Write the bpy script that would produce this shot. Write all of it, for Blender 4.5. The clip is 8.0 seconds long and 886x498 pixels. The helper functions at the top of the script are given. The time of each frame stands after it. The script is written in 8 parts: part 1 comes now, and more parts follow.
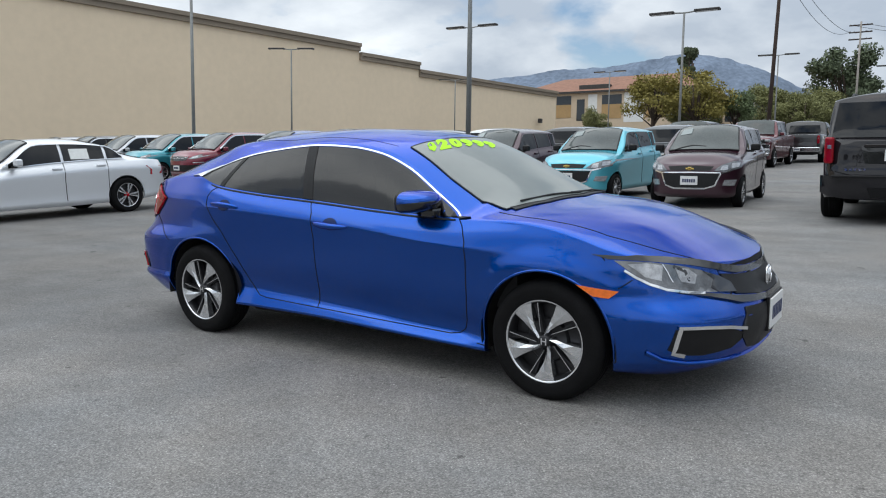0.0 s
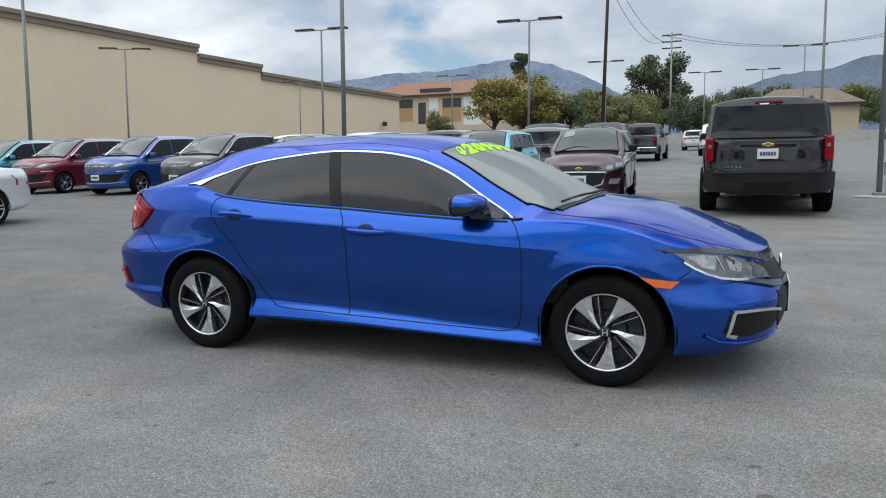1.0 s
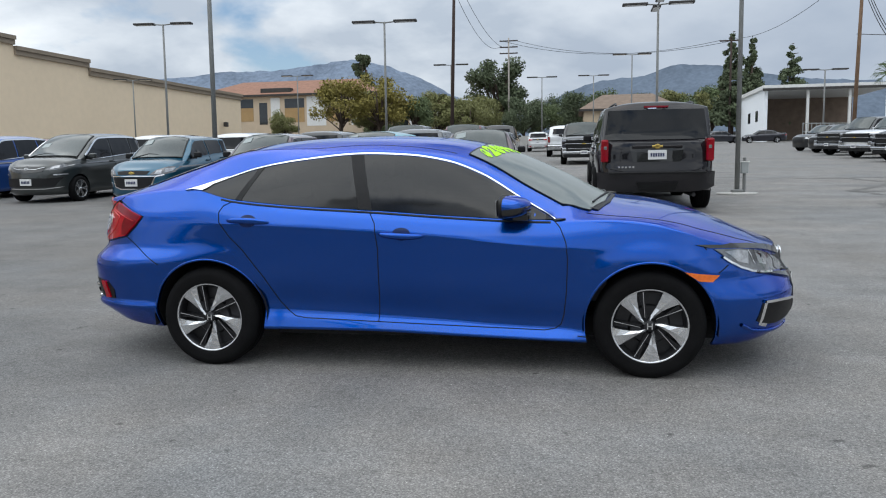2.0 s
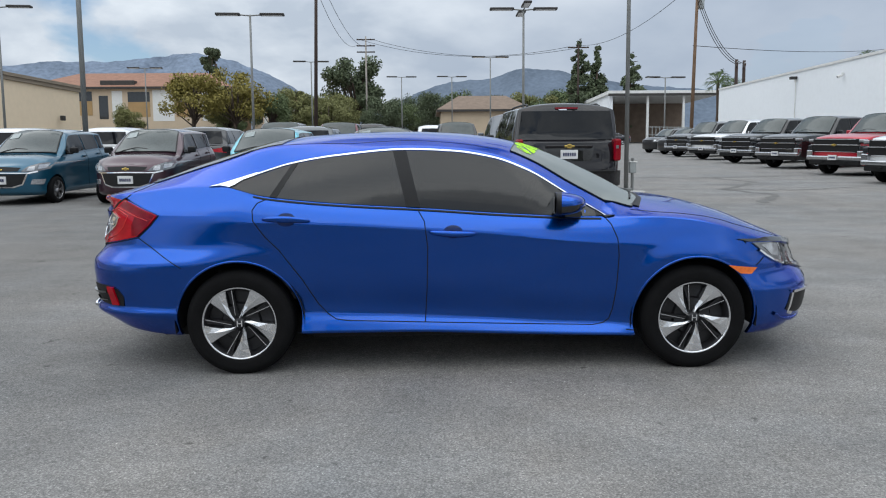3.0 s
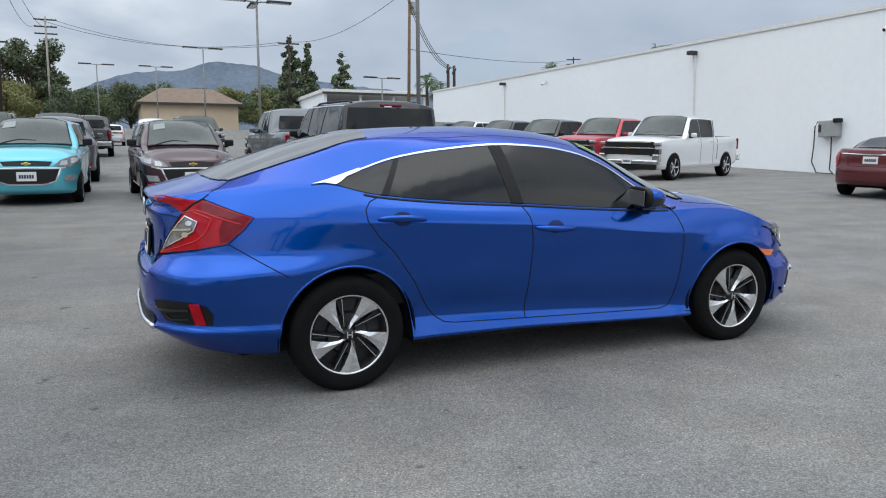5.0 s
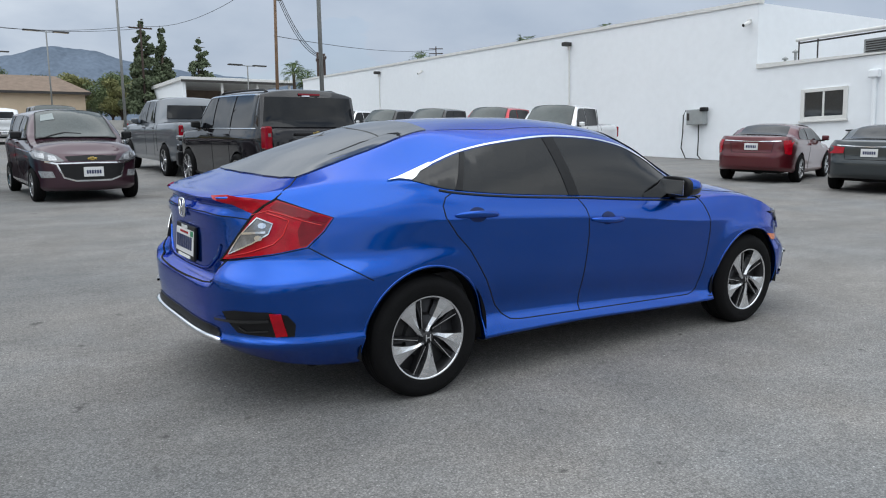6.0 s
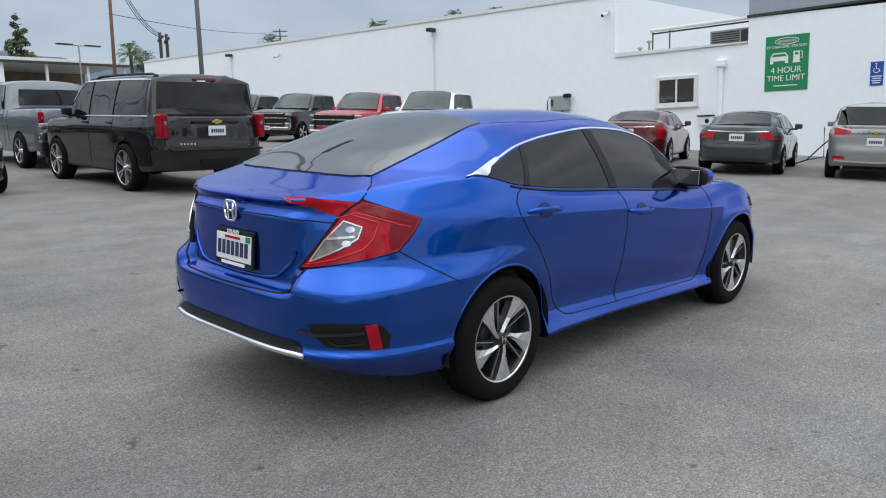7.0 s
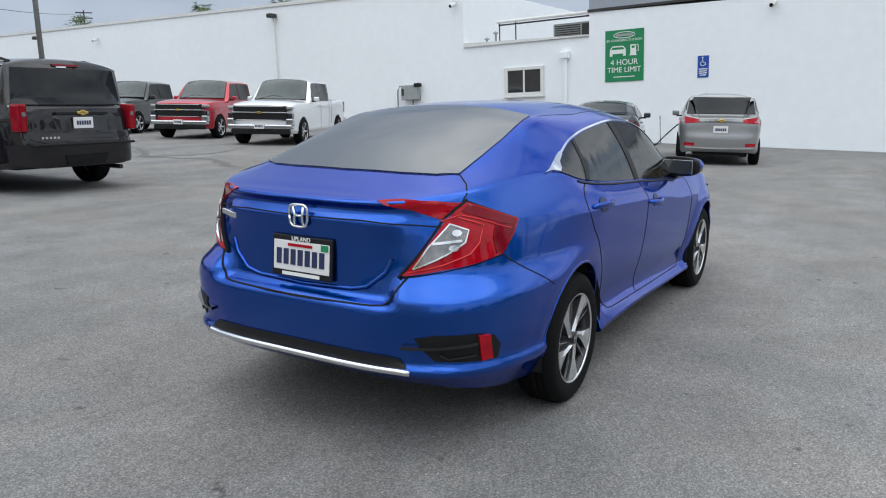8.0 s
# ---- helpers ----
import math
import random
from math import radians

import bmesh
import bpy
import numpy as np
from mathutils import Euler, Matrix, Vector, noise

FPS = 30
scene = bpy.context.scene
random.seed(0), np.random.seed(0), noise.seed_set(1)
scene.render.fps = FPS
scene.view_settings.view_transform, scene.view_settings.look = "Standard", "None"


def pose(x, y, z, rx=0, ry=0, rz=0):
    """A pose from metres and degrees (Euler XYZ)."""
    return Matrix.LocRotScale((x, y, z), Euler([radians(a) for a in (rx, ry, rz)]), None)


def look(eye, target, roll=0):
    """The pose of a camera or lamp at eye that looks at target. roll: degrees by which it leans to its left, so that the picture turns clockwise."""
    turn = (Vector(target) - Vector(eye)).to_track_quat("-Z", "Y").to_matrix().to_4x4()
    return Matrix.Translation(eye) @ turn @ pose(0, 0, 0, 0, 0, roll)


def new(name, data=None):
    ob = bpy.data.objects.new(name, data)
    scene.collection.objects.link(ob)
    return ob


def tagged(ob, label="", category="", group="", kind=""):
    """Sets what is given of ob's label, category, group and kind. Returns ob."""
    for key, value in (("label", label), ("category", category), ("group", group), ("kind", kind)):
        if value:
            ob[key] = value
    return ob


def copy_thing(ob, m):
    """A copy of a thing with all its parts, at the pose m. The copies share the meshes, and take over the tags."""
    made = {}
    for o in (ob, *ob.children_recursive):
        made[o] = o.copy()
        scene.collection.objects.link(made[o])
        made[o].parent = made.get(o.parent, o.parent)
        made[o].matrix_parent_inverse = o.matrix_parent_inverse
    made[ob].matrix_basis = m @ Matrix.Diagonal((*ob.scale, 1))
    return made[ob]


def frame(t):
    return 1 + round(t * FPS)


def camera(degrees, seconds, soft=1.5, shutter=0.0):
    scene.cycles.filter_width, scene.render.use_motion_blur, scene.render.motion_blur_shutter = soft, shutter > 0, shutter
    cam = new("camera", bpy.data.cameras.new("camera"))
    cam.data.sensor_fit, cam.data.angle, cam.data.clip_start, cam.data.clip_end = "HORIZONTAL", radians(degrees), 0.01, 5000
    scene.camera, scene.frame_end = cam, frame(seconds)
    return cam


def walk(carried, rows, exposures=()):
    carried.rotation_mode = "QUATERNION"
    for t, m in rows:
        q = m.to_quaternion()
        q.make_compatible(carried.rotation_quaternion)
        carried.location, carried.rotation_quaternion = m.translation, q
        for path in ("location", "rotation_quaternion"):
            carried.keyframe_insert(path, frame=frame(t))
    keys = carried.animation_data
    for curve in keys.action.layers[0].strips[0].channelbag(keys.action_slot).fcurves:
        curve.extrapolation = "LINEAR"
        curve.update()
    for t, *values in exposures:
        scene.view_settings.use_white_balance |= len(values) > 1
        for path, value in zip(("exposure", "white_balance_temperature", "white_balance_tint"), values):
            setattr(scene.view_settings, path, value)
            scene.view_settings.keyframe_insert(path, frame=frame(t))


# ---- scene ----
cam = camera(61.1, 8.0, 1.1)
PATH = [
    (0, (3.009, -4.29, 1.162), (1.895, -2.642, 0.955), 0.8),
    (0.5, (2.538, -4.632, 1.166), (1.6, -2.877, 0.963), 0.2),
    (1, (2.021, -4.934, 1.162), (1.277, -3.088, 0.965), -0.3),
    (1.5, (1.465, -5.135, 1.144), (0.926, -3.219, 0.95), -0.7),
    (1.7, (1.24, -5.198, 1.174), (0.782, -3.261, 0.979), -0.7),
    (2.8, (-0.025, -5.246, 1.182), (-0.057, -3.256, 0.978), -0.7),
    (3, (-0.26, -5.241, 1.176), (-0.212, -3.252, 0.972), -0.5),
    (3.5, (-0.838, -5.18, 1.187), (-0.591, -3.206, 0.982), -0.3),
    (4, (-1.403, -5.044, 1.176), (-0.963, -3.104, 0.97), -0.3),
    (4.5, (-1.971, -4.907, 1.179), (-1.343, -3.019, 0.971), -0.4),
    (4.7, (-2.176, -4.82, 1.175), (-1.475, -2.958, 0.963), -0.4),
    (5.8, (-3.219, -4.142, 1.242), (-2.159, -2.464, 0.999), -1.1),
    (6, (-3.37, -3.996, 1.225), (-2.252, -2.357, 0.973), -1.2),
    (6.5, (-3.747, -3.596, 1.264), (-2.475, -2.077, 0.989), -1.4),
    (7, (-4.103, -3.157, 1.298), (-2.683, -1.781, 0.997), -1.6),
    (7.5, (-4.368, -2.649, 1.338), (-2.808, -1.44, 1.014), -1.7),
    (8, (-4.626, -2.136, 1.356), (-2.937, -1.121, 1.013), -1.9),
]
walk(cam, [(t, look(eye, target, roll)) for t, eye, target, roll in PATH],
     exposures=[(0.0, 0.30, 6300, 7), (8.0, 0.40, 6300, 7)])

# ---------------------------------------------------------------- slope of the lot
SLOPE = math.atan(0.05)
G = Matrix.Translation((0, -0.77, 0)) @ Matrix.Rotation(SLOPE, 4, "X") @ Matrix.Translation((0, 0.77, 0))


def ground_z(y):
    return 0.05 * (y + 0.77)


def on_ground(x, y, yaw=0.0):
    """A pose on the sloping lot; yaw in degrees, 0 faces +x."""
    return G @ pose(x, y, 0, 0, 0, yaw)


# ---------------------------------------------------------------- world, sun
SUN_DIR = Vector((-0.20, -0.14, 0.97)).normalized()
world = bpy.data.worlds.new("sky")
scene.world = world
world.use_nodes = True
wn, wl = world.node_tree.nodes, world.node_tree.links
wn.clear()


def wnode(kind, **kw):
    n = wn.new(kind)
    for k, v in kw.items():
        n.inputs[k].default_value = v
    return n


w_out = wn.new("ShaderNodeOutputWorld")
w_coord = wn.new("ShaderNodeTexCoord")
sky = wn.new("ShaderNodeTexSky")
sky.sky_type = "NISHITA"
sky.sun_disc = False
sky.sun_elevation = math.asin(SUN_DIR.z)
sky.sun_rotation = math.atan2(SUN_DIR.x, SUN_DIR.y)
sky_bg = wnode("ShaderNodeBackground", Strength=0.10)
wl.new(sky.outputs[0], sky_bg.inputs[0])
# clouds: flattened towards the horizon
w_sep = wn.new("ShaderNodeSeparateXYZ")
wl.new(w_coord.outputs["Generated"], w_sep.inputs[0])
w_den = wn.new("ShaderNodeMath")
w_den.operation = "ADD"
w_den.inputs[1].default_value = 0.38
wl.new(w_sep.outputs[2], w_den.inputs[0])
w_div = wn.new("ShaderNodeVectorMath")
w_div.operation = "DIVIDE"
w_cmb = wn.new("ShaderNodeCombineXYZ")
for i in range(3):
    wl.new(w_den.outputs[0], w_cmb.inputs[i])
wl.new(w_coord.outputs["Generated"], w_div.inputs[0])
wl.new(w_cmb.outputs[0], w_div.inputs[1])
cloud = wnode("ShaderNodeTexNoise", Scale=2.2, Detail=9.0, Roughness=0.52, Distortion=0.2)
cloud.noise_dimensions = "3D"
w_off = wn.new("ShaderNodeVectorMath")
w_off.operation = "ADD"
w_off.inputs[1].default_value = (3.1, 0.4, 1.7)
wl.new(w_div.outputs[0], w_off.inputs[0])
wl.new(w_off.outputs[0], cloud.inputs["Vector"])
cover = wn.new("ShaderNodeValToRGB")
cover.color_ramp.elements[0].position, cover.color_ramp.elements[1].position = 0.34, 0.44
wl.new(cloud.outputs[0], cover.inputs[0])
tone = wnode("ShaderNodeTexNoise", Scale=2.3, Detail=8.0, Roughness=0.52, Distortion=0.1)
w_off2 = wn.new("ShaderNodeVectorMath")
w_off2.operation = "ADD"
w_off2.inputs[1].default_value = (7.7, 2.9, 0.3)
wl.new(w_div.outputs[0], w_off2.inputs[0])
wl.new(w_off2.outputs[0], tone.inputs["Vector"])
shade = wn.new("ShaderNodeValToRGB")
shade.color_ramp.elements[0].position, shade.color_ramp.elements[1].position = 0.36, 0.64
shade.color_ramp.elements[0].color = (0.46, 0.51, 0.59, 1)
shade.color_ramp.elements[1].color = (0.92, 0.94, 0.97, 1)
wl.new(tone.outputs[0], shade.inputs[0])
cloud_bg = wnode("ShaderNodeBackground")
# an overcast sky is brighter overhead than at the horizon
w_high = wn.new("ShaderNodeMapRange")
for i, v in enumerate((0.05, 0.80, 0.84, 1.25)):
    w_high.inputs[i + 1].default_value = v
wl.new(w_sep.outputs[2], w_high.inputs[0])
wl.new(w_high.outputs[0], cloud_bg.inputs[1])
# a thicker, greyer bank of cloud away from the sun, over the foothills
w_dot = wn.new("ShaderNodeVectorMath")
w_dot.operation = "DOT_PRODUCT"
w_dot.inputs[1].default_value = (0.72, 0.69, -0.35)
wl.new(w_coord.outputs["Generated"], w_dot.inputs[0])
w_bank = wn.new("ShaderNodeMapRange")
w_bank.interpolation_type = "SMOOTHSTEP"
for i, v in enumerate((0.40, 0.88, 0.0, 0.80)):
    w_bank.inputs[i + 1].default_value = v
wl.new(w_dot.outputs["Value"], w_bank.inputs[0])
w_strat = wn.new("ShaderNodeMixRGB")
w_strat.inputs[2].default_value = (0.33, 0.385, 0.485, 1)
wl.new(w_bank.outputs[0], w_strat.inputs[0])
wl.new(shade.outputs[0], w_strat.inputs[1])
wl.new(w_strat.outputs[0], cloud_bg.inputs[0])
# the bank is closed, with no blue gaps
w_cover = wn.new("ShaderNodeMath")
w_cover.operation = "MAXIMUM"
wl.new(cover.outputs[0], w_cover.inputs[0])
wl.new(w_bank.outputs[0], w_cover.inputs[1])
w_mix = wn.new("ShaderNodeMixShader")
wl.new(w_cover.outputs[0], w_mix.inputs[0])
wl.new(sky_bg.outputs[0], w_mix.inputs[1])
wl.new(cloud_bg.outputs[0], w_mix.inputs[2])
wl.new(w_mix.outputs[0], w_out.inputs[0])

sun = new("sun", bpy.data.lights.new("sun", "SUN"))
sun.data.energy, sun.data.angle, sun.data.color = 1.38, radians(95), (1.0, 0.98, 0.95)
sun.matrix_world = look((0, 0, 60), Vector((0, 0, 60)) - SUN_DIR)


# ---------------------------------------------------------------- materials
def material(name, color=(0.5, 0.5, 0.5), rough=0.5, metal=0.0, coat=0.0, noise_scale=0.0, amount=0.15, bump=0.0,
             bump_scale=60.0, emission=0.0, spec=0.5, tint=None, transmission=0.0, alpha=1.0, random_amount=0.0, ior=1.45):
    """A principled material with two scales of colour variation, wear in the gloss and fine relief."""
    m = bpy.data.materials.new(name)
    m.use_nodes = True
    nt = m.node_tree
    b = nt.nodes["Principled BSDF"]
    b.inputs["Base Color"].default_value = (*color, 1)
    b.inputs["Roughness"].default_value = rough
    b.inputs["Metallic"].default_value = metal
    b.inputs["Coat Weight"].default_value = coat
    b.inputs["Coat Roughness"].default_value = 0.04
    b.inputs["Specular IOR Level"].default_value = spec
    b.inputs["Transmission Weight"].default_value = transmission
    b.inputs["IOR"].default_value = ior
    b.inputs["Alpha"].default_value = alpha
    if emission:
        b.inputs["Emission Color"].default_value = (*color, 1)
        b.inputs["Emission Strength"].default_value = emission
    if noise_scale:
        tc = nt.nodes.new("ShaderNodeTexCoord")
        big = nt.nodes.new("ShaderNodeTexNoise")
        big.inputs["Scale"].default_value, big.inputs["Detail"].default_value = noise_scale, 6
        small = nt.nodes.new("ShaderNodeTexNoise")
        small.inputs["Scale"].default_value, small.inputs["Detail"].default_value = noise_scale * 14, 4
        add = nt.nodes.new("ShaderNodeMath")
        add.operation = "ADD"
        for n in (big, small):
            nt.links.new(tc.outputs["Object"], n.inputs["Vector"])
        nt.links.new(big.outputs[0], add.inputs[0])
        nt.links.new(small.outputs[0], add.inputs[1])
        rng = nt.nodes.new("ShaderNodeMapRange")
        rng.inputs[1].default_value, rng.inputs[2].default_value = 0.65, 1.35
        rng.inputs[3].default_value, rng.inputs[4].default_value = 1 - amount, 1 + amount
        nt.links.new(add.outputs[0], rng.inputs[0])
        mul = nt.nodes.new("ShaderNodeVectorMath")
        mul.operation = "MULTIPLY"
        mul.inputs[0].default_value = color
        src = rng.outputs[0]
        if random_amount:
            info = nt.nodes.new("ShaderNodeObjectInfo")
            r2 = nt.nodes.new("ShaderNodeMapRange")
            r2.inputs[3].default_value, r2.inputs[4].default_value = 1 - random_amount, 1 + random_amount
            nt.links.new(info.outputs["Random"], r2.inputs[0])
            m2 = nt.nodes.new("ShaderNodeMath")
            m2.operation = "MULTIPLY"
            nt.links.new(src, m2.inputs[0])
            nt.links.new(r2.outputs[0], m2.inputs[1])
            src = m2.outputs[0]
        nt.links.new(src, mul.inputs[1])
        nt.links.new(mul.outputs[0], b.inputs["Base Color"])
        if bump:
            bp = nt.nodes.new("ShaderNodeBump")
            bp.inputs["Strength"].default_value, bp.inputs["Distance"].default_value = bump, 0.01
            bn = nt.nodes.new("ShaderNodeTexNoise")
            bn.inputs["Scale"].default_value, bn.inputs["Detail"].default_value = bump_scale, 5
            nt.links.new(tc.outputs["Object"], bn.inputs["Vector"])
            nt.links.new(bn.outputs[0], bp.inputs["Height"])
            nt.links.new(bp.outputs[0], b.inputs["Normal"])
    return m


def paint_material(name, metal=0.92, rough=0.24, flake=0.12):
    """Clear-coated car paint, its colour taken from the object."""
    m = bpy.data.materials.new(name)
    m.use_nodes = True
    nt = m.node_tree
    b = nt.nodes["Principled BSDF"]
    info = nt.nodes.new("ShaderNodeObjectInfo")
    tc = nt.nodes.new("ShaderNodeTexCoord")
    n = nt.nodes.new("ShaderNodeTexNoise")
    n.inputs["Scale"].default_value, n.inputs["Detail"].default_value = 900, 2
    dust = nt.nodes.new("ShaderNodeTexNoise")
    dust.inputs["Scale"].default_value, dust.inputs["Detail"].default_value = 2.2, 6
    rng = nt.nodes.new("ShaderNodeMapRange")
    rng.inputs[3].default_value, rng.inputs[4].default_value = 1 - flake, 1 + flake
    mul = nt.nodes.new("ShaderNodeVectorMath")
    mul.operation = "MULTIPLY"
    for t in (n, dust):
        nt.links.new(tc.outputs["Object"], t.inputs["Vector"])
    nt.links.new(n.outputs[0], rng.inputs[0])
    nt.links.new(info.outputs["Color"], mul.inputs[0])
    nt.links.new(rng.outputs[0], mul.inputs[1])
    nt.links.new(mul.outputs[0], b.inputs["Base Color"])
    r2 = nt.nodes.new("ShaderNodeMapRange")
    r2.inputs[3].default_value, r2.inputs[4].default_value = 0.02, 0.09
    nt.links.new(dust.outputs[0], r2.inputs[0])
    nt.links.new(r2.outputs[0], b.inputs["Coat Roughness"])
    b.inputs["Metallic"].default_value = metal
    b.inputs["Roughness"].default_value = rough
    b.inputs["Coat Weight"].default_value = 1.0
    return m


M = {}
M["paint"] = paint_material("car_paint", 0.45, 0.34, 0.1)
M["paint_blue"] = paint_material("blue_metallic_paint", 0.96, 0.27, 0.25)
M["paint_blue"].node_tree.nodes["Principled BSDF"].inputs["Specular Tint"].default_value = (0.04, 0.38, 0.97, 1)
M["paint_blue"].node_tree.nodes["Principled BSDF"].inputs["Coat IOR"].default_value = 1.5
M["paint_blue"].node_tree.nodes["Principled BSDF"].inputs["Coat Weight"].default_value = 0.85
M["paint_dark"] = paint_material("dark_car_paint", 0.0, 0.45, 0.03)
M["paint_dark"].node_tree.nodes["Principled BSDF"].inputs["Specular IOR Level"].default_value = 0.0
M["glass_far"] = material("vehicle_glass", (0.006, 0.007, 0.009), 0.05, 0, 0.0, 3, 0.2, spec=0.45)
# windscreen base colour is lifted to stand in for reflected sky
M["screen_far"] = material("pale_windscreen", (0.042, 0.055, 0.054), 0.10, 0, 0.25, 2.5, 0.3, spec=0.55)
M["chrome"] = material("chrome", (0.82, 0.83, 0.85), 0.12, 1.0, 0, 8, 0.05)
M["silver"] = material("machined_alloy", (0.72, 0.73, 0.75), 0.26, 0.95, 0.2, 20, 0.06)
M["satin"] = material("dulled_chrome", (0.52, 0.53, 0.55), 0.22, 1.0, 0, 6, 0.1)
M["rim_dark"] = material("dark_alloy", (0.03, 0.03, 0.033), 0.4, 0.6, 0.2, 15, 0.2)
M["tyre"] = material("tyre_rubber", (0.0065, 0.0065, 0.007), 0.8, 0, 0, 9, 0.35, 0.25, 220, spec=0.15)
M["black"] = material("black_plastic", (0.008, 0.008, 0.009), 0.5, 0, 0, 12, 0.25, 0.1, 400, spec=0.35)
M["gloss_black"] = material("gloss_black_trim", (0.008, 0.008, 0.009), 0.12, 0, 0.8, 6, 0.2)
M["brow"] = material("gloss_grey_wing", (0.028, 0.029, 0.031), 0.22, 0, 0.5, 6, 0.15, spec=0.5)
# shade inside the handle cups, given as a dark blue colour
M["cup"] = material("handle_recess_shade", (0.002, 0.016, 0.095), 0.4, 0, 0.3, 20, 0.2, spec=0.2)
M["gap"] = material("panel_gap_black", (0.004, 0.004, 0.005), 0.9)
M["red_lens"] = material("red_lamp_lens", (0.36, 0.0005, 0.010), 0.10, 0, 0.45, 14, 0.3, spec=0.16)
M["dark_red_lens"] = material("dark_red_lens", (0.17, 0.0005, 0.008), 0.12, 0, 0.25, 30, 0.3, spec=0.2)
M["deep_red"] = material("deep_red_lamp_lens", (0.24, 0.002, 0.010), 0.12, 0, 0.4, 14, 0.3, spec=0.2)
M["red_glow"] = material("red_light_guide", (0.55, 0.006, 0.010), 0.25, 0, 0.3, 30, 0.1)
M["mirror"] = material("mirror_glass", (0.55, 0.57, 0.60), 0.02, 1.0, 0, 5, 0.03)
M["clear_lens"] = material("clear_lamp_lens", (0.42, 0.43, 0.45), 0.15, 0.45, 1.0, 26, 0.5)
M["headlamp"] = material("dark_headlamp_lens", (0.15, 0.155, 0.165), 0.10, 0.35, 1.0, 18, 0.6)
M["reverse"] = material("reversing_lamp_lens", (0.22, 0.225, 0.235), 0.12, 0.4, 1.0, 18, 0.6)
M["lamp_dark"] = material("smoked_lamp_lens", (0.04, 0.042, 0.047), 0.12, 0.4, 1.0, 26, 0.5)
M["amber"] = material("amber_reflector", (0.85, 0.17, 0.015), 0.2, 0, 1.0, 60, 0.2)
M["plate"] = material("number_plate_white", (0.72, 0.72, 0.72), 0.4, 0, 0.2, 30, 0.06)
M["ink"] = material("dark_blue_ink", (0.02, 0.03, 0.09), 0.5, 0, 0, 30, 0.1)
M["seat"] = material("black_seat_fabric", (0.02, 0.02, 0.022), 0.9, 0, 0, 25, 0.3, 0.3, 300)
M["dash"] = material("dashboard_grey", (0.05, 0.05, 0.052), 0.7, 0, 0, 20, 0.2, 0.2, 300)
M["lime"] = material("lime_window_chalk", (0.42, 0.85, 0.02), 0.8, 0, 0, 40, 0.1)
M["paper"] = material("white_paper", (0.75, 0.76, 0.74), 0.7, 0, 0, 20, 0.08)
M["sheet"] = material("paper_behind_glass", (0.24, 0.28, 0.28), 0.2, 0, 0.2, 20, 0.08)
M["under"] = material("underbody", (0.01, 0.01, 0.01), 0.9, 0, 0, 8, 0.3)
M["gold"] = material("gold_emblem", (0.75, 0.55, 0.16), 0.25, 1.0, 0.3, 30, 0.05)

# see-through windscreen: thin glass, half clear
wg = bpy.data.materials.new("windscreen_glass")
wg.use_nodes = True
g_nt = wg.node_tree
g_nt.nodes.clear()
g_out = g_nt.nodes.new("ShaderNodeOutputMaterial")
g_tr = g_nt.nodes.new("ShaderNodeBsdfTransparent")
g_tr.inputs[0].default_value = (0.34, 0.37, 0.37, 1)
g_gl = g_nt.nodes.new("ShaderNodeBsdfGlossy")
g_gl.inputs["Roughness"].default_value = 0.10
g_fr = g_nt.nodes.new("ShaderNodeFresnel")
g_fr.inputs[0].default_value = 2.2
g_mx = g_nt.nodes.new("ShaderNodeMixShader")
g_nt.links.new(g_fr.outputs[0], g_mx.inputs[0])
g_nt.links.new(g_tr.outputs[0], g_mx.inputs[1])
g_nt.links.new(g_gl.outputs[0], g_mx.inputs[2])
g_nt.links.new(g_mx.outputs[0], g_out.inputs[0])


def tinted(name, value, ior):
    m = wg.copy()
    m.name = name
    for n in m.node_tree.nodes:
        if n.type == "BSDF_TRANSPARENT":
            n.inputs[0].default_value = (*value, 1)
        if n.type == "FRESNEL":
            n.inputs[0].default_value = ior
    return m


M["side_tint"] = tinted("tinted_side_glass", (0.030, 0.032, 0.034), 1.64)
M["rear_glass"] = material("dark_rear_glass", (0.012, 0.013, 0.015), 0.03, 0, 0.0, 3, 0.2, ior=3.0)


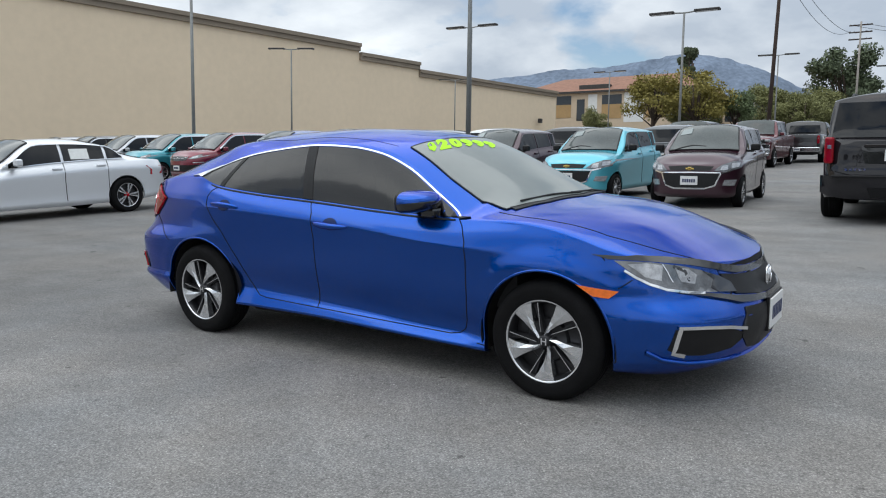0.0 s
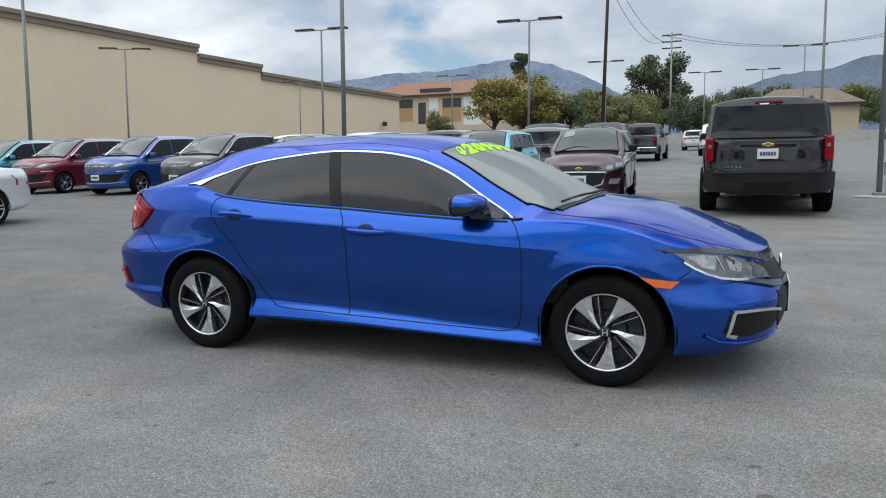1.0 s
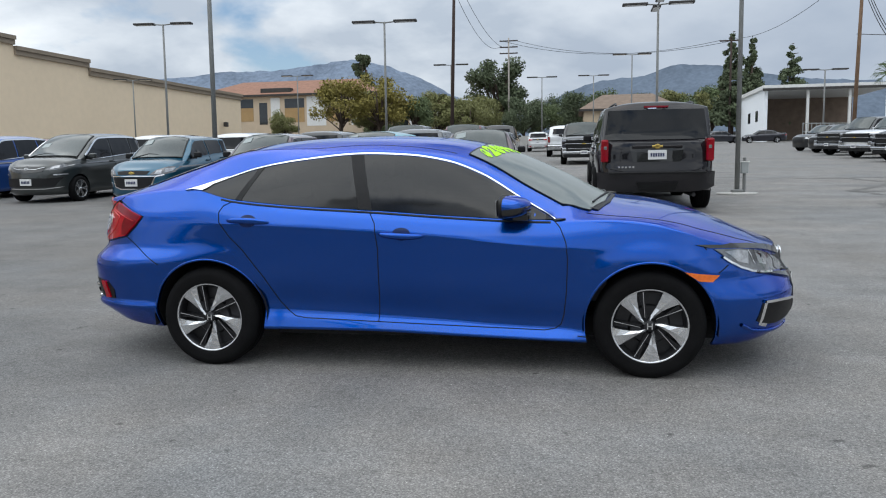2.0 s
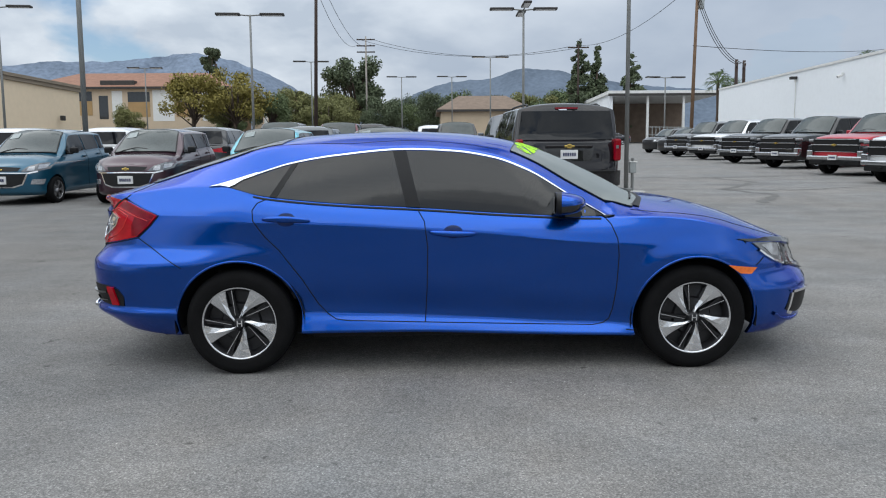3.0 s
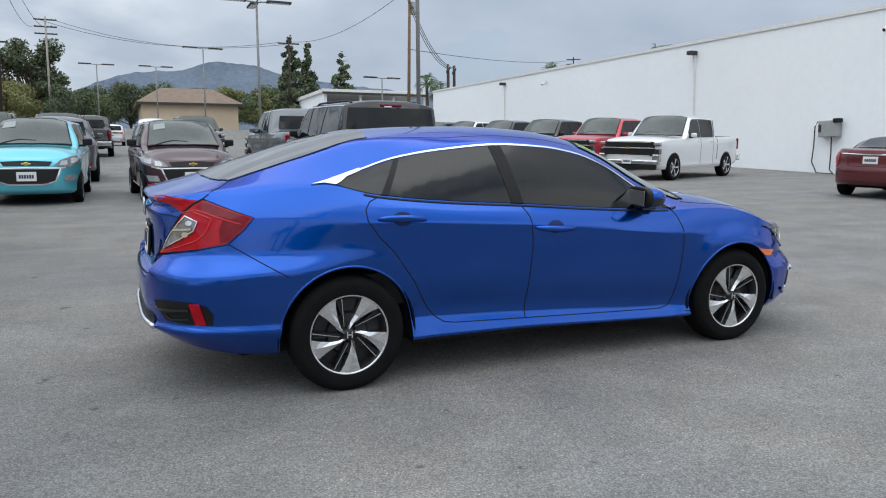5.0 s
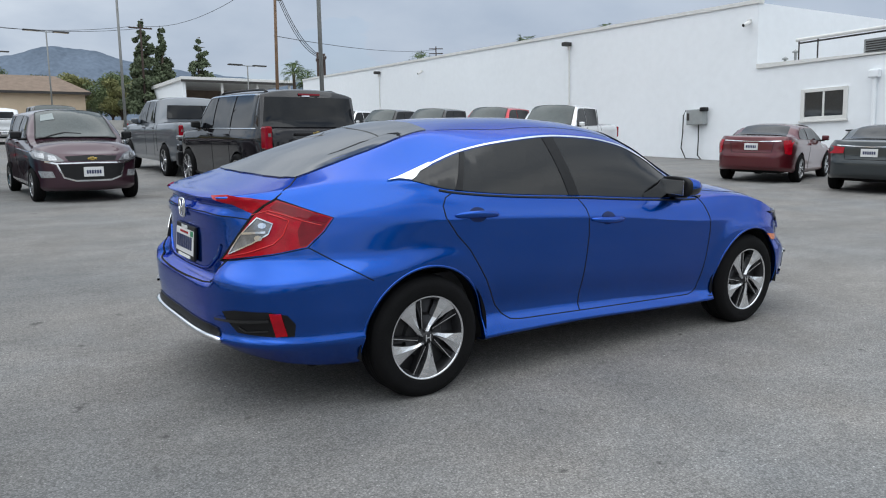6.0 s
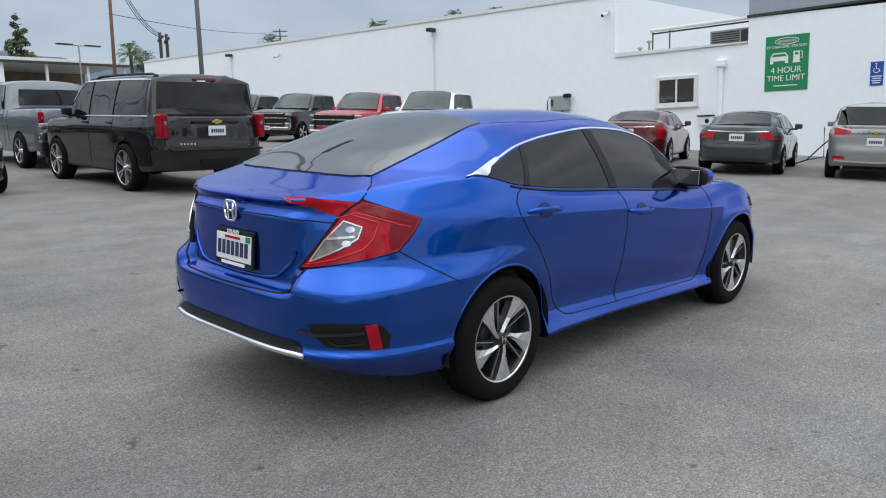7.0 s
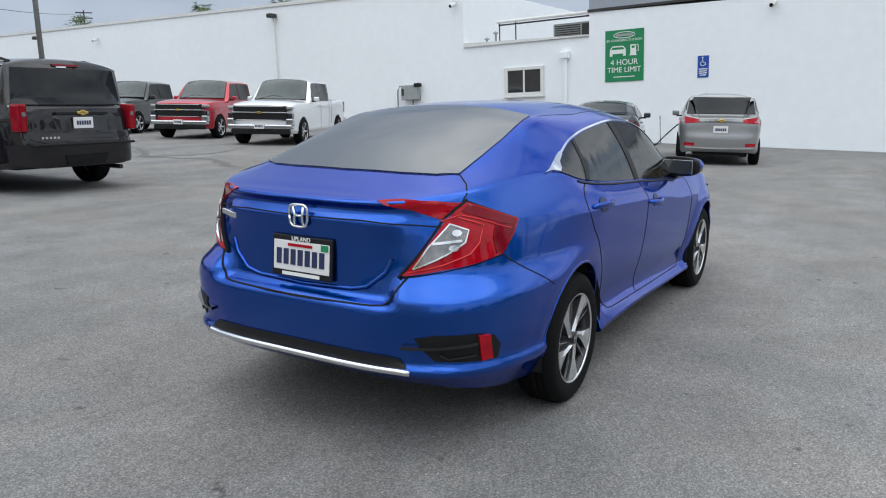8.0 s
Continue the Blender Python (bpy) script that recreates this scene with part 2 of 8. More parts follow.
def asphalt():
    m = bpy.data.materials.new("worn_asphalt")
    m.use_nodes = True
    nt = m.node_tree
    L = nt.links.new
    b = nt.nodes["Principled BSDF"]
    tc = nt.nodes.new("ShaderNodeTexCoord")

    def tex(scale, detail=5.0, rough=0.55, stretch=None):
        n = nt.nodes.new("ShaderNodeTexNoise")
        n.inputs["Scale"].default_value, n.inputs["Detail"].default_value, n.inputs["Roughness"].default_value = scale, detail, rough
        if stretch:
            mp = nt.nodes.new("ShaderNodeMapping")
            mp.inputs["Scale"].default_value = stretch
            mp.inputs["Rotation"].default_value = (0, 0, 0.5)
            L(tc.outputs["Object"], mp.inputs[0])
            L(mp.outputs[0], n.inputs["Vector"])
        else:
            L(tc.outputs["Object"], n.inputs["Vector"])
        return n

    def ramp(src, p0, p1, c0, c1):
        r = nt.nodes.new("ShaderNodeMapRange")
        r.inputs[1].default_value, r.inputs[2].default_value, r.inputs[3].default_value, r.inputs[4].default_value = p0, p1, c0, c1
        L(src, r.inputs[0])
        return r.outputs[0]

    def times(a, c):
        n = nt.nodes.new("ShaderNodeMath")
        n.operation = "MULTIPLY"
        L(a, n.inputs[0])
        L(c, n.inputs[1])
        return n.outputs[0]

    grit = tex(105, 5, 0.85)
    stone = nt.nodes.new("ShaderNodeTexVoronoi")
    stone.inputs["Scale"].default_value = 90
    L(tc.outputs["Object"], stone.inputs["Vector"])
    patch_n, stain, streak = tex(0.35, 7, 0.6), tex(1.6, 6, 0.65), tex(0.8, 6, 0.6, (0.25, 1.6, 1))
    fleck = tex(75, 2, 0.5)
    v = times(ramp(grit.outputs[0], 0.34, 0.66, 0.45, 1.55), ramp(stone.outputs["Distance"], 0.0, 0.7, 1.25, 0.70))
    v = times(v, ramp(tex(26, 6, 0.8).outputs[0], 0.36, 0.66, 0.80, 1.20))
    v = times(v, ramp(patch_n.outputs[0], 0.3, 0.7, 0.92, 1.08))
    v = times(v, ramp(stain.outputs[0], 0.28, 0.6, 0.80, 1.08))
    v = times(v, ramp(streak.outputs[0], 0.3, 0.7, 0.85, 1.13))
    v = times(v, ramp(fleck.outputs[0], 0.68, 0.74, 1.0, 2.4))
    v = times(v, ramp(tex(48, 3, 0.6).outputs[0], 0.26, 0.32, 0.42, 1.0))
    spot = tex(5.5, 2, 0.5)
    v = times(v, ramp(spot.outputs[0], 0.25, 0.29, 0.5, 1.0))
    # a darker stretch of the lot towards -x, with a ragged edge
    sep = nt.nodes.new("ShaderNodeSeparateXYZ")
    L(tc.outputs["Object"], sep.inputs[0])
    rag = nt.nodes.new("ShaderNodeMath")
    rag.operation = "MULTIPLY_ADD"
    L(tex(0.5, 6, 0.6).outputs[0], rag.inputs[0])
    rag.inputs[1].default_value = 5.0
    L(sep.outputs[0], rag.inputs[2])
    v = times(v, ramp(rag.outputs[0], -1.6, 1.2, 0.76, 1.0))
    mul = nt.nodes.new("ShaderNodeVectorMath")
    mul.operation = "MULTIPLY"
    # warm dusty patches over the grey
    hue = nt.nodes.new("ShaderNodeVectorMath")
    hue.operation = "MULTIPLY_ADD"
    hue.inputs[1].default_value = (0.014, 0.002, -0.010)
    hue.inputs[2].default_value = (0.216, 0.217, 0.216)
    L(ramp(tex(0.45, 6, 0.65).outputs[0], 0.36, 0.60, 0.0, 1.0), hue.inputs[0])
    L(hue.outputs[0], mul.inputs[0])
    L(v, mul.inputs[1])
    L(mul.outputs[0], b.inputs["Base Color"])
    b.inputs["Roughness"].default_value = 0.82
    b.inputs["Specular IOR Level"].default_value = 0.3
    bp = nt.nodes.new("ShaderNodeBump")
    bp.inputs["Strength"].default_value, bp.inputs["Distance"].default_value = 0.28, 0.005
    L(grit.outputs[0], bp.inputs["Height"])
    L(bp.outputs[0], b.inputs["Normal"])
    return m


# a pale diffuse film lightens the windscreen, standing in for hazy sky reflection
M["windscreen"] = wg
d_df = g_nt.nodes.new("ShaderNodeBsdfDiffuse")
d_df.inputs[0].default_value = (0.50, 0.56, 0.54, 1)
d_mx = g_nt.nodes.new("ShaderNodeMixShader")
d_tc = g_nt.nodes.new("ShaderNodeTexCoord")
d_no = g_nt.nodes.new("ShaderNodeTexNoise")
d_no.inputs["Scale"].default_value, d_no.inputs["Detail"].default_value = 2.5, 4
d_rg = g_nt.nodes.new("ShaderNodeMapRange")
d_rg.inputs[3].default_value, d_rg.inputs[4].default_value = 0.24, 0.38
g_nt.links.new(d_tc.outputs["Object"], d_no.inputs["Vector"])
g_nt.links.new(d_no.outputs[0], d_rg.inputs[0])
g_nt.links.new(d_rg.outputs[0], d_mx.inputs[0])
g_nt.links.new(g_mx.outputs[0], d_mx.inputs[1])
g_nt.links.new(d_df.outputs[0], d_mx.inputs[2])
g_nt.links.new(d_mx.outputs[0], g_out.inputs[0])

M["asphalt"] = asphalt()
M["beige"] = material("beige_stucco", (0.78, 0.64, 0.465), 0.9, 0, 0, 0.12, 0.045, 0.14, 8)
M["beige_trim"] = material("brown_cornice", (0.26, 0.215, 0.165), 0.9, 0, 0, 0.6, 0.12, 0.3, 12)
M["white_wall"] = material("white_painted_block", (0.87, 0.90, 0.93), 0.8, 0, 0, 0.25, 0.03, 0.08, 9)
M["grey_metal"] = material("grey_painted_steel", (0.21, 0.215, 0.21), 0.5, 0.3, 0, 2.5, 0.2, 0.1, 40)
M["dark_metal"] = material("dark_bronze_steel", (0.05, 0.047, 0.045), 0.55, 0.3, 0, 3, 0.25, 0.1, 40)
M["wood"] = material("weathered_pole_wood", (0.16, 0.10, 0.062), 0.9, 0, 0, 2.2, 0.35, 0.5, 30)
M["wood_dark"] = material("creosoted_pole_wood", (0.045, 0.03, 0.025), 0.9, 0, 0, 2.2, 0.35, 0.5, 30)
M["roof_tile"] = material("terracotta_roof", (0.26, 0.135, 0.09), 0.85, 0, 0, 1.4, 0.3, 0.5, 6)
M["brown_roof"] = material("brown_shingle_roof", (0.20, 0.15, 0.115), 0.9, 0, 0, 1.4, 0.25, 0.5, 6)
M["cream"] = material("cream_stucco", (0.55, 0.44, 0.32), 0.9, 0, 0, 0.7, 0.1, 0.2, 10)
M["white_trim"] = material("white_trim_paint", (0.72, 0.72, 0.70), 0.6, 0, 0, 3, 0.08)
M["window_dark"] = material("dark_window_pane", (0.025, 0.03, 0.035), 0.08, 0, 0.5, 2, 0.3)
M["concrete"] = material("pale_concrete", (0.42, 0.41, 0.39), 0.9, 0, 0, 1.2, 0.2, 0.3, 30)
M["green_sign"] = material("green_sign_face", (0.012, 0.22, 0.085), 0.45, 0, 0.2, 2, 0.08)
M["blue_sign"] = material("blue_sign_face", (0.01, 0.07, 0.36), 0.45, 0, 0.2, 4, 0.08)
M["sign_white"] = material("sign_white", (0.78, 0.80, 0.78), 0.5, 0, 0, 8, 0.05)
M["cable"] = material("black_cable", (0.012, 0.012, 0.012), 0.7, 0, 0, 10, 0.2)
M["box_grey"] = material("charger_grey", (0.33, 0.35, 0.35), 0.5, 0.1, 0, 6, 0.12)
M["bark"] = material("bark", (0.075, 0.055, 0.042), 0.95, 0, 0, 3, 0.35, 0.6, 18)
for nm, col in (("leaf_green", (0.125, 0.16, 0.075)), ("leaf_olive", (0.20, 0.205, 0.085)), ("leaf_yellow", (0.25, 0.215, 0.06)),
                ("leaf_dark", (0.105, 0.13, 0.075)), ("leaf_palm", (0.085, 0.12, 0.05))):
    M[nm] = material(nm, col, 0.75, 0, 0, 0.8, 0.45, spec=0.3)
# the haze of distance is put into these blue-grey colours
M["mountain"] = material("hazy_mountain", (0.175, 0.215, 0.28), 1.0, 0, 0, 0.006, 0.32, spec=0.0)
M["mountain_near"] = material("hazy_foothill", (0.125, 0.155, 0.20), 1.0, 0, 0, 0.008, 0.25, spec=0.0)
M["tan_panel"] = material("tan_wood_panel", (0.40, 0.26, 0.12), 0.85, 0, 0, 1.5, 0.15)
M["wood_pale"] = material("bleached_pole_wood", (0.34, 0.31, 0.28), 0.9, 0, 0, 2.0, 0.25, 0.4, 30)


# ---------------------------------------------------------------- mesh helpers
def mesh_of(name, verts, faces, mat, smooth=False, normals=None):
    me = bpy.data.meshes.new(name)
    me.from_pydata([tuple(v) for v in verts], [], [tuple(f) for f in faces])
    me.materials.append(mat)
    if smooth:
        me.polygons.foreach_set("use_smooth", [True] * len(me.polygons))
    me.update()
    return me


def piece(name, me, parent=None, m=None, label="", color=None):
    ob = new(name, me)
    if parent:
        ob.parent = parent
    if m is not None:
        ob.matrix_basis = m
    if label:
        ob["label"] = label
    if color:
        ob.color = (*color, 1)
    return ob


def part(name, bm, mat, parent=None, label="", smooth=False, color=None, m=None):
    me = bpy.data.meshes.new(name)
    bm.normal_update()
    bm.to_mesh(me)
    bm.free()
    me.materials.append(mat)
    if smooth:
        me.polygons.foreach_set("use_smooth", [True] * len(me.polygons))
    return piece(name, me, parent, m, label, color)


def thing(name, m, label, category, group="", kind=""):
    ob = new(name)
    ob.empty_display_size = 0.2
    ob.matrix_basis = m
    return tagged(ob, label, category, group, kind)


def add_box(bm, x0, y0, z0, x1, y1, z1, bevel=0.0, m=None):
    r = bmesh.ops.create_cube(bm, size=1)
    vs = r["verts"]
    bmesh.ops.scale(bm, vec=(abs(x1 - x0), abs(y1 - y0), abs(z1 - z0)), verts=vs)
    bmesh.ops.translate(bm, vec=((x0 + x1) / 2, (y0 + y1) / 2, (z0 + z1) / 2), verts=vs)
    if bevel:
        es = list({e for v in vs for e in v.link_edges})
        out = bmesh.ops.bevel(bm, geom=es, offset=bevel, segments=2, affect="EDGES", profile=0.5)
        vs = list({v for f in out["faces"] for v in f.verts} | {v for v in vs if v.is_valid})
    if m is not None:
        bmesh.ops.transform(bm, matrix=m, verts=[v for v in vs if v.is_valid])
    return bm


def box(x0, y0, z0, x1, y1, z1, bevel=0.0, m=None):
    return add_box(bmesh.new(), x0, y0, z0, x1, y1, z1, bevel, m)


def add_tube(bm, pts, r, seg=8, r_end=None, cap=True):
    """A tube along a polyline, its radius going from r to r_end."""
    pts = [Vector(p) for p in pts]
    rings = []
    for i, p in enumerate(pts):
        a, b = pts[max(i - 1, 0)], pts[min(i + 1, len(pts) - 1)]
        d = (b - a).normalized()
        ref = Vector((0, 0, 1)) if abs(d.z) < 0.9 else Vector((1, 0, 0))
        u = d.cross(ref).normalized()
        v = d.cross(u).normalized()
        rr = r if r_end is None else r + (r_end - r) * i / (len(pts) - 1)
        rings.append([bm.verts.new(p + rr * (math.cos(2 * math.pi * k / seg) * u + math.sin(2 * math.pi * k / seg) * v)) for k in range(seg)])
    for A, B in zip(rings, rings[1:]):
        for k in range(seg):
            bm.faces.new((A[k], A[(k + 1) % seg], B[(k + 1) % seg], B[k]))
    if cap:
        bm.faces.new(rings[0][::-1])
        bm.faces.new(rings[-1])
    return bm


def tube(pts, r, seg=8, r_end=None):
    return add_tube(bmesh.new(), pts, r, seg, r_end)


def lathe(profile, seg=48, axis="Y"):
    """Turns (radius, along) pairs round the y axis."""
    bm = bmesh.new()
    rings = []
    for r, a in profile:
        rings.append([bm.verts.new((r * math.cos(2 * math.pi * k / seg), a, r * math.sin(2 * math.pi * k / seg))) for k in range(seg)])
    for A, B in zip(rings, rings[1:]):
        for k in range(seg):
            bm.faces.new((A[k], B[k], B[(k + 1) % seg], A[(k + 1) % seg]))
    return bm


def curve_table(pairs):
    """A smooth function through (x, value) pairs (cubic, no overshoot)."""
    pairs = sorted(pairs)
    xs = np.array([p[0] for p in pairs], float)
    ys = np.array([p[1] for p in pairs], float)
    h = np.diff(xs)
    d = np.diff(ys) / h
    m = np.zeros(len(xs))
    m[0], m[-1] = d[0], d[-1]
    for i in range(1, len(xs) - 1):
        if d[i - 1] * d[i] > 0:
            w1, w2 = 2 * h[i] + h[i - 1], h[i] + 2 * h[i - 1]
            m[i] = (w1 + w2) / (w1 / d[i - 1] + w2 / d[i])

    def f(x):
        x = min(max(x, xs[0]), xs[-1])
        i = int(min(max(np.searchsorted(xs, x) - 1, 0), len(h) - 1))
        t = (x - xs[i]) / h[i]
        return float((2 * t**3 - 3 * t**2 + 1) * ys[i] + (t**3 - 2 * t**2 + t) * h[i] * m[i] + (-2 * t**3 + 3 * t**2) * ys[i + 1] + (t**3 - t**2) * h[i] * m[i + 1])

    return f


def lin_table(pairs):
    xs, ys = [p[0] for p in pairs], [p[1] for p in pairs]
    return lambda x: float(np.interp(x, xs, ys))


def smoothstep(t):
    t = min(max(t, 0.0), 1.0)
    return t * t * (3 - 2 * t)


# ---------------------------------------------------------------- vehicle bodies
from mathutils.bvhtree import BVHTree


class Shell:
    """A car body as one smooth skin, built from a plan outline, side sections and a roof line. x forward, y to the left."""

    def __init__(self, s):
        self.s = s
        xf, xr, x0f, x0r = s["xf"], s["xr"], s["x0f"], s["x0r"]
        dense = []
        for k in range(300):
            a = k / 299 * math.pi / 2
            dense.append((x0f + (xf - x0f) * math.cos(a) ** (2 / s["nf"]), math.sin(a) ** (2 / s["nf"])))
        dense += [(x0f + (x0r - x0f) * k / 200, 1.0) for k in range(1, 200)]
        for k in range(300):
            a = (1 - k / 299) * math.pi / 2
            dense.append((x0r + (xr - x0r) * math.cos(a) ** (2 / s["nr"]), math.sin(a) ** (2 / s["nr"])))
        d = np.array([(x, t * s["w"](x)) for x, t in dense])
        sv = np.array([t for x, t in dense])
        arc = np.concatenate([[0], np.cumsum(np.hypot(*np.diff(d, axis=0).T))])
        n = int(arc[-1] / s["step"])
        q = np.linspace(0, arc[-1], n)
        X, S = np.interp(q, arc, d[:, 0]), np.interp(q, arc, sv)
        rows, nb, ntop = s["rows"], 6, s.get("ntop", 12)
        grid = []
        for x, sf in zip(X, S):
            af = max(0.0, (x - x0f) / (xf - x0f)) ** 2
            ar = max(0.0, (x - x0r) / (xr - x0r)) ** 2
            zb, zs = s["zb"](x), s["zs"](x)
            col = []
            for f in rows:
                if "lower" in s:
                    col.append(s["lower"](x, f, zb, zs))
                    continue
                px = x + s["dxf"](f) * af - s["dxr"](f) * ar + s["pull"](f) * ar * sf * sf
                py = sf * (s["w"](x) - s["inset"](f, x))
                col.append((px, py, zb + (zs - zb) * f))
            bx, by, bz = col[-1]
            lift = s["zr"](x) - bz if s["dlo"][0] < x < s["dlo"][1] else 0.0
            ry, rz = (s["yr"](x), s["zr"](x)) if lift > 0.015 else (by - 0.012 * sf, bz + 0.006 * sf)
            if lift <= 0.015:
                ry = min(ry, by)
            for k in range(1, nb + 1):
                t = k / nb
                bulge = 0.018 * math.sin(math.pi * t) if lift > 0.015 else 0
                col.append((bx, by + (ry - by) * t + bulge, bz + (rz - bz) * t))
            zt = max(s["ztop"](x), rz)
            bow, p = s["bow"](x), s["p"](x)
            flat = s["pillar"](x) if "pillar" in s else 0.0
            for k in range(1, ntop + 1):
                v = 1 - k / ntop
                rise = 1 - v**p
                if flat:
                    # a nearly flat pane between pillars that slope away to the side
                    v0 = s["pane"] / ry
                    rise += flat * ((1 - 0.16 * (v / v0) ** 2 if v < v0 else 0.84 * (1 - v) / (1 - v0)) - rise)
                col.append((bx + bow * (1 - v * v) * min(1, sf * 1.3), ry * v, rz + (zt - rz) * rise * min(1.0, sf * 1.25)))
            grid.append(col)
        g = np.array(grid)
        if "soften" in s:
            w_ = s["soften"](g)[..., None]
            for _ in range(30):
                m_ = g.copy()
                m_[:, 1:-1] = (g[:, :-2] + 2 * g[:, 1:-1] + g[:, 2:]) / 4
                m_[1:-1] = (m_[:-2] + 2 * m_[1:-1] + m_[2:]) / 4
                g = g + w_ * (m_ - g)
        self.nlow, self.g = len(rows), g
        nc, nr = g.shape[:2]
        full = np.concatenate([g, (g * np.array([1, -1, 1]))[:, ::-1][:, 1:]], axis=1)
        nr2 = full.shape[1]
        verts = full.reshape(-1, 3).copy()
        faces = []
        for i in range(nc - 1):
            for j in range(nr2 - 1):
                faces.append((i * nr2 + j, i * nr2 + j + 1, (i + 1) * nr2 + j + 1, (i + 1) * nr2 + j))
        self.all_faces = faces
        whole = verts
        # wheel arches: every face that crosses the circle is cut along it
        solid, extra = faces, []
        for wx, wz, r in s["arches"]:
            base = np.array(list(verts) + extra) if extra else verts
            dist = np.hypot(base[:, 0] - wx, base[:, 2] - wz) - r
            side = (np.abs(base[:, 1]) > 0.55 * s["half"]) & (base[:, 2] < wz + r + 0.1)
            dist = np.where(side, dist, 1.0)
            made, kept = {}, []
            for f in solid:
                ds = [dist[k] for k in f]
                if min(ds) >= 0:
                    kept.append(f)
                    continue
                if max(ds) < 0:
                    continue
                poly = []
                for k, (v0, d0) in enumerate(zip(f, ds)):
                    v1, d1 = f[(k + 1) % len(f)], ds[(k + 1) % len(f)]
                    if d0 >= 0:
                        poly.append(v0)
                    if (d0 >= 0) != (d1 >= 0):
                        key = (min(v0, v1), max(v0, v1))
                        if key not in made:
                            t = min(max(d0 / (d0 - d1), 0.0), 1.0)
                            q = base[v0] + (base[v1] - base[v0]) * t
                            h = math.hypot(q[0] - wx, q[2] - wz)
                            made[key] = len(base) + len(made)
                            extra.append(np.array([wx + (q[0] - wx) * r / h, q[1], wz + (q[2] - wz) * r / h]))
                        poly.append(made[key])
                if len(poly) > 2:
                    kept.append(tuple(poly))
            solid = kept
        verts = np.array(list(verts) + extra)
        self.verts = verts
        self.faces = solid
        self.bvh = BVHTree.FromPolygons([Vector(v) for v in whole], faces)

    def hit(self, a, b, view):
        """The place and normal where a ray from that view meets the skin."""
        if view == "right":
            o, d = Vector((a, -3, b)), Vector((0, 1, 0))
        elif view == "left":
            o, d = Vector((a, 3, b)), Vector((0, -1, 0))
        elif view == "front":
            o, d = Vector((6, a, b)), Vector((-1, 0, 0))
        elif view == "rear":
            o, d = Vector((-6, a, b)), Vector((1, 0, 0))
        elif view.startswith("corner"):
            # looking at a rear corner; a is (x + |y|) / sqrt 2
            s = 1 if view == "corner_left" else -1
            d = Vector((0.7071, -s * 0.7071, 0))
            o = Vector((0.7071 * a, s * 0.7071 * a, b)) - d * 6
        else:
            o, d = Vector((a, b, 4)), Vector((0, 0, -1))
        p, n, i, dist = self.bvh.ray_cast(o, d)
        if p is None:
            p, n, i, dist = self.bvh.find_nearest(o + d * (dist or 3))
        if n.dot(d) > 0:
            n = -n
        return p, n

    def patch(self, poly, view, off=0.004, thick=0.006, cut=0.05, relax=2):
        """A fitted panel: the outline poly, seen from that view, laid on the skin."""
        bm = bmesh.new()
        bm.faces.new([bm.verts.new((a, b, 0)) for a, b in poly])
        bm.normal_update()
        bmesh.ops.triangulate(bm, faces=bm.faces[:])
        lo = [min(p[k] for p in poly) for k in (0, 1)]
        hi = [max(p[k] for p in poly) for k in (0, 1)]
        for k in (0, 1):
            c = lo[k] + cut
            while c < hi[k] - 0.2 * cut:
                no = (1, 0, 0) if k == 0 else (0, 1, 0)
                bmesh.ops.bisect_plane(bm, geom=bm.verts[:] + bm.edges[:] + bm.faces[:], plane_co=(c, 0, 0) if k == 0 else (0, c, 0), plane_no=no)
                c += cut
        bmesh.ops.triangulate(bm, faces=[f for f in bm.faces if len(f.verts) > 4])
        inner = {}
        for v in bm.verts:
            p, n = self.hit(v.co.x, v.co.y, view)
            inner[v] = (p + n * off, p - n * thick, n)
        top_faces = bm.faces[:]
        edges = [e for e in bm.edges if len(e.link_faces) == 1]
        for e in edges:
            e.smooth = False
        rim = {v for e in edges for v in e.verts}
        ring = {}
        for e in edges:
            for v in e.verts:
                if v not in ring:
                    ring[v] = bm.verts.new(inner[v][1])
        for v, (p, q, n) in inner.items():
            v.co = p
        free = [v for v in inner if v not in rim]
        if free:
            for _ in range(relax):
                bmesh.ops.smooth_vert(bm, verts=free, factor=0.5, use_axis_x=True, use_axis_y=True, use_axis_z=True)
        for e in edges:
            a, b = e.verts
            bm.faces.new((a, b, ring[b], ring[a]))
        bmesh.ops.recalc_face_normals(bm, faces=bm.faces[:])
        f = top_faces[0]
        f.normal_update()
        if f.normal.dot(inner[f.verts[0]][2]) < 0:
            bmesh.ops.reverse_faces(bm, faces=bm.faces[:])
        return bm

    def ribbon(self, line, view, width=0.006, off=0.0015, step=0.02):
        """A thin strip along a line on the skin: a gap between panels, a strip of trim."""
        pts = []
        for (a, b), (c, d) in zip(line, line[1:]):
            n = max(1, int(math.hypot(c - a, d - b) / step))
            pts += [(a + (c - a) * k / n, b + (d - b) * k / n) for k in range(n)]
        pts.append(line[-1])
        places = [self.hit(a, b, view) for a, b in pts]
        bm = bmesh.new()
        rows = []
        for i, (p, n) in enumerate(places):
            q0, q1 = places[max(i - 1, 0)][0], places[min(i + 1, len(places) - 1)][0]
            side = (q1 - q0).cross(n)
            side = side.normalized() if side.length > 1e-6 else Vector((0, 0, 1))
            rows.append([bm.verts.new(p + side * width / 2 - n * 0.004), bm.verts.new(p + side * width / 2 + n * off),
                         bm.verts.new(p - side * width / 2 + n * off), bm.verts.new(p - side * width / 2 - n * 0.004)])
        for A, B in zip(rows, rows[1:]):
            for k in range(3):
                bm.faces.new((A[k], A[k + 1], B[k + 1], B[k]))
        return bm

